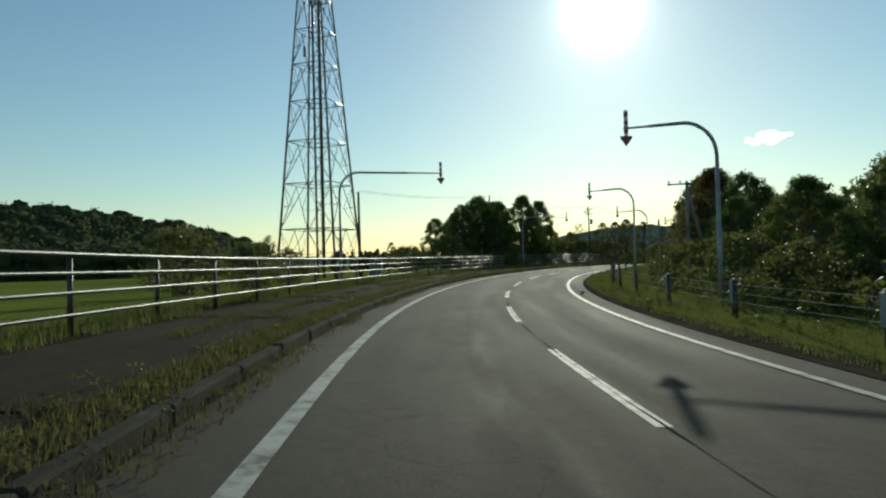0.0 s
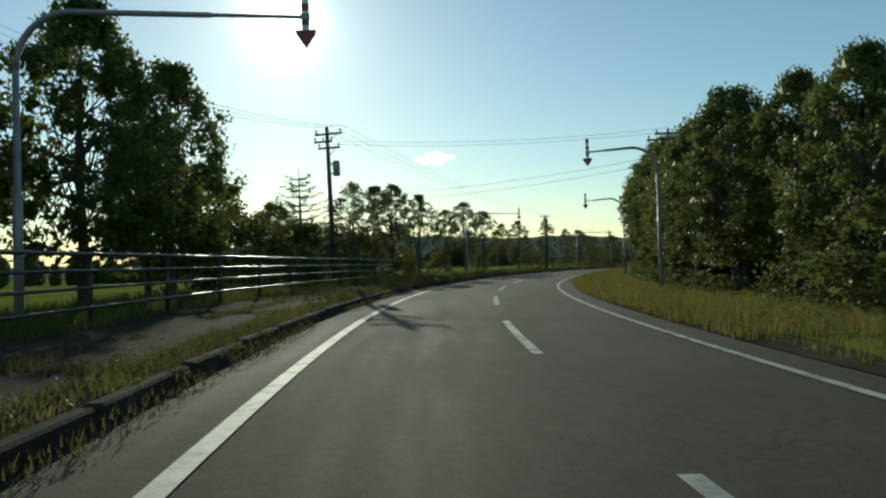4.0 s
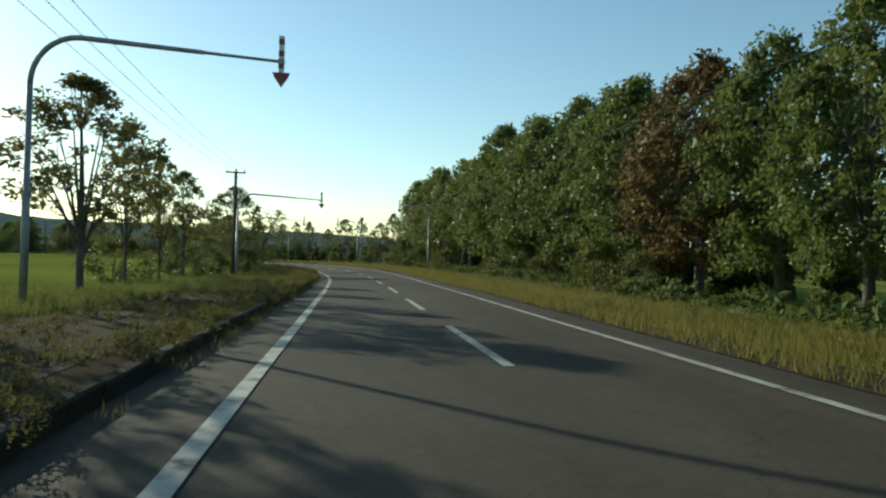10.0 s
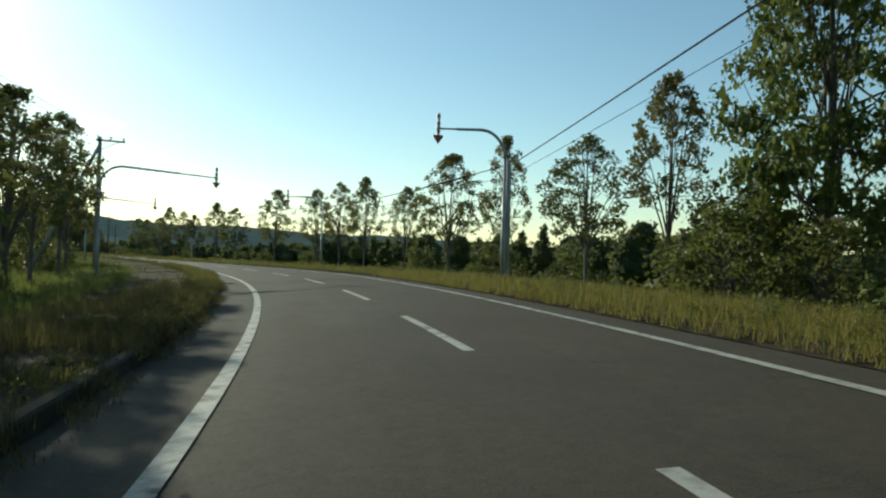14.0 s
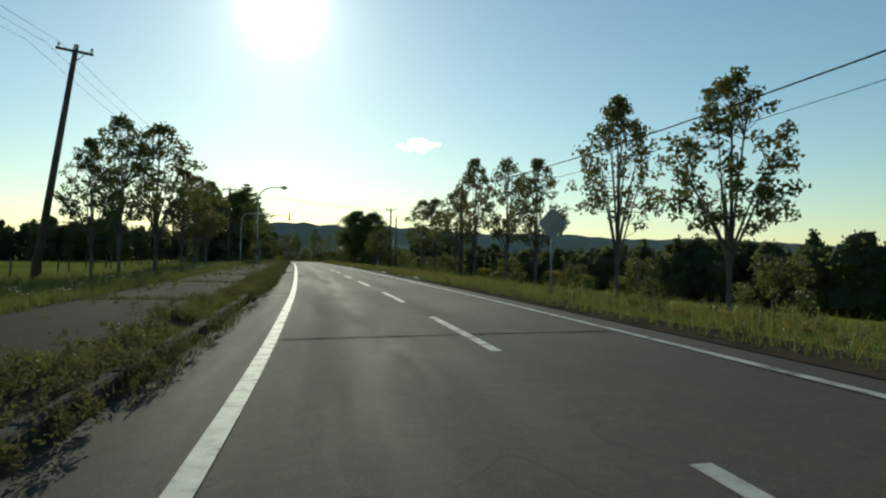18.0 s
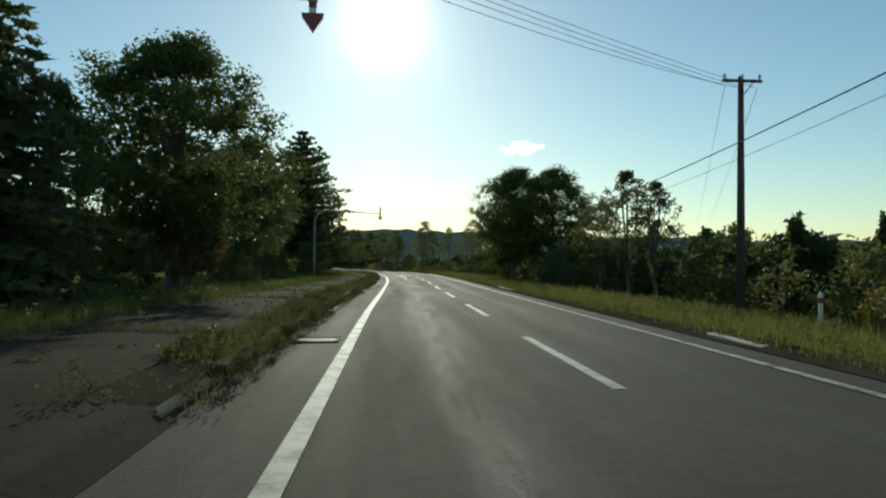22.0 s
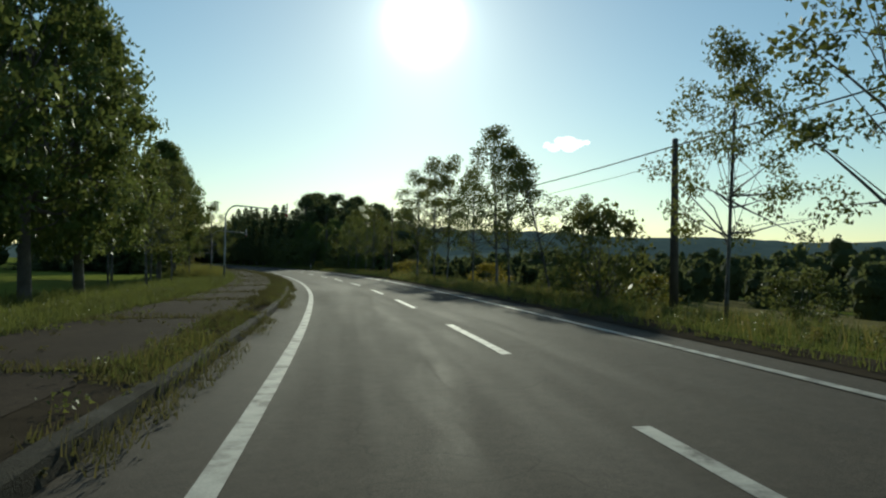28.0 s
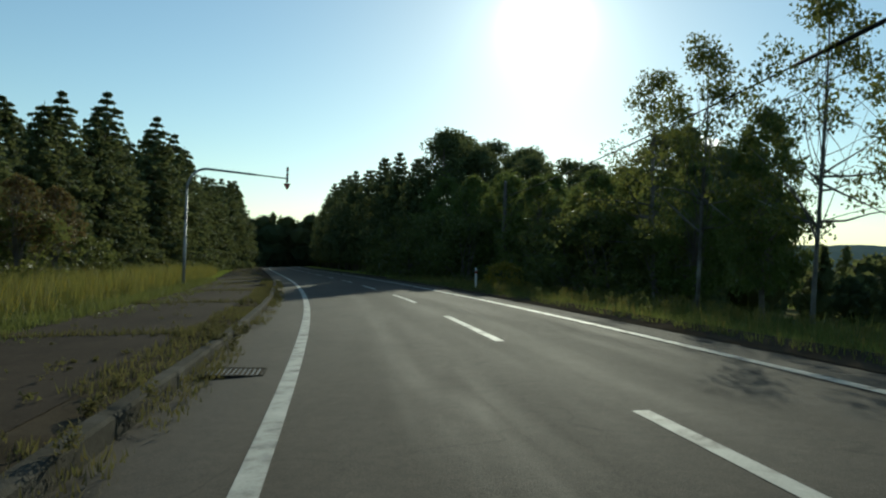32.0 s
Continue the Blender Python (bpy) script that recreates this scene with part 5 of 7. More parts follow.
def make_tree(kind, seed, crown_mat=None, detail=1.0):
    """(trunk mesh, crown mesh) of a tree 1:1 in metres; H is its height."""
    rng = np.random.default_rng(seed)
    v, f = [], []
    if kind == "rowan":
        H, W = 7.2, 1.85
        tube_data([(0, 0, -0.4), (0, 0, 0.1), (0.02, 0.01, H * 0.2), (0.0, 0.03, H * 0.5), (0.06, 0, H * 0.97)], [0.11, 0.085, 0.07, 0.045, 0.010], 8, True, v, f)
        # slim stems fan out from the bole and sweep upwards; leaves hang in tufts at the ends of their twigs
        n = int(118 * detail)
        zc = rng.uniform(0.0, 1.0, n)
        r = W * np.interp(zc, [0, 0.15, 0.40, 0.65, 0.85, 1.0], [0.55, 0.9, 1.0, 0.76, 0.40, 0.06]) * rng.uniform(0.25, 1.0, n) ** 0.5
        a = rng.uniform(0, 6.283, n)
        c = np.stack([r * np.cos(a), r * np.sin(a), H * (0.37 + 0.62 * zc)], 1)
        stems = []
        for k in range(10):
            aa = 2.4 * k + rng.uniform(-0.4, 0.4)
            out = W * (rng.uniform(0.5, 0.85) if k % 3 else rng.uniform(0.15, 0.35))
            z0, z1 = H * rng.uniform(0.10, 0.30), H * float(np.interp(out / W, [0.15, 0.45, 0.85], [0.94, 0.84, 0.66]))
            d = np.array([math.cos(aa), math.sin(aa), 0])
            st = [d * out * (0.75 * q + 0.25 * q * q) + np.array([0, 0, z0 + (z1 - z0) * q]) for q in (0, 0.25, 0.5, 0.75, 1.0)]
            stems += [Vector(w.tolist()) for w in st[1:4]]
            tube_data(st, [0.042, 0.034, 0.025, 0.015, 0.005], 6, False, v, f)
        for p in c:
            t = Vector(p.tolist())
            q = min(stems, key=lambda w: (w - t).length + (3 if w.z > t.z - 0.1 else 0))
            tube_data([q, q.lerp(t, 0.55) + Vector((0, 0, -0.05)), t], [0.013, 0.009, 0.004], 4, False, v, f)
        leaves = leaf_quads(rng, c, (0.17, 0.17, 0.14), int(30 * detail), 0.145, 0.6)
        bark, leafm = "bark", "rowan"
    elif kind in ("oak", "grove"):
        H, W = 10.0, 3.4
        n = int((225 if kind == "oak" else 150) * min(detail, 1.25 if detail > 1.5 else 1.0))
        zc = rng.uniform(0, 1, n)
        z = H * (((0.25 if detail > 1.5 else 0.16) + (0.73 if detail > 1.5 else 0.82) * zc) if kind == "oak" else (0.20 + 0.78 * zc))
        prof = np.interp(zc, [0, 0.15, 0.45, 0.75, 1.0], [0.55, 0.9, 1.0, 0.72, 0.12])
        r = W * prof * rng.uniform(0.25, 1.0, n) ** 0.45
        if detail > 1.5:
            # ragged outline: some boughs reach out, others are short
            r = r * rng.choice([0.72, 0.9, 1.0, 1.16], n)
        a = rng.uniform(0, 6.283, n)
        c = np.stack([r * np.cos(a), r * np.sin(a), z + rng.normal(0, 0.15, n)], 1)
        tube_data([(0, 0, -0.5), (0, 0, 0.15), (0.08, 0.03, 2.0), (0.0, 0.15, 5.0), (0.15, 0.1, H * 0.92)], [0.30, 0.22, 0.18, 0.12, 0.02], 9, True, v, f)
        limbs_to(rng, lambda g: (0.05, 0.08, float(g.uniform(1.6, 6.5))), c[::4], 0.05, v, f, 0.8)
        leaves = crown_leaves(rng, c, (0.37, 0.37, 0.29), max(18, int(54 * detail)), 0.18 / detail ** 0.5, 0.35)
        bark, leafm = "bark", "oak"
    elif kind == "birch":
        H, W = 10.0, 3.2
        n = int(66 * detail)
        zc = rng.uniform(0, 1, n) ** 0.85
        z = H * (0.28 + 0.70 * zc)
        prof = np.interp(zc, [0, 0.3, 0.6, 1.0], [0.9, 1.0, 0.62, 0.10])
        r = W * prof * rng.uniform(0.15, 1.0, n) ** 0.6
        a = rng.uniform(0, 6.283, n)
        c = np.stack([r * np.cos(a), r * np.sin(a), z], 1)
        tube_data([(0, 0, -0.4), (0.03, 0, 1.0), (0.10, 0.05, 4.0), (0.05, 0.12, 7.0), (0.12, 0.08, H * 0.99)], [0.10, 0.075, 0.06, 0.035, 0.008], 8, True, v, f)
        limbs_to(rng, lambda g: (0.07, 0.07, float(g.uniform(2.4, 7.5))), c[::2], 0.020, v, f, -0.6, 4)
        limbs_to(rng, lambda g: (0.06, 0.05, float(g.uniform(2.2, 4.5))), c[np.argsort(-r)[:9]], 0.042, v, f, -0.3, 5)
        leaves = leaf_quads(rng, c, (0.36, 0.36, 0.26), int(78 * detail), 0.14, 0.8)
        bark, leafm = "birchbark", "birch"
    elif kind == "conifer":
        H, W = 15.0, 4.0
        tube_data([(0, 0, -0.5), (0, 0, 5), (0, 0, H)], [0.30, 0.2, 0.015], 9, True, v, f)
        tips, z = [], 0.6
        while z < H * 0.985:
            k = 7 if z < H * 0.7 else 5
            ln = W * (1 - z / H) ** 0.75 * rng.uniform(0.82, 1.12)
            for j in range(k):
                aa = 6.283 * (j + rng.uniform(-0.3, 0.3)) / k + z * 2.1
                l2 = ln * rng.uniform(0.72, 1.18)
                d = np.array([math.cos(aa), math.sin(aa), 0])
                p0 = np.array([0, 0, z])
                p1 = p0 + d * l2 + np.array([0, 0, -l2 * 0.18 + 0.15])
                tube_data([p0, (p0 + p1) / 2 + np.array([0, 0, 0.10]), p1], [0.035, 0.02, 0.006], 4, False, v, f)
                m = max(3, int(l2 / 0.42))
                for q in range(m):
                    fr = (q + 1) / m
                    tips.append(p0 + (p1 - p0) * fr + np.array([0, 0, 0.14 * math.sin(fr * 3.1) - 0.08]))
            z += rng.uniform(0.42, 0.62)
        tips = np.array(tips)
        slim = np.clip((1 - tips[:, 2] / H) * 4, 0.2, 1)[:, None]
        leaves = leaf_quads(rng, tips, np.array([[0.24, 0.24, 0.12]]) * slim, max(6, int(12 * detail)), 0.36 if detail > 0.9 else 0.38, 0.35)
        bark, leafm = "bark", "needle"
    elif kind == "fir":
        H, W = 13.5, 3.9
        tube_data([(0, 0, -0.5), (0, 0, 5), (0, 0, H)], [0.28, 0.2, 0.015], 9, True, v, f)
        tube_data([(0.7, 0.3, -0.5), (0.65, 0.3, 5), (0.3, 0.2, H * 0.8)], [0.22, 0.16, 0.015], 9, True, v, f)
        tips, z = [], 1.6
        while z < H * 0.99:
            ln = W * float(np.interp(z / H, [0.1, 0.3, 0.55, 0.8, 0.93, 1.0], [0.92, 1.0, 0.80, 0.46, 0.22, 0.04])) * rng.uniform(0.86, 1.1)
            for j in range(9):
                aa = 6.283 * (j + rng.uniform(-0.3, 0.3)) / 9 + z * 2.1
                l2 = ln * rng.uniform(0.75, 1.14)
                p0 = np.array([0, 0, z - l2 * 0.1])
                p1 = p0 + np.array([math.cos(aa) * l2, math.sin(aa) * l2, l2 * 0.12])
                tube_data([p0, (p0 + p1) / 2 - np.array([0, 0, 0.10]), p1], [0.035, 0.02, 0.006], 4, False, v, f)
                m = max(3, int(l2 / 0.36))
                for q in range(m):
                    fr = (q + 1) / m
                    tips.append(p0 + (p1 - p0) * fr - np.array([0, 0, 0.10 * math.sin(fr * 3.1)]))
            z += rng.uniform(0.36, 0.52)
        tips = np.array(tips)
        slim = np.clip((1 - tips[:, 2] / H) * 4, 0.25, 1)[:, None]
        leaves = leaf_quads(rng, tips, np.array([[0.20, 0.20, 0.13]]) * slim, int(9 * detail), 0.36 if detail < 1.5 else 0.23, 0.0)
        bark, leafm = "bark", "needle"
    elif kind == "larch":
        H, W = 9.0, 3.3
        tube_data([(0, 0, -0.4), (0, 0, 3), (0.1, 0, H)], [0.2, 0.14, 0.012], 8, True, v, f)
        tips, z = [], 0.9
        while z < H * 0.97:
            ln = W * (1 - z / H) ** 0.62
            for j in range(5):
                aa = 6.283 * (j + rng.uniform(-0.4, 0.4)) / 5 + z * 1.7
                l2 = ln * rng.uniform(0.6, 1.25)
                d = np.array([math.cos(aa), math.sin(aa), 0])
                p0 = np.array([0.1 * z / H, 0, z])
                p1 = p0 + d * l2 + np.array([0, 0, l2 * 0.30])
                tube_data([p0, (p0 + p1) / 2 + np.array([0, 0, -0.12]), p1], [0.026, 0.016, 0.005], 4, False, v, f)
                m = max(2, int(l2 / 0.30))
                for q in range(m):
                    fr = (q + 1) / m
                    tips.append(p0 + (p1 - p0) * fr + np.array([0, 0, -0.12 * math.sin(fr * 3.1)]))
            z += rng.uniform(0.42, 0.66)
        leaves = leaf_quads(rng, tips, (0.16, 0.16, 0.05), int(16 * detail), 0.12, 0.0)
        bark, leafm = "bark", "larch"
    elif kind == "pine":
        H, W = 17.0, 2.7
        n = int(50 * detail)
        zc = rng.uniform(0, 1, n)
        z = H * (0.60 + 0.38 * zc)
        prof = np.interp(zc, [0, 0.35, 0.75, 1.0], [0.7, 1.0, 0.85, 0.25])
        r = W * prof * rng.uniform(0.3, 1.0, n) ** 0.5
        a = rng.uniform(0, 6.283, n)
        c = np.stack([r * np.cos(a), r * np.sin(a), z], 1)
        tube_data([(0, 0, -0.5), (0, 0, 6), (0.1, 0.05, H * 0.97)], [0.26, 0.18, 0.03], 8, True, v, f)
        limbs_to(rng, lambda g: (0.03, 0.02, float(g.uniform(6, 15))), c, 0.035, v, f, 0.2, 4)
        leaves = leaf_quads(rng, c, (0.62, 0.62, 0.55), int(110 * detail), 0.30, 0.0)
        bark, leafm = "bark", "needle"
    else:  # bush
        H, W = 2.6, 1.7
        n = int(44 * detail)
        zc = rng.uniform(0, 1, n)
        r = W * np.interp(zc, [0, 0.4, 1], [0.85, 1.0, 0.35]) * rng.uniform(0.2, 1, n) ** 0.5
        a = rng.uniform(0, 6.283, n)
        c = np.stack([r * np.cos(a), r * np.sin(a), 0.12 + H * 0.88 * zc], 1)
        limbs_to(rng, lambda g: (float(g.normal(0, 0.15)), float(g.normal(0, 0.15)), -0.1), c[::2], 0.025, v, f, -0.4, 4)
        leaves = crown_leaves(rng, c, (0.26, 0.26, 0.22), int(62 * detail), 0.115, 0.2)
        bark, leafm = "bark", "shrub"
    return (mesh_of(kind + "_trunk", v, f, MAT[bark], True), quads_mesh(kind + "_crown", leaves, MAT[crown_mat or leafm]), H)


PROTO = {}
KINDS = {
    "rowan": ("rowan_tree", "slender roadside rowan with upswept stems and thinning leaves", "roadside rowans"),
    "grove": ("oak_tree", "open-crowned oak with bare lower trunk", "forest oaks"),
    "oak": ("oak_tree", "dense green oak with leaves down to the ground", "forest oaks"),
    "backoak": ("oak_tree", "green forest oak deep in the wood", "forest oaks"),
    "farspruce": ("spruce_tree", "dark spruce in the far plantation", "spruces"),
    "autumn": ("oak_tree", "oak with leaves turning red and brown", "forest oaks"),
    "birch": ("birch_tree", "slender pale-barked birch with airy crown", "birches"),
    "conifer": ("spruce_tree", "tall dark spruce with drooping branches", "spruces"),
    "nearfir": ("fir_tree", "broad dark fir with dense rounded crown", "firs"),
    "nearoak": ("oak_tree", "leafy green roadside tree with dense crown", "roadside trees"),
    "fir": ("fir_tree", "broad dark fir with dense rounded crown", "firs"),
    "larch": ("larch_tree", "feathery green larch with spreading branches", "larches"),
    "pine": ("pine_tree", "tall pine with bare trunk and flat crown", "pines"),
    "bush": ("shrub", "leafy green shrub on the verge", "shrubs"),
    "gold": ("goldenrod_clump", "clump of yellow goldenrod in the meadow", "goldenrod clumps"),
    "autumnrowan": ("rowan_tree", "small rowan turning red", "roadside rowans"),
}
_tr = random.Random(77)


def tree(kind, s, off, h, wide=1.0, variant=None, lean=0.0, label="", xyz=None, sink=0.05):
    variant = _tr.randrange({"oak": 4, "rowan": 4, "bush": 3}.get(kind, 2)) if variant is None else variant
    key = (kind, variant)
    p = Vector(xyz) if xyz else at(s, off, float(land(s, off)) - sink)
    turn = _tr.uniform(0, 360)
    name, lab, grp = KINDS[kind]
    if key not in PROTO:
        geo = {"backoak": "oak", "farspruce": "conifer", "nearfir": "fir", "nearoak": "oak", "autumn": "oak", "gold": "bush", "autumnrowan": "rowan"}.get(kind, kind)
        tm, cm, H = make_tree(geo, 100 + 17 * variant + len(kind) * 3, {"autumn": "autumn", "gold": "gold", "autumnrowan": "autumn"}.get(kind), {"backoak": 0.35, "farspruce": 0.85, "nearfir": 2.4, "nearoak": 1.9}.get(kind, 1.0))
        PROTO[key] = [None, tm, cm, H]
    _, tm, cm, H = PROTO[key]
    k = h / H
    m = pose(p.x, p.y, p.z, _tr.uniform(-1.5, 1.5), lean, turn if not lean else 0) @ Matrix.Diagonal((k * wide, k * wide, k, 1))
    if PROTO[key][0] is None:
        ob = thing(name, m, label or lab, "tree" if kind not in ("bush", "gold") else "shrub", grp)
        part("trunk", tm, None, ob)
        part("crown", cm, None, ob)
        PROTO[key][0] = ob
    else:
        ps = PROTO[key][0].scale
        ob = copy_thing(PROTO[key][0], m @ Matrix.Diagonal((1 / ps[0], 1 / ps[1], 1 / ps[2], 1)))
        tagged(ob, label or lab)
    return ob


# left: roadside rowans, larches, spruces, then broadleaf trees
for s, off, h, wd in ((140.5, -10.4, 6.4, 1.25), (144.5, -10.5, 6.7, 1.3), (148.5, -10.6, 7.3, 1.2), (153.5, -10.2, 7.0, 1.2), (160.5, -10.1, 6.3, 1.1), (167, -10.2, 7.6, 1.3), (172.7, -10.0, 6.9, 1.25), (179.5, -9.8, 5.9, 1.0), (186, -9.8, 6.5, 1.2), (191.5, -10.4, 4.8, 1.0), (200.5, -10.0, 7.6, 0.9), (212, -10.0, 6.6, 0.95), (221.5, -10.3, 6.9, 1.5), (228, -11.0, 6.8, 0.85), (234, -11.2, 6.4, 1.0), (241, -11.6, 6.6, 1.15), (258.5, -10.6, 7.4, 1.55),
                      (286, -10.2, 6.2, 1.3), (292, -10.4, 6.6, 1.35), (298, -10.8, 6.4, 1.2), (304.5, -10.6, 7.7, 1.0), (312, -10.8, 6.0, 1.1), (331, -11.0, 6.6, 1.0), (362, -10.4, 5.4, 0.9), (368.5, -11.0, 7.6, 0.95), (373, -10.3, 8.1, 1.25), (379, -9.9, 6.3, 1.05), (384.5, -9.9, 6.6, 1.1), (391.5, -10.0, 7.0, 1.15), (398, -11.5, 6.6, 1.2)):
    tree("rowan", s, off, h, wd)
for s, off, h, wd, ln in ((262, -11.0, 5.4, 1.0, 0), (267, -9.6, 4.8, 1.1, 0), (270, -11.5, 5.8, 1.2, 0), (272, -9.4, 7.4, 1.4, 28), (278, -12, 6.0, 1.1, 0), (284, -13, 5.2, 1.1, 0)):
    tree("larch", s, off, h, wd, lean=ln)
tree("conifer", 420.2, -12.6, 9.6, 1.6, label="spruce with drooping ragged branches beside a utility pole")
for s, off, h, wd in ((424, -12.5, 6.6, 0.9), (430, -10.6, 9.8, 1.3), (434, -13.0, 7.6, 0.9), (438.5, -12.8, 7.2, 1.0), (445.5, -11.7, 8.9, 1.15), (453, -15.5, 7.4, 0.95), (463, -17.0, 7.6, 0.9)):
    tree("nearoak" if h > 8.8 else "grove", s, off, h, wd, label="leafy green roadside tree with dense crown")
tree("autumn", 430, -10.0, 4.6, 0.9)
for s, off, h, wd in ((481.0, -12.2, 16.3, 1.25), (474, -15.6, 8.0, 1.0), (488, -13.6, 13.0, 1.0), (494, -14.2, 12.4, 1.0), (501, -15.0, 11.6, 1.0), (486, -19, 13.5, 1.0), (496, -20, 13.5, 1.0)):
    tree("nearfir" if off > -14.4 else "fir", s, off, h, wd)
tree("birch", 462.5, -13.6, 9.2, 0.8)
tree("birch", 466.5, -15.2, 9.6, 0.85)
for s, off, h, wd in ((508, -14.5, 9.5, 0.85), (515, -13.0, 9.0, 0.85), (521, -14.0, 11.0, 0.85), (527, -12.6, 11.4, 0.85), (533, -12.0, 12.0, 0.82), (539.5, -12.2, 11.8, 0.82), (536, -16.0, 11.8, 0.9), (547, -12.8, 7.6, 0.9), (553, -12.0, 7.8, 0.95), (559, -12.6, 8.8, 0.9), (562, -11.6, 8.4, 0.8), (565, -12.8, 10.4, 0.85), (570.5, -12.4, 11.0, 0.85), (573, -11.2, 7.0, 0.8), (575.5, -12.6, 10.6, 0.8), (549.5, -11.4, 7.0, 0.85), (556, -16.5, 10.2, 1.0), (568, -16.5, 11.2, 1.0)):
    tree("birch" if s > 545 and int(s) % 5 or int(s) % 3 == 0 else "oak", s, off, h, wd, label="leafy roadside tree with slim trunk")
tree("birch", 579, -9.6, 7.2, 0.95)
for s, off, h in ((585, -12, 3.6), (604, -12.6, 4.2), (610, -13.2, 4.4)):
    tree("autumnrowan", s, off, h, 1.1)
rn = random.Random(5)
for k in range(38):
    s = 598 + k * 3.3
    tree("farspruce", s, float(np.interp(s, [598, 640, 680, 730], [-17, -14, -11, -8.5])) - rn.uniform(0, 1.5), float(np.interp(s, [598, 615, 640, 680, 700, 730], [9.4, 10.4, 12.8, 13.0, 14.5, 16.0])) * rn.uniform(0.84, 1.08), 1.25)
for k in range(16):
    tree("farspruce", 600 + k * 6.5, -23 - rn.uniform(0, 4), rn.uniform(11.5, 13.5), 1.35)
for k in range(10):
    tree("bush", 605 + 8 * k, -12.5 - rn.uniform(0, 3), rn.uniform(1.6, 3.2), 1.2)

# left: bushes at the railing's end and trees over the pasture
for s, off, h, wd in ((111, -11.5, 7.8, 0.8), (114, -13.5, 8.2, 0.85), (109, -15.5, 7.6, 0.85), (112, -18, 7.0, 0.85), (110, -19.5, 6.4, 0.9), (119, -12.2, 9.2, 0.9), (117, -16, 8.6, 1.0), (125, -13.8, 7.0, 0.9), (123.5, -11.9, 8.8, 0.9), (112, -14.5, 8.8, 1.1)):
    tree("oak", s, off, h, wd, label="dark leafy tree behind the railing")
tree("larch", 135, -11.4, 6.6, 1.15)
tree("oak", 131, -14.5, 6.0, 1.0, label="dark leafy tree behind the railing")
tree("oak", 138, -14.5, 5.2, 1.1, label="dark leafy tree behind the railing")
for s, off, h in ((127, -12.0, 3.4), (130, -12.0, 3.8), (133, -12.4, 3.6), (136, -12.2, 3.8), (139, -12.2, 3.6), (142, -12.4, 3.6), (146, -12.5, 3.6), (150, -12.6, 3.4), (154, -12.6, 3.2), (158, -13, 2.8), (165, -12.4, 2.4), (100, -12.8, 3.6), (93, -14, 2.6), (66, -13.0, 2.4), (62, -14.5, 3.0), (72, -14, 2.2), (181, -13.5, 2.4), (196, -12.2, 2.0), (207, -12.8, 1.6), (218, -13, 1.8), (232, -12.6, 2.4), (246, -12.6, 2.6), (253, -12.4, 3.2), (260, -9.8, 2.4), (281, -10.2, 2.6), (290, -11, 2.0), (313, -12.5, 2.6), (320, -12.5, 3.0), (327, -12.5, 2.4), (427, -11.4, 1.8), (441, -11.0, 2.0), (450, -11.6, 3.2), (457, -12.0, 2.6), (468, -10.2, 3.2), (475, -10, 2.4)):
    tree("bush", s, off, h, 1.15)
tree("gold", 352, -12, 1.9, 1.5)
for x, y, h in ((-36, 66, 5.0), (-28, 84, 4.4), (-30, 98, 3.6), (-44, 60, 4.8)):
    tree("birch", 0, 0, h, 1.0, xyz=(x, y, -0.4), label="small lone tree in the pasture")

# right: bushes by the cable guardrail
for s, off, h, wd in ((44, 12.5, 5.6, 0.9), (49, 11.5, 4.4, 1.15), (55, 12.2, 5.0, 1.15), (60, 11.2, 4.8, 1.15), (65, 12.5, 4.6, 1.15), (70, 11.2, 4.8, 1.0), (75, 12.8, 6.6, 1.0), (81, 11.8, 7.4, 1.0), (87, 12.5, 8.0, 1.0), (93, 11.8, 7.9, 0.95), (99, 12, 8.6, 0.9), (105, 11.5, 6.2, 0.9), (111, 12, 7.2, 0.9), (38, 13, 4.6, 1.1), (52, 16, 6.4, 1.2), (64, 17, 7.0, 1.2)):
    tree("autumn" if int(s) % 4 == 1 else "oak", s, off, h, wd, label="dark leafy tree behind the guardrail")
for s, off, h in ((47, 8.6, 2.4), (53, 8.2, 2.2), (59, 8.4, 2.6), (66, 8.4, 2.4), (73, 8.4, 2.2), (90, 8.6, 2.6), (97, 8.6, 2.2), (107, 8.6, 2.6), (115, 9, 3.0)):
    tree("bush", s, off, h, 1.2)

# right: the forest wall of oaks
rn = random.Random(12)
k = 0
s = 119.0
while s < 283:
    h = float(np.interp(s, [119, 135, 150, 172, 195, 199, 220, 232, 248, 262, 280], [7.4, 8.4, 9.8, 11.2, 11.4, 8.0, 8.4, 10.4, 10.6, 10.4, 11.0])) * rn.uniform(0.92, 1.05)
    kind = "autumn" if k in (3, 6, 12, 19, 26) else ("oak" if s < 252 else "grove")
    if s < 277:
        tree(kind, s, 9.9 + rn.uniform(-0.7, 0.9), h, rn.uniform(0.80, 0.98))
    if rn.random() < 0.75:
        tree("backoak", s + 2, 16.5 + rn.uniform(-1, 1), h * 1.08, 1.0)
    if rn.random() < 0.45:
        tree("bush", s + rn.uniform(-1, 1), 8.4 + rn.uniform(-0.3, 0.5), rn.uniform(1.2, 2.4), 1.2)
    s += rn.uniform(3.4, 4.8)
    k += 1

tree("oak", 280.5, 11.0, 10.8, 0.72)
tree("bush", 283.5, 10.6, 3.2, 1.3)
tree("bush", 281, 8.8, 2.6, 1.2)
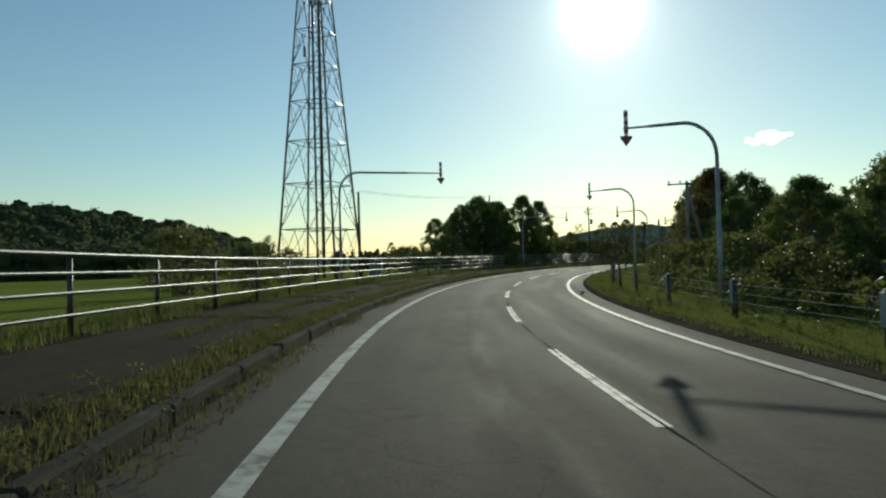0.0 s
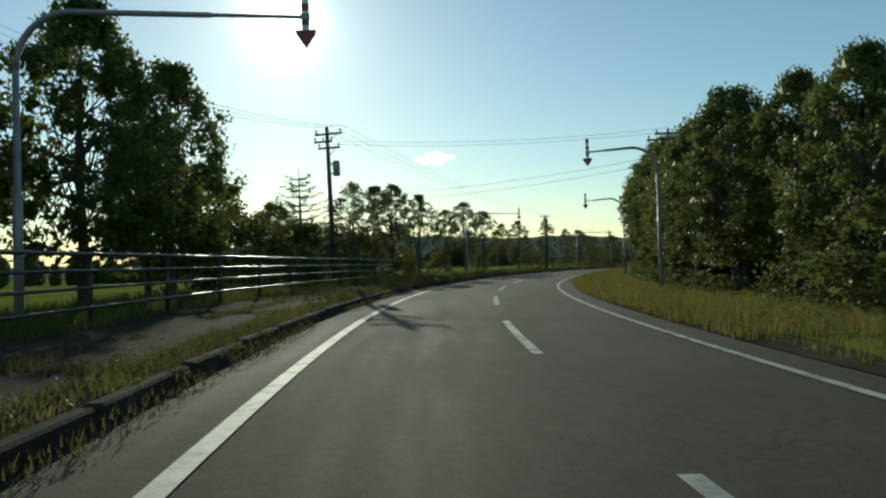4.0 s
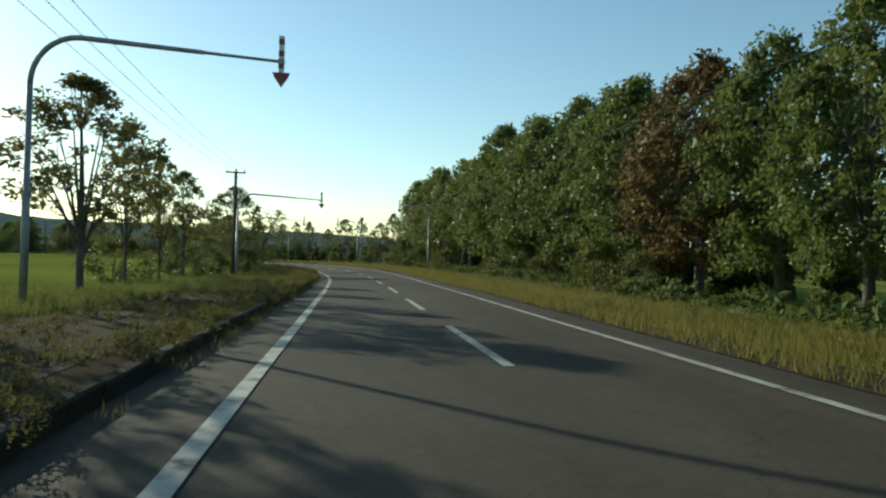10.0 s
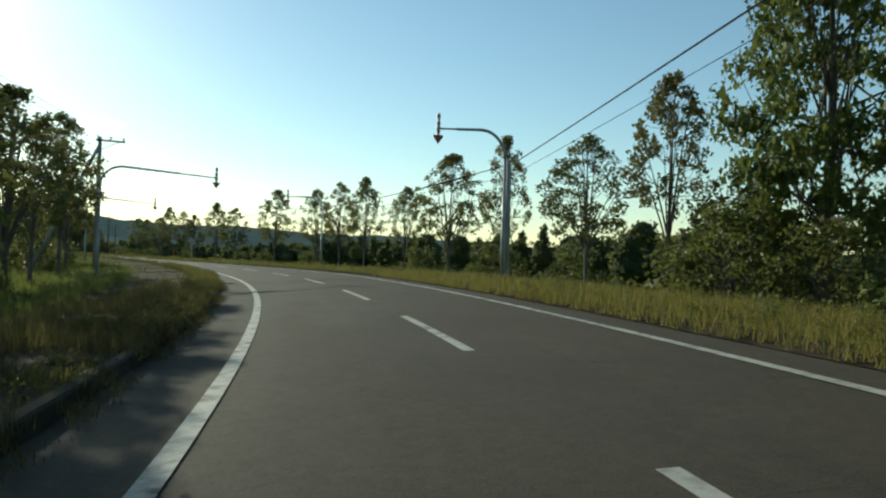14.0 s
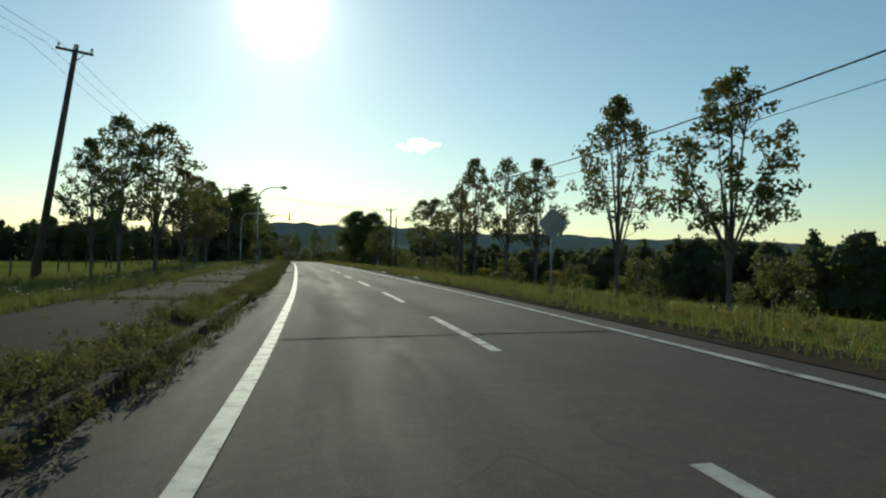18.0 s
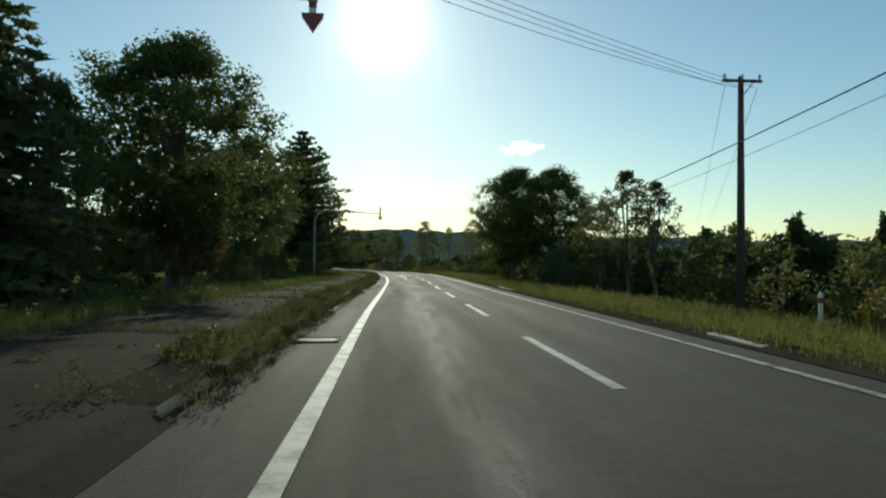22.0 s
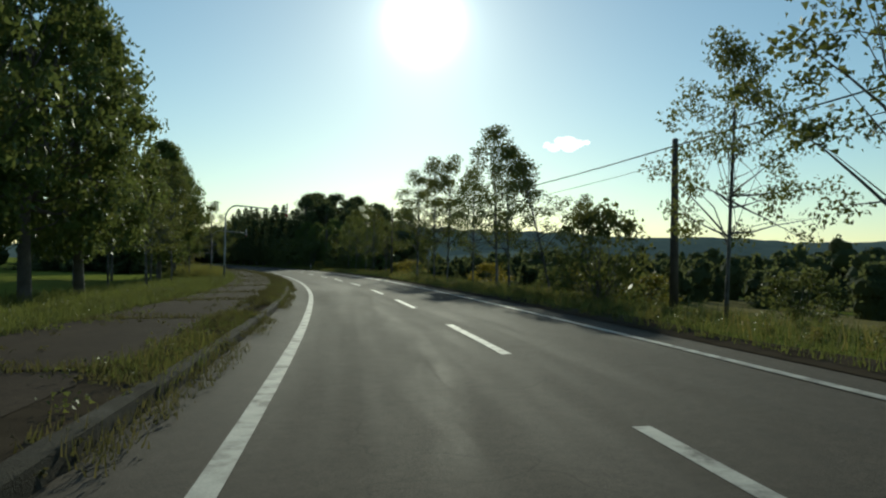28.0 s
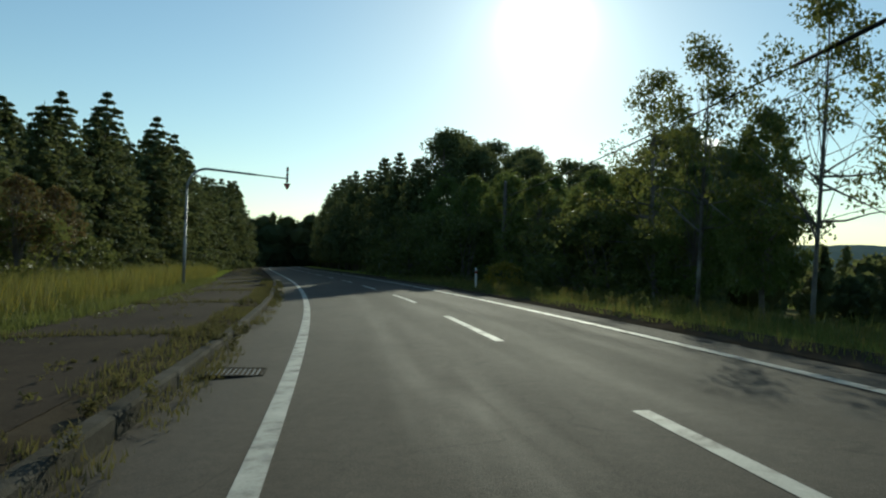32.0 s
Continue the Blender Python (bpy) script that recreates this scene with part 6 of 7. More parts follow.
# right: rowans along the open meadow
for s, off, h, wd in ((285, 9.4, 7.0, 0.85), (290, 9.4, 6.0, 1.3), (296.7, 9.0, 7.2, 0.7), (303.4, 8.9, 7.3, 1.2), (309.8, 8.7, 6.0, 0.9), (317, 8.7, 7.4, 0.85), (323, 9.0, 7.6, 0.9), (328.5, 9.2, 7.6, 0.95), (339, 9.0, 8.4, 1.0), (351.3, 9.0, 6.9, 1.1), (358.5, 9.2, 8.0, 0.9), (366, 8.6, 6.6, 0.95), (370.5, 8.5, 7.2, 0.95), (376.6, 8.3, 8.0, 0.8), (384, 8.8, 6.8, 1.15), (391, 8.7, 6.8, 1.15), (397.5, 8.8, 7.2, 1.15), (433, 9.2, 5.6, 1.0), (437, 9.4, 6.6, 1.1), (442.5, 9.6, 5.6, 1.3)):
    tree("rowan", s, off, h, wd)
for s, off, h, wd in ((461.8, 11.4, 10.4, 1.2), (465.5, 8.7, 10.6, 1.2), (472.5, 9.8, 8.4, 0.95)):
    tree("nearoak", s, off, h, wd, label="broad dark oak beside the road")
for s, off, h in ((402, 12.5, 2.4), (408, 12.5, 2.2), (414, 12.0, 2.2), (422, 11.5, 2.8), (430, 11.2, 3.6), (446, 10.0, 3.4), (451, 9.6, 3.2), (300, 15, 3.0), (310, 16, 3.4), (318, 14, 3.0), (345, 16, 2.6), (357, 15, 2.4), (371, 17, 2.6), (383, 18, 2.2), (390, 15, 2.4), (480, 9.4, 3.0), (487, 9.6, 3.2), (494, 10, 2.8), (502, 9.6, 3.2), (510, 9.2, 2.2), (517, 10.6, 1.9), (526, 10.6, 1.8), (538, 10.4, 1.8), (546, 10.6, 1.7), (575, 9.6, 1.6), (598.5, 8.8, 3.0), (603, 8.8, 3.8), (607, 8.6, 3.6), (471, 9.4, 3.6), (475, 9.4, 3.4), (457, 11, 3.2)):
    tree("bush", s, off, h, 1.2)
for s, off, h in ((386, 20, 1.4), (395, 21, 1.6), (404, 17, 1.4), (419, 13, 1.7), (425, 14, 1.6), (468, 8.4, 1.4), (535, 10.5, 1.5), (544.5, 11.4, 1.7), (557, 10.5, 1.9), (580, 10.5, 2.0), (586, 10.8, 1.8), (606, 5.6, 1.2)):
    tree("gold", s, off, h, 1.4)
# right: birches
for s, off, h, wd in ((480, 8.9, 3.6, 1.0), (482.5, 8.8, 5.8, 0.9), (486.5, 8.8, 7.2, 0.9), (493, 8.7, 6.6, 1.0), (503, 8.1, 7.2, 0.95), (514.8, 7.6, 7.1, 0.95), (518.6, 7.0, 8.8, 1.05), (524.2, 7.2, 7.3, 0.95), (533, 6.9, 4.0, 0.9), (541.2, 6.5, 7.0, 1.0), (543.6, 6.6, 8.5, 1.05),
                      (548.4, 6.6, 6.8, 0.9), (553.4, 6.3, 8.4, 0.9), (555.3, 5.9, 8.6, 0.95), (560.2, 6.6, 3.8, 0.8), (562.0, 6.2, 8.4, 1.15), (580.5, 6.5, 6.8, 1.0), (584.0, 6.4, 7.4, 0.9), (589.0, 6.4, 6.6, 0.9), (592.8, 6.4, 6.8, 0.9), (599.5, 9.0, 8.4, 0.95)):
    tree("birch", s, off, h, wd)
tree("birch", 535.4, 6.5, 5.9, 1.0, lean=-14, label="wind-bent birch leaning beside the verge")
tree("rowan", 575.2, 6.5, 4.7, 0.95)
tree("bush", 531.2, 6.8, 3.4, 0.9)
for s, off, h, wd in ((591.8, 7.4, 5.0, 0.62), (596.5, 8.6, 4.6, 0.8)):
    tree("oak", s, off, h, wd, label="dark leafy tree at the bend")
for s, off, h, wd in ((604, 12.4, 6.0, 1.2), (609, 13.5, 6.2, 1.2)):
    tree("backoak", s, off, h, wd, label="low dark tree below the road")
for s, off, h, wd in ((601, 10.2, 6.8, 0.85), (607, 10.4, 6.2, 1.0), (613, 9.8, 6.4, 1.0), (619, 10.4, 7.4, 1.0), (625, 10.0, 8.0, 0.95), (631, 9.6, 8.6, 0.95), (622, 14.5, 8.6, 1.0), (612, 15.0, 7.6, 1.05), (630, 14.0, 9.6, 1.0)):
    tree("oak", s, off, h, wd, label="dark leafy tree at the bend")
# ahead: pines and spruces where the road bends away
for s, off, h in ((637, 11.0, 13.6), (643, 13.4, 15.0), (648, 16.4, 15.8), (640, 15.5, 13.4), (652, 21.0, 16.6), (654, 26, 16.8), (645, 22, 14.6), (634, 18, 12.0), (650, 30, 15.4), (646, 34, 14.4), (640, 27, 13.2)):
    tree("pine", s, off, h, 1.15)
for s, off, h in ((636, 8.0, 10.8), (642, 7.8, 12.0), (649, 7.8, 12.8), (657, 7.4, 12.4), (665, 7.2, 13.0), (673, 7.2, 13.4), (683, 7.4, 14.4), (694, 7.4, 14.6), (706, 7.5, 14), (720, 7.5, 13), (732, 7.2, 12), (742, 6.0, 11)):
    tree("fir", s, off, h, 0.72)
for s, off, h in ((618, 7.2, 4.2), (624, 7.0, 5.0), (630, 6.6, 4.8), (636, 6.6, 5.0)):
    tree("bush", s, off, h, 1.0)


# ---------- far woods: many crowns in one ----------
def ball():
    """A rough many-sided body for the close inner foliage of far crowns."""
    bm = bmesh.new()
    bmesh.ops.create_icosphere(bm, subdivisions=2, radius=1)
    v = np.array([q.co[:] for q in bm.verts])
    f = np.array([[q.index for q in c.verts] for c in bm.faces])
    bm.free()
    return v, f


BALL_V, BALL_F = ball()


def crowns_mesh(name, rng, cs, sp, per, size):
    """Far crowns: lumpy inner bodies under a skin of leaves."""
    cs, sp = np.asarray(cs, float), np.asarray(sp, float)
    n, nv = len(cs), len(BALL_V)
    body = cs[:, None, :] + BALL_V[None] * sp[:, None, :] * rng.uniform(0.70, 1.12, (n, nv, 1))
    d = rng.normal(0, 1, (n * per, 3))
    d /= np.linalg.norm(d, axis=1)[:, None]
    skin = np.repeat(cs, per, 0) + d * np.repeat(sp, per, 0) * rng.uniform(0.85, 1.25, (n * per, 1))
    q = leaf_quads(rng, skin, (0.05, 0.05, 0.05), 1, size, 0.2)
    verts = np.concatenate([body.reshape(-1, 3), q.reshape(-1, 3)])
    faces = [tuple(t) for t in (BALL_F[None] + (np.arange(n) * nv)[:, None, None]).reshape(-1, 3).tolist()]
    k0 = n * nv
    faces += [(k0 + 3 * k, k0 + 3 * k + 1, k0 + 3 * k + 2) for k in range(len(q))]
    return mesh_of(name, verts, faces, MAT["farwood"])


def woods(name, patches, seed, label, per=34, size=0.5):
    """Patches: s from, to, off from, to, height of the tops over the road from, to, how many."""
    rng = np.random.default_rng(seed)
    cs, sp = [], []
    for s0, s1, o0, o1, t0, t1, n in patches:
        ss, oo = rng.uniform(s0, s1, n), rng.uniform(o0, o1, n)
        tt = rng.uniform(t0, t1, n)
        zz = land(ss, oo) - 0.5
        base = at_many(ss, oo, zz)
        for b, z, t in zip(base, zz, tt):
            h = max(t - z, 2.5)
            pointed = rng.random() < 0.3
            for f, wdt, up in (((0.28, 0.22, 0.28), (0.62, 0.15, 0.22), (0.88, 0.06, 0.14)) if pointed else ((0.30, 0.26, 0.28), (0.62, 0.27, 0.24), (0.84, 0.16, 0.14))):
                cs.append((b[0] + rng.normal(0, 0.05 * h), b[1] + rng.normal(0, 0.05 * h), b[2] + h * f))
                sp.append((h * wdt, h * wdt, h * up))
    tagged(new(name, crowns_mesh(name, rng, cs, sp, per, size)), label, "woods", kind="stuff")


woods("meadow_thicket", [(500, 575, 27, 44, 0.6, 2.6, 90), (565, 640, 18, 42, 0.8, 3.2, 110), (545, 600, 15, 26, -0.2, 1.2, 36), (292, 330, 19, 32, 2.0, 3.8, 60), (330, 352, 20, 34, 2.0, 3.6, 36), (352, 400, 27, 42, 1.8, 3.6, 90), (400, 425, 17, 32, 1.0, 2.6, 36), (425, 462, 15, 30, 2.0, 3.6, 54), (462, 515, 13, 28, 2.0, 3.4, 50)], 36, "dark shrubs and low trees along the meadow", 110, 0.32)
woods("far_woods", [(285, 450, 40, 70, 1.6, 4.2, 150), (280, 460, 70, 120, 1.5, 4.5, 150), (450, 540, 34, 60, 1.6, 3.8, 80), (450, 560, 60, 110, 2.5, 5.2, 110), (560, 680, 55, 110, 2.2, 5.2, 130), (520, 620, 44, 66, 1.4, 3.4, 60)], 31, "dark mixed woods beyond the meadow")
woods("far_woods_left", [(330, 500, -120, -90, 5, 7.5, 140), (470, 600, -60, -32, 6, 9, 100), (170, 330, -150, -110, 4, 6.5, 140)], 32, "dark mixed woods beyond the pasture")
woods("wood_behind", [(606, 655, 15, 24, 5.0, 8.0, 60), (655, 725, 14, 28, 7.0, 10.4, 90), (690, 745, -40, -12, 8, 12, 60), (735, 746, -12, 16, 9, 12.5, 34)], 33, "dense woods round the bend", 110, 0.42)
woods("forest_understory", [(120, 284, 12.5, 17, 1.2, 2.8, 120)], 35, "dark undergrowth deep in the oak wood", 60, 0.25)
woods("bank_thicket", [(604, 680, 9.5, 15, 2.4, 4.4, 46)], 34, "dark thicket under the pines", 60, 0.3)


def hillside_wood():
    """A wooded rise beyond the pasture at the start of the road."""
    rng = np.random.default_rng(9)
    cs, sp = [], []
    for k in range(900):
        a, far = rng.uniform(-1.1, -0.50), rng.uniform(0, 1)
        d = 180 + 70 * far
        x, y = d * math.sin(a), d * math.cos(a)
        lift = float(np.interp(a, [-1.1, -0.77, -0.65, -0.54, -0.50], [0.094, 0.095, 0.079, 0.053, 0.037]))
        top = 1.2 + lift * d * (0.30 + 0.66 * far) * rng.uniform(0.92, 1.04)
        r = rng.uniform(2.6, 3.8)
        for z in ([top - 2.4] if far > 0.25 else [top - 2.4, top - 5.5, top - 8.5]):
            cs.append((x, y, z))
            sp.append((r, r, 2.6))
    tagged(new("hillside_wood", crowns_mesh("hillside_wood", rng, cs, sp, 26, 0.8)), "dark wooded hillside beyond the pasture", "woods", kind="stuff")


hillside_wood()


# ---------- grass, weeds, dwarf bamboo ----------
def off_drive(s, o):
    """False over the clear asphalt of the driveway across the walkway."""
    return ~((s > 398.0) & (s < 409.2) & (o < -3.5) & (o > -8.0))


def blades(name, s0, s1, o0, o1, per_m2, h0, h1, mat, seed, label, width=0.012, clump=3, patch=0.0, zoff=0.0):
    rng = np.random.default_rng(seed)
    n = int((s1 - s0) * abs(o1 - o0) * per_m2)
    s, o = rng.uniform(s0, s1, n), rng.uniform(min(o0, o1), max(o0, o1), n)
    if patch:
        keep = (np.sin(s * 0.9 + seed) + np.sin(s * 0.37 + o * 1.9) + np.sin(s * 2.3 + o) * 0.7) > patch
        s, o = s[keep], o[keep]
        n = len(s)
    s, o = s[off_drive(s, o)], o[off_drive(s, o)]
    n = len(s)
    base = at_many(s, o, land(s, o) - 0.02 + zoff)
    base = np.repeat(base, clump, 0) + np.c_[rng.normal(0, 0.05, (n * clump, 2)), np.zeros(n * clump)]
    m = len(base)
    h = rng.uniform(h0, h1, m)[:, None] * rng.uniform(0.6, 1.15, m)[:, None]
    a = rng.uniform(0, 6.283, m)
    side = np.stack([np.cos(a), np.sin(a), np.zeros(m)], 1) * width * rng.uniform(0.6, 1.4, m)[:, None]
    tip = rng.normal(0, 0.22, (m, 3)) * h
    tip[:, 2] = 0
    up = np.array([0, 0, 1.0])
    v = np.stack([base - side, base + side, base + up * h + tip], 1)
    tagged(new(name, quads_mesh(name, v, MAT[mat])), label, "grass", kind="stuff")


blades("kerb_weeds", 30, 625, -4.05, -4.75, 110, 0.03, 0.13, "weed", 1, "brown and green weeds growing along the kerb", 0.010, 3, -0.7)
blades("gutter_weeds", 30, 625, -3.62, -3.97, 120, 0.03, 0.12, "weed", 2, "low weeds in the gutter", 0.008, 3, -0.5, -0.03)
blades("kerb_grass", 100, 566, -3.95, -4.7, 80, 0.05, 0.17, "drygrass", 13, "yellowing grass growing over the kerb", 0.008, 3, 0.5)
blades("kerb_grass_green", 225, 560, -4.0, -4.8, 80, 0.05, 0.17, "grass", 15, "green grass growing over the kerb", 0.008, 3, 0.8)
blades("walkway_weeds", 118, 291, -4.6, -7.9, 42, 0.04, 0.16, "weed", 3, "dry weeds spread over the walkway", 0.010, 3, -0.4)
blades("kerb_row", 20, 118, -4.2, -4.72, 80, 0.03, 0.11, "drygrass", 91, "yellowing grass behind the kerb", 0.007, 3, 0.0)
blades("kerb_row_dark", 20, 118, -4.1, -4.72, 150, 0.03, 0.13, "weed", 92, "dark weeds behind the kerb", 0.008, 3, -0.5)
blades("walkway_row", 20, 118, -5.55, -5.95, 130, 0.04, 0.17, "weed", 93, "weeds in a row along the walkway's middle joint", 0.008, 3, -0.4)
blades("walkway_row_green", 20, 118, -5.6, -5.9, 110, 0.04, 0.18, "grass", 94, "green tufts along the walkway's middle joint", 0.008, 3, 0.4)
blades("kerb_mound", 289, 322, -3.9, -4.95, 150, 0.10, 0.42, "weed", 61, "tall brown weeds heaped along the kerb", 0.007, 3, -0.4)
blades("kerb_mound_dry", 287, 330, -3.88, -4.8, 70, 0.12, 0.48, "drygrass", 62, "tall yellowing grass along the kerb", 0.007, 3, -0.1)
blades("weed_mound", 222, 290, -3.9, -7.2, 95, 0.08, 0.30, "weed", 16, "tall brown weeds heaped over the kerb", 0.006, 3, -0.9)
blades("dry_mound", 222, 290, -3.95, -6.0, 26, 0.10, 0.36, "drygrass", 17, "tall dry grass over the kerb", 0.006, 3, 0.2)
blades("kerb_weeds_tall", 322, 566, -3.84, -4.8, 40, 0.05, 0.24, "weed", 51, "tall brown weeds along the kerb", 0.006, 3, -0.1)
blades("kerb_green_tall", 310, 560, -3.86, -4.95, 46, 0.05, 0.22, "grass", 52, "tufts of green grass along the kerb", 0.006, 3, 0.3)
blades("brown_mound", 252, 288, -3.9, -7.0, 100, 0.10, 0.38, "weed", 54, "tall brown weeds heaped over the walkway", 0.006, 3, -1.2)
blades("russet_mound", 255, 296, -3.9, -6.2, 60, 0.12, 0.42, "russet", 55, "russet seeding grass over the kerb", 0.006, 3, -0.2)
blades("rail_grass", 20, 140, -7.0, -8.2, 90, 0.06, 0.26, "grass", 97, "green grass growing under the railing", 0.008, 3, -0.8)
blades("turf_grass", 30, 625, -7.5, -9.8, 70, 0.08, 0.32, "grass", 4, "green grass beyond the walkway", 0.009)
blades("meadow_edge_grass", 100, 625, -9.6, -14, 14, 0.12, 0.42, "grass", 5, "taller grass at the meadow's edge", 0.014)
blades("verge_grass", 34, 120, 3.7, 7.0, 80, 0.05, 0.18, "grass", 6, "green grass on the verge", 0.009)
blades("verge_grass_dry", 110, 300, 3.42, 7.4, 80, 0.08, 0.32, "drygrass", 7, "yellowing grass on the forest verge", 0.009)
blades("verge_grass_meadow", 285, 625, 3.66, 6.8, 60, 0.05, 0.21, "grass", 8, "green grass on the verge", 0.009)
blades("meadow_grass", 285, 625, 6.8, 14, 12, 0.2, 0.5, "grass", 9, "long meadow grass below the verge", 0.014)
blades("seed_heads", 110, 625, 3.9, 8.0, 7, 0.2, 0.5, "drygrass", 10, "dry seed heads above the verge", 0.008)
blades("reed_gold", 572, 645, -8.6, -13, 14, 0.35, 0.9, "gold", 53, "yellow seeding reeds beside the walkway", 0.012)
blades("reed_grass", 570, 640, -8.4, -13, 40, 0.4, 1.1, "drygrass", 12, "tall yellowing reeds beside the walkway", 0.013)


def weed_clumps(name, s0, s1, o0, o1, per_m, mat, seed, label, tall=0.14):
    """Low leafy weeds in cushions of uneven size."""
    rng = np.random.default_rng(seed)
    n = int((s1 - s0) * per_m)
    s, o = rng.uniform(s0, s1, n), rng.uniform(o0, o1, n)
    keep = (np.sin(s * 0.8 + seed) + np.sin(s * 0.31 + o * 2.1) + np.sin(s * 2.6 + o * 3)) > -0.6
    keep &= off_drive(s, o)
    s, o = s[keep], o[keep]
    k = rng.uniform(0.3, 1.2, len(s)) ** 1.3 * tall
    c = at_many(s, o, land(s, o) + k * 0.4)
    q = leaf_quads(rng, c, np.stack([k * 0.75, k * 0.75, k * 0.45], 1), 16, 0.042, -0.6)
    tagged(new(name, quads_mesh(name, q, MAT[mat])), label, "weeds", kind="stuff")


weed_clumps("kerb_cushions_dark", 322, 420, -4.75, -3.9, 12, "weed", 63, "dark leafy weeds crowding the kerb", 0.24)
weed_clumps("kerb_cushions", 34, 572, -4.9, -3.85, 9, "weed", 41, "brown leafy weeds cushioning the kerb")
weed_clumps("kerb_cushions_green", 34, 560, -5.0, -4.0, 5, "grass", 42, "green leafy weeds along the kerb")
weed_clumps("walkway_cushions", 118, 290, -8.0, -4.6, 12, "weed", 43, "dry leafy weeds over the walkway", 0.12)
weed_clumps("walkway_tufts", 290, 620, -7.9, -6.6, 5, "grass", 47, "green weeds creeping over the walkway", 0.14)
weed_clumps("walkway_dry_tufts", 290, 620, -7.4, -4.7, 4, "weed", 48, "dry weeds rooted in walkway cracks", 0.10)
weed_clumps("turf_cushions", 34, 620, -10.0, -7.6, 9, "grass", 44, "broad-leaved weeds in the turf", 0.2)
weed_clumps("verge_cushions", 34, 620, 3.9, 7.5, 8, "grass", 45, "broad-leaved weeds on the verge", 0.2)
weed_clumps("verge_cushions_dry", 110, 300, 3.6, 6.5, 8, "drygrass", 46, "yellowing weeds on the forest verge", 0.16)


def weed_plants(name, s0, s1, o0, o1, per_m, mat, seed, label, tall):
    """Bushy weeds: each plant a few leafy stems, standing in uneven troops."""
    rng = np.random.default_rng(seed)
    n = int((s1 - s0) * per_m)
    s, o = rng.uniform(s0, s1, n), rng.uniform(o0, o1, n)
    keep = (np.sin(s * 0.63 + seed) + np.sin(s * 0.23 + o * 1.7) + np.sin(s * 1.9 + o * 2)) > -0.3
    keep &= off_drive(s, o)
    s, o = s[keep], o[keep]
    h = rng.uniform(0.35, 1.0, len(s)) ** 1.4 * tall
    base = at_many(s, o, land(s, o))
    cs = []
    for k in range(7):
        a = rng.uniform(0, 6.283, len(s))
        f = rng.uniform(0.25, 1.0, len(s))
        cs.append(base + np.stack([np.cos(a) * h * 0.38 * f, np.sin(a) * h * 0.38 * f, h * f], 1))
    q = leaf_quads(rng, np.concatenate(cs), (0.04, 0.04, 0.05), 15, 0.034, -0.5)
    tagged(new(name, quads_mesh(name, q, MAT[mat])), label, "weeds", kind="stuff")


weed_plants("gutter_plants", 300, 500, -3.98, -3.66, 5.0, "weed", 81, "dark seeding weeds at the kerb's foot", 0.30)
weed_plants("kerb_plants", 300, 566, -4.85, -4.1, 4.5, "weed", 88, "brown seeding weeds standing behind the kerb", 0.32)
weed_plants("kerb_plants_green", 300, 470, -4.9, -4.2, 1.2, "grass", 82, "green weeds standing behind the kerb", 0.28)
weed_plants("kerb_tufts", 540, 612, -4.6, -3.7, 3.5, "weed", 95, "thin dry weeds in the gutter and over the kerb", 0.22)
weed_plants("kerb_heap", 126, 224, -4.7, -3.72, 7, "weed", 96, "brown weeds heaped along the kerb", 0.36)
weed_plants("kerb_hedge", 222, 264, -4.7, -3.78, 10, "drygrass", 89, "yellow-green weeds heaped over the kerb", 0.55)
weed_plants("kerb_hedge_brown", 222, 292, -4.8, -3.75, 7, "weed", 90, "brown weeds heaped over the kerb", 0.50)
weed_plants("walkway_plants", 118, 222, -7.4, -4.0, 7, "weed", 83, "brown seeding weeds overgrowing the walkway", 0.34)
weed_plants("walkway_plants_green", 118, 292, -8.0, -4.6, 1.6, "shrub", 84, "dark green weeds overgrowing the walkway", 0.34)
weed_plants("turf_plants", 110, 622, -9.2, -7.6, 6, "shrub", 85, "broad green weeds at the turf edge", 0.42)
weed_plants("verge_plants", 110, 622, 3.9, 6.5, 5, "drygrass", 86, "yellowing weeds on the verge", 0.40)
weed_plants("verge_plants_green", 34, 622, 3.8, 7.0, 5, "shrub", 87, "dark green weeds on the verge", 0.42)


def joint_weeds():
    rng = np.random.default_rng(14)
    vs = []
    for s in JOINTS:
        n = 520
        ss = s + rng.normal(0, 0.15, n)
        oo = rng.uniform(-7.7, -4.6, n)
        b = at_many(ss, oo, np.full(n, 0.13))
        h = rng.uniform(0.04, 0.17, n)[:, None]
        a = rng.uniform(0, 6.283, n)
        side = np.stack([np.cos(a), np.sin(a), np.zeros(n)], 1) * 0.013
        tip = rng.normal(0, 0.06, (n, 3))
        tip[:, 2] = 0
        up = np.array([0, 0, 1.0])
        vs.append(np.stack([b - side, b + side, b + up * h + tip], 1))
    tagged(new("joint_weeds", quads_mesh("joint_weeds", np.concatenate(vs), MAT["weed"])), "weeds growing in the walkway's joints", "grass", kind="stuff")



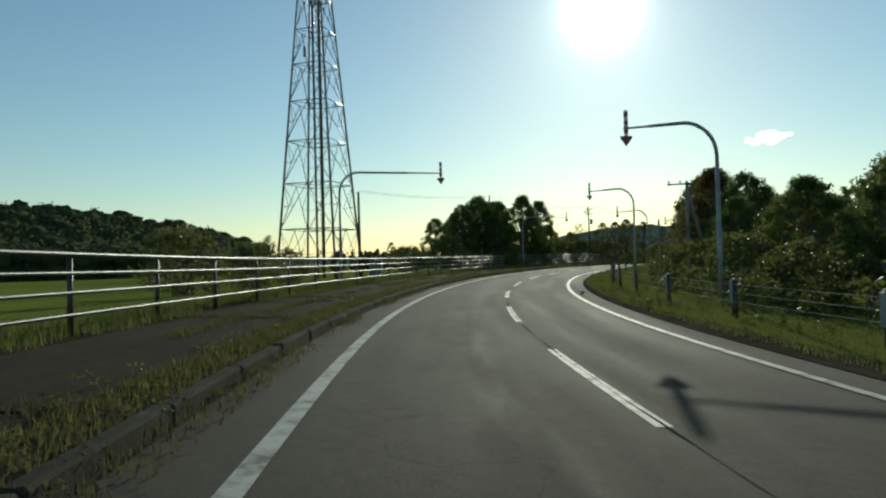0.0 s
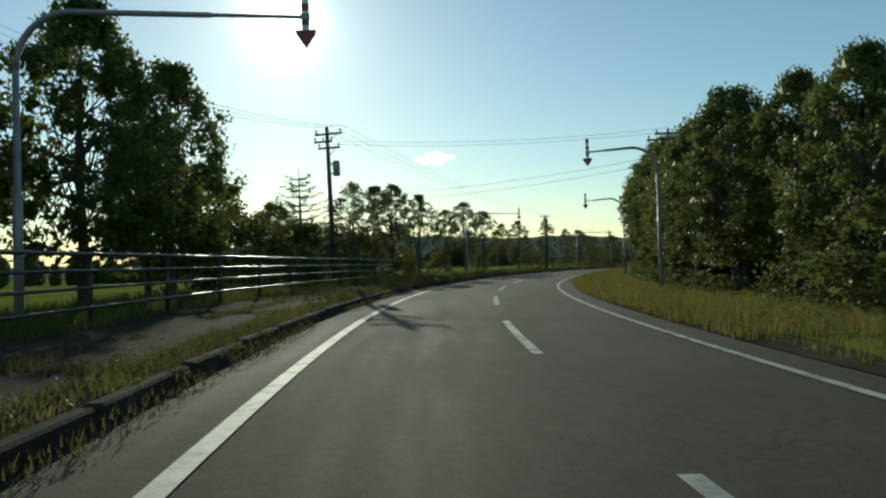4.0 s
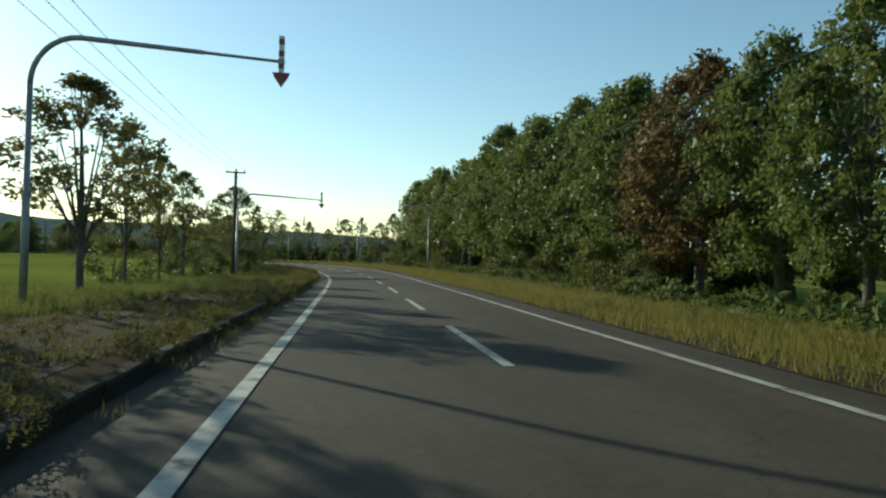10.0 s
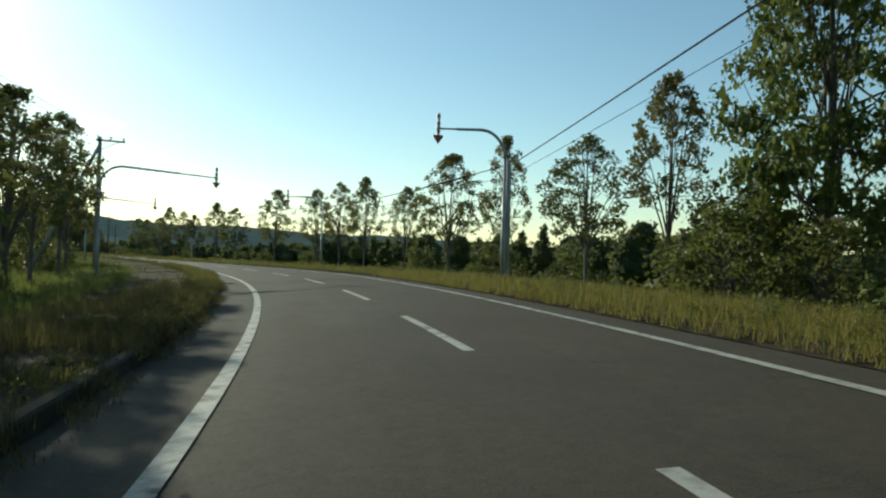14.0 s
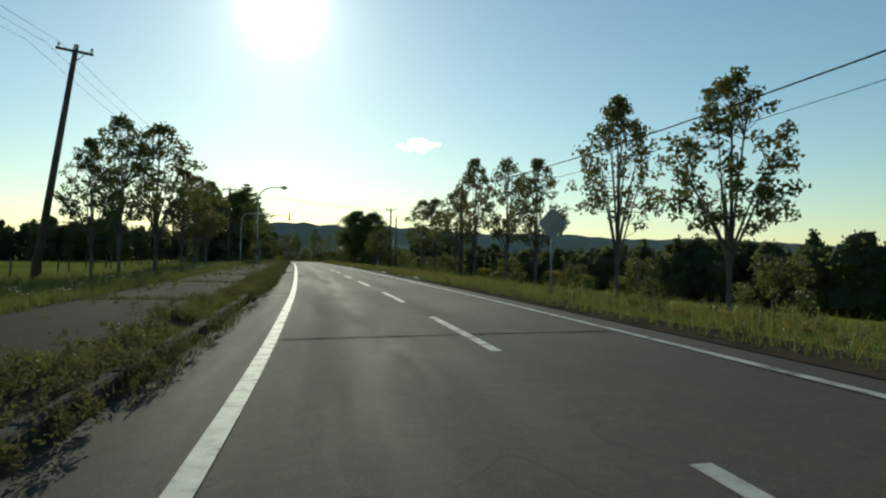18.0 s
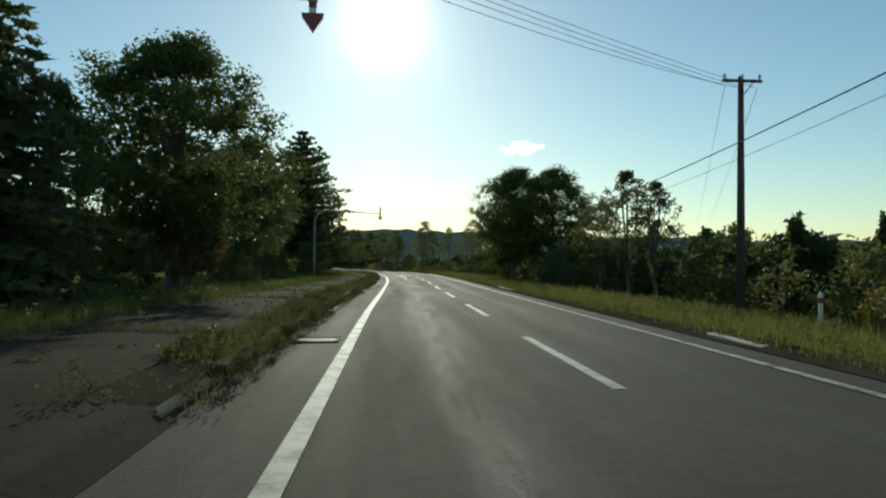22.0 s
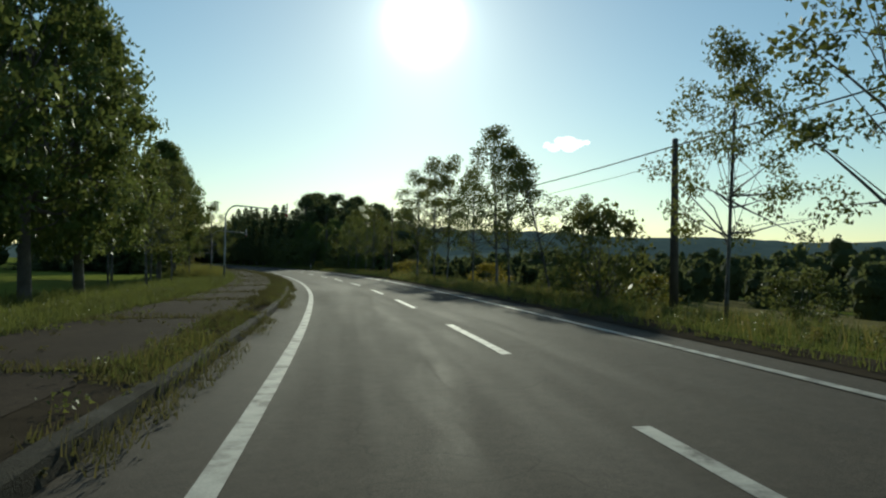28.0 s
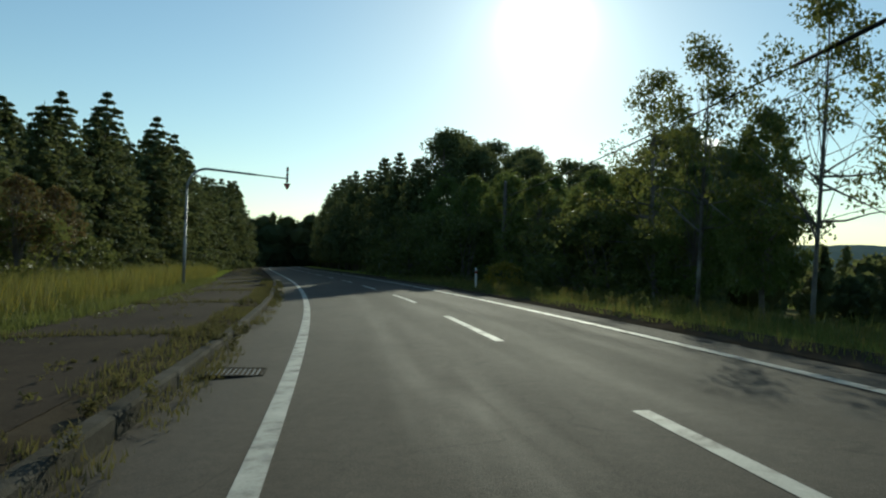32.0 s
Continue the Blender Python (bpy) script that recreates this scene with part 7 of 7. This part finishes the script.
def white_flowers():
    """Small white heads of late flowers at the turf's edge."""
    rng = np.random.default_rng(71)
    ss, oo = rng.uniform(300, 440, 420), -8.0 - rng.exponential(0.5, 420)
    c = at_many(ss, oo, land(ss, oo) + rng.uniform(0.12, 0.34, 420))
    v = leaf_quads(rng, c, (0.035, 0.035, 0.02), 6, 0.03, 0.4)
    tagged(new("white_flowers", quads_mesh("white_flowers", v, MAT["flower"])), "small white flowers scattered at the turf edge", "flowers", kind="stuff")


white_flowers()
joint_weeds()


def bamboo():
    rng = np.random.default_rng(18)
    n = 3600
    s, o = rng.uniform(124, 276, n), 7.2 + 3.2 * rng.uniform(0, 1, n) ** 1.3
    thick = (np.sin(s * 0.55) + np.sin(s * 0.21 + o) + np.sin(s * 1.7 + 2)) > -0.5
    s, o = s[thick], o[thick]
    n = len(s)
    c = at_many(s, o, land(s, o) + rng.uniform(0.1, 0.75, n) * (0.55 + 0.45 * np.sin(s * 0.8 + o)))
    q = leaf_quads(rng, c, (0.18, 0.18, 0.10), 12, 0.19, 0.1)
    tagged(new("dwarf_bamboo", quads_mesh("dwarf_bamboo", q, MAT["bamboo"])), "knee-high dwarf bamboo under the oaks", "undergrowth", kind="stuff")


bamboo()


# ---------- the one small cloud ----------
def cloud():
    rng = np.random.default_rng(2)
    m, t, b = node_mat("glowing_cloud")
    # emission stands in for the sunlight on the puffs
    em = t.nodes.new("ShaderNodeEmission")
    em.inputs[0].default_value, em.inputs[1].default_value = (1.0, 0.97, 0.92, 1), 1.5
    t.links.new(em.outputs[0], t.nodes["Material Output"].inputs[0])
    bm = bmesh.new()
    for k in range(14):
        x = rng.normal(0, 55)
        r = max(12, 40 - abs(x) * 0.24) * rng.uniform(0.7, 1.1)
        bmesh.ops.create_icosphere(bm, subdivisions=2, radius=r, matrix=Matrix.Translation((x, rng.normal(0, 20), rng.normal(0, 9))) @ Matrix.Diagonal((1.2, 1, 0.75, 1)))
    ob = tagged(new("cloud"), "small bright white cloud in clear sky", "cloud", kind="structure")
    part("puff", bm, m, ob)
    ob.location = (60 + 3600 * math.sin(radians(12.2)), 300 + 3600 * math.cos(radians(12.2)), 610)


cloud()


# ---------- stubble field below the road ----------
tagged(new("stubble_field", strip("stubble_field", 520, 690, [(o, (lambda s, o=o: float(land(s, o)) + 0.12)) for o in (12.5, 18, 25, 34, 46)], MAT["stubble"])), "tan stubble field below the road", "field", kind="structure")
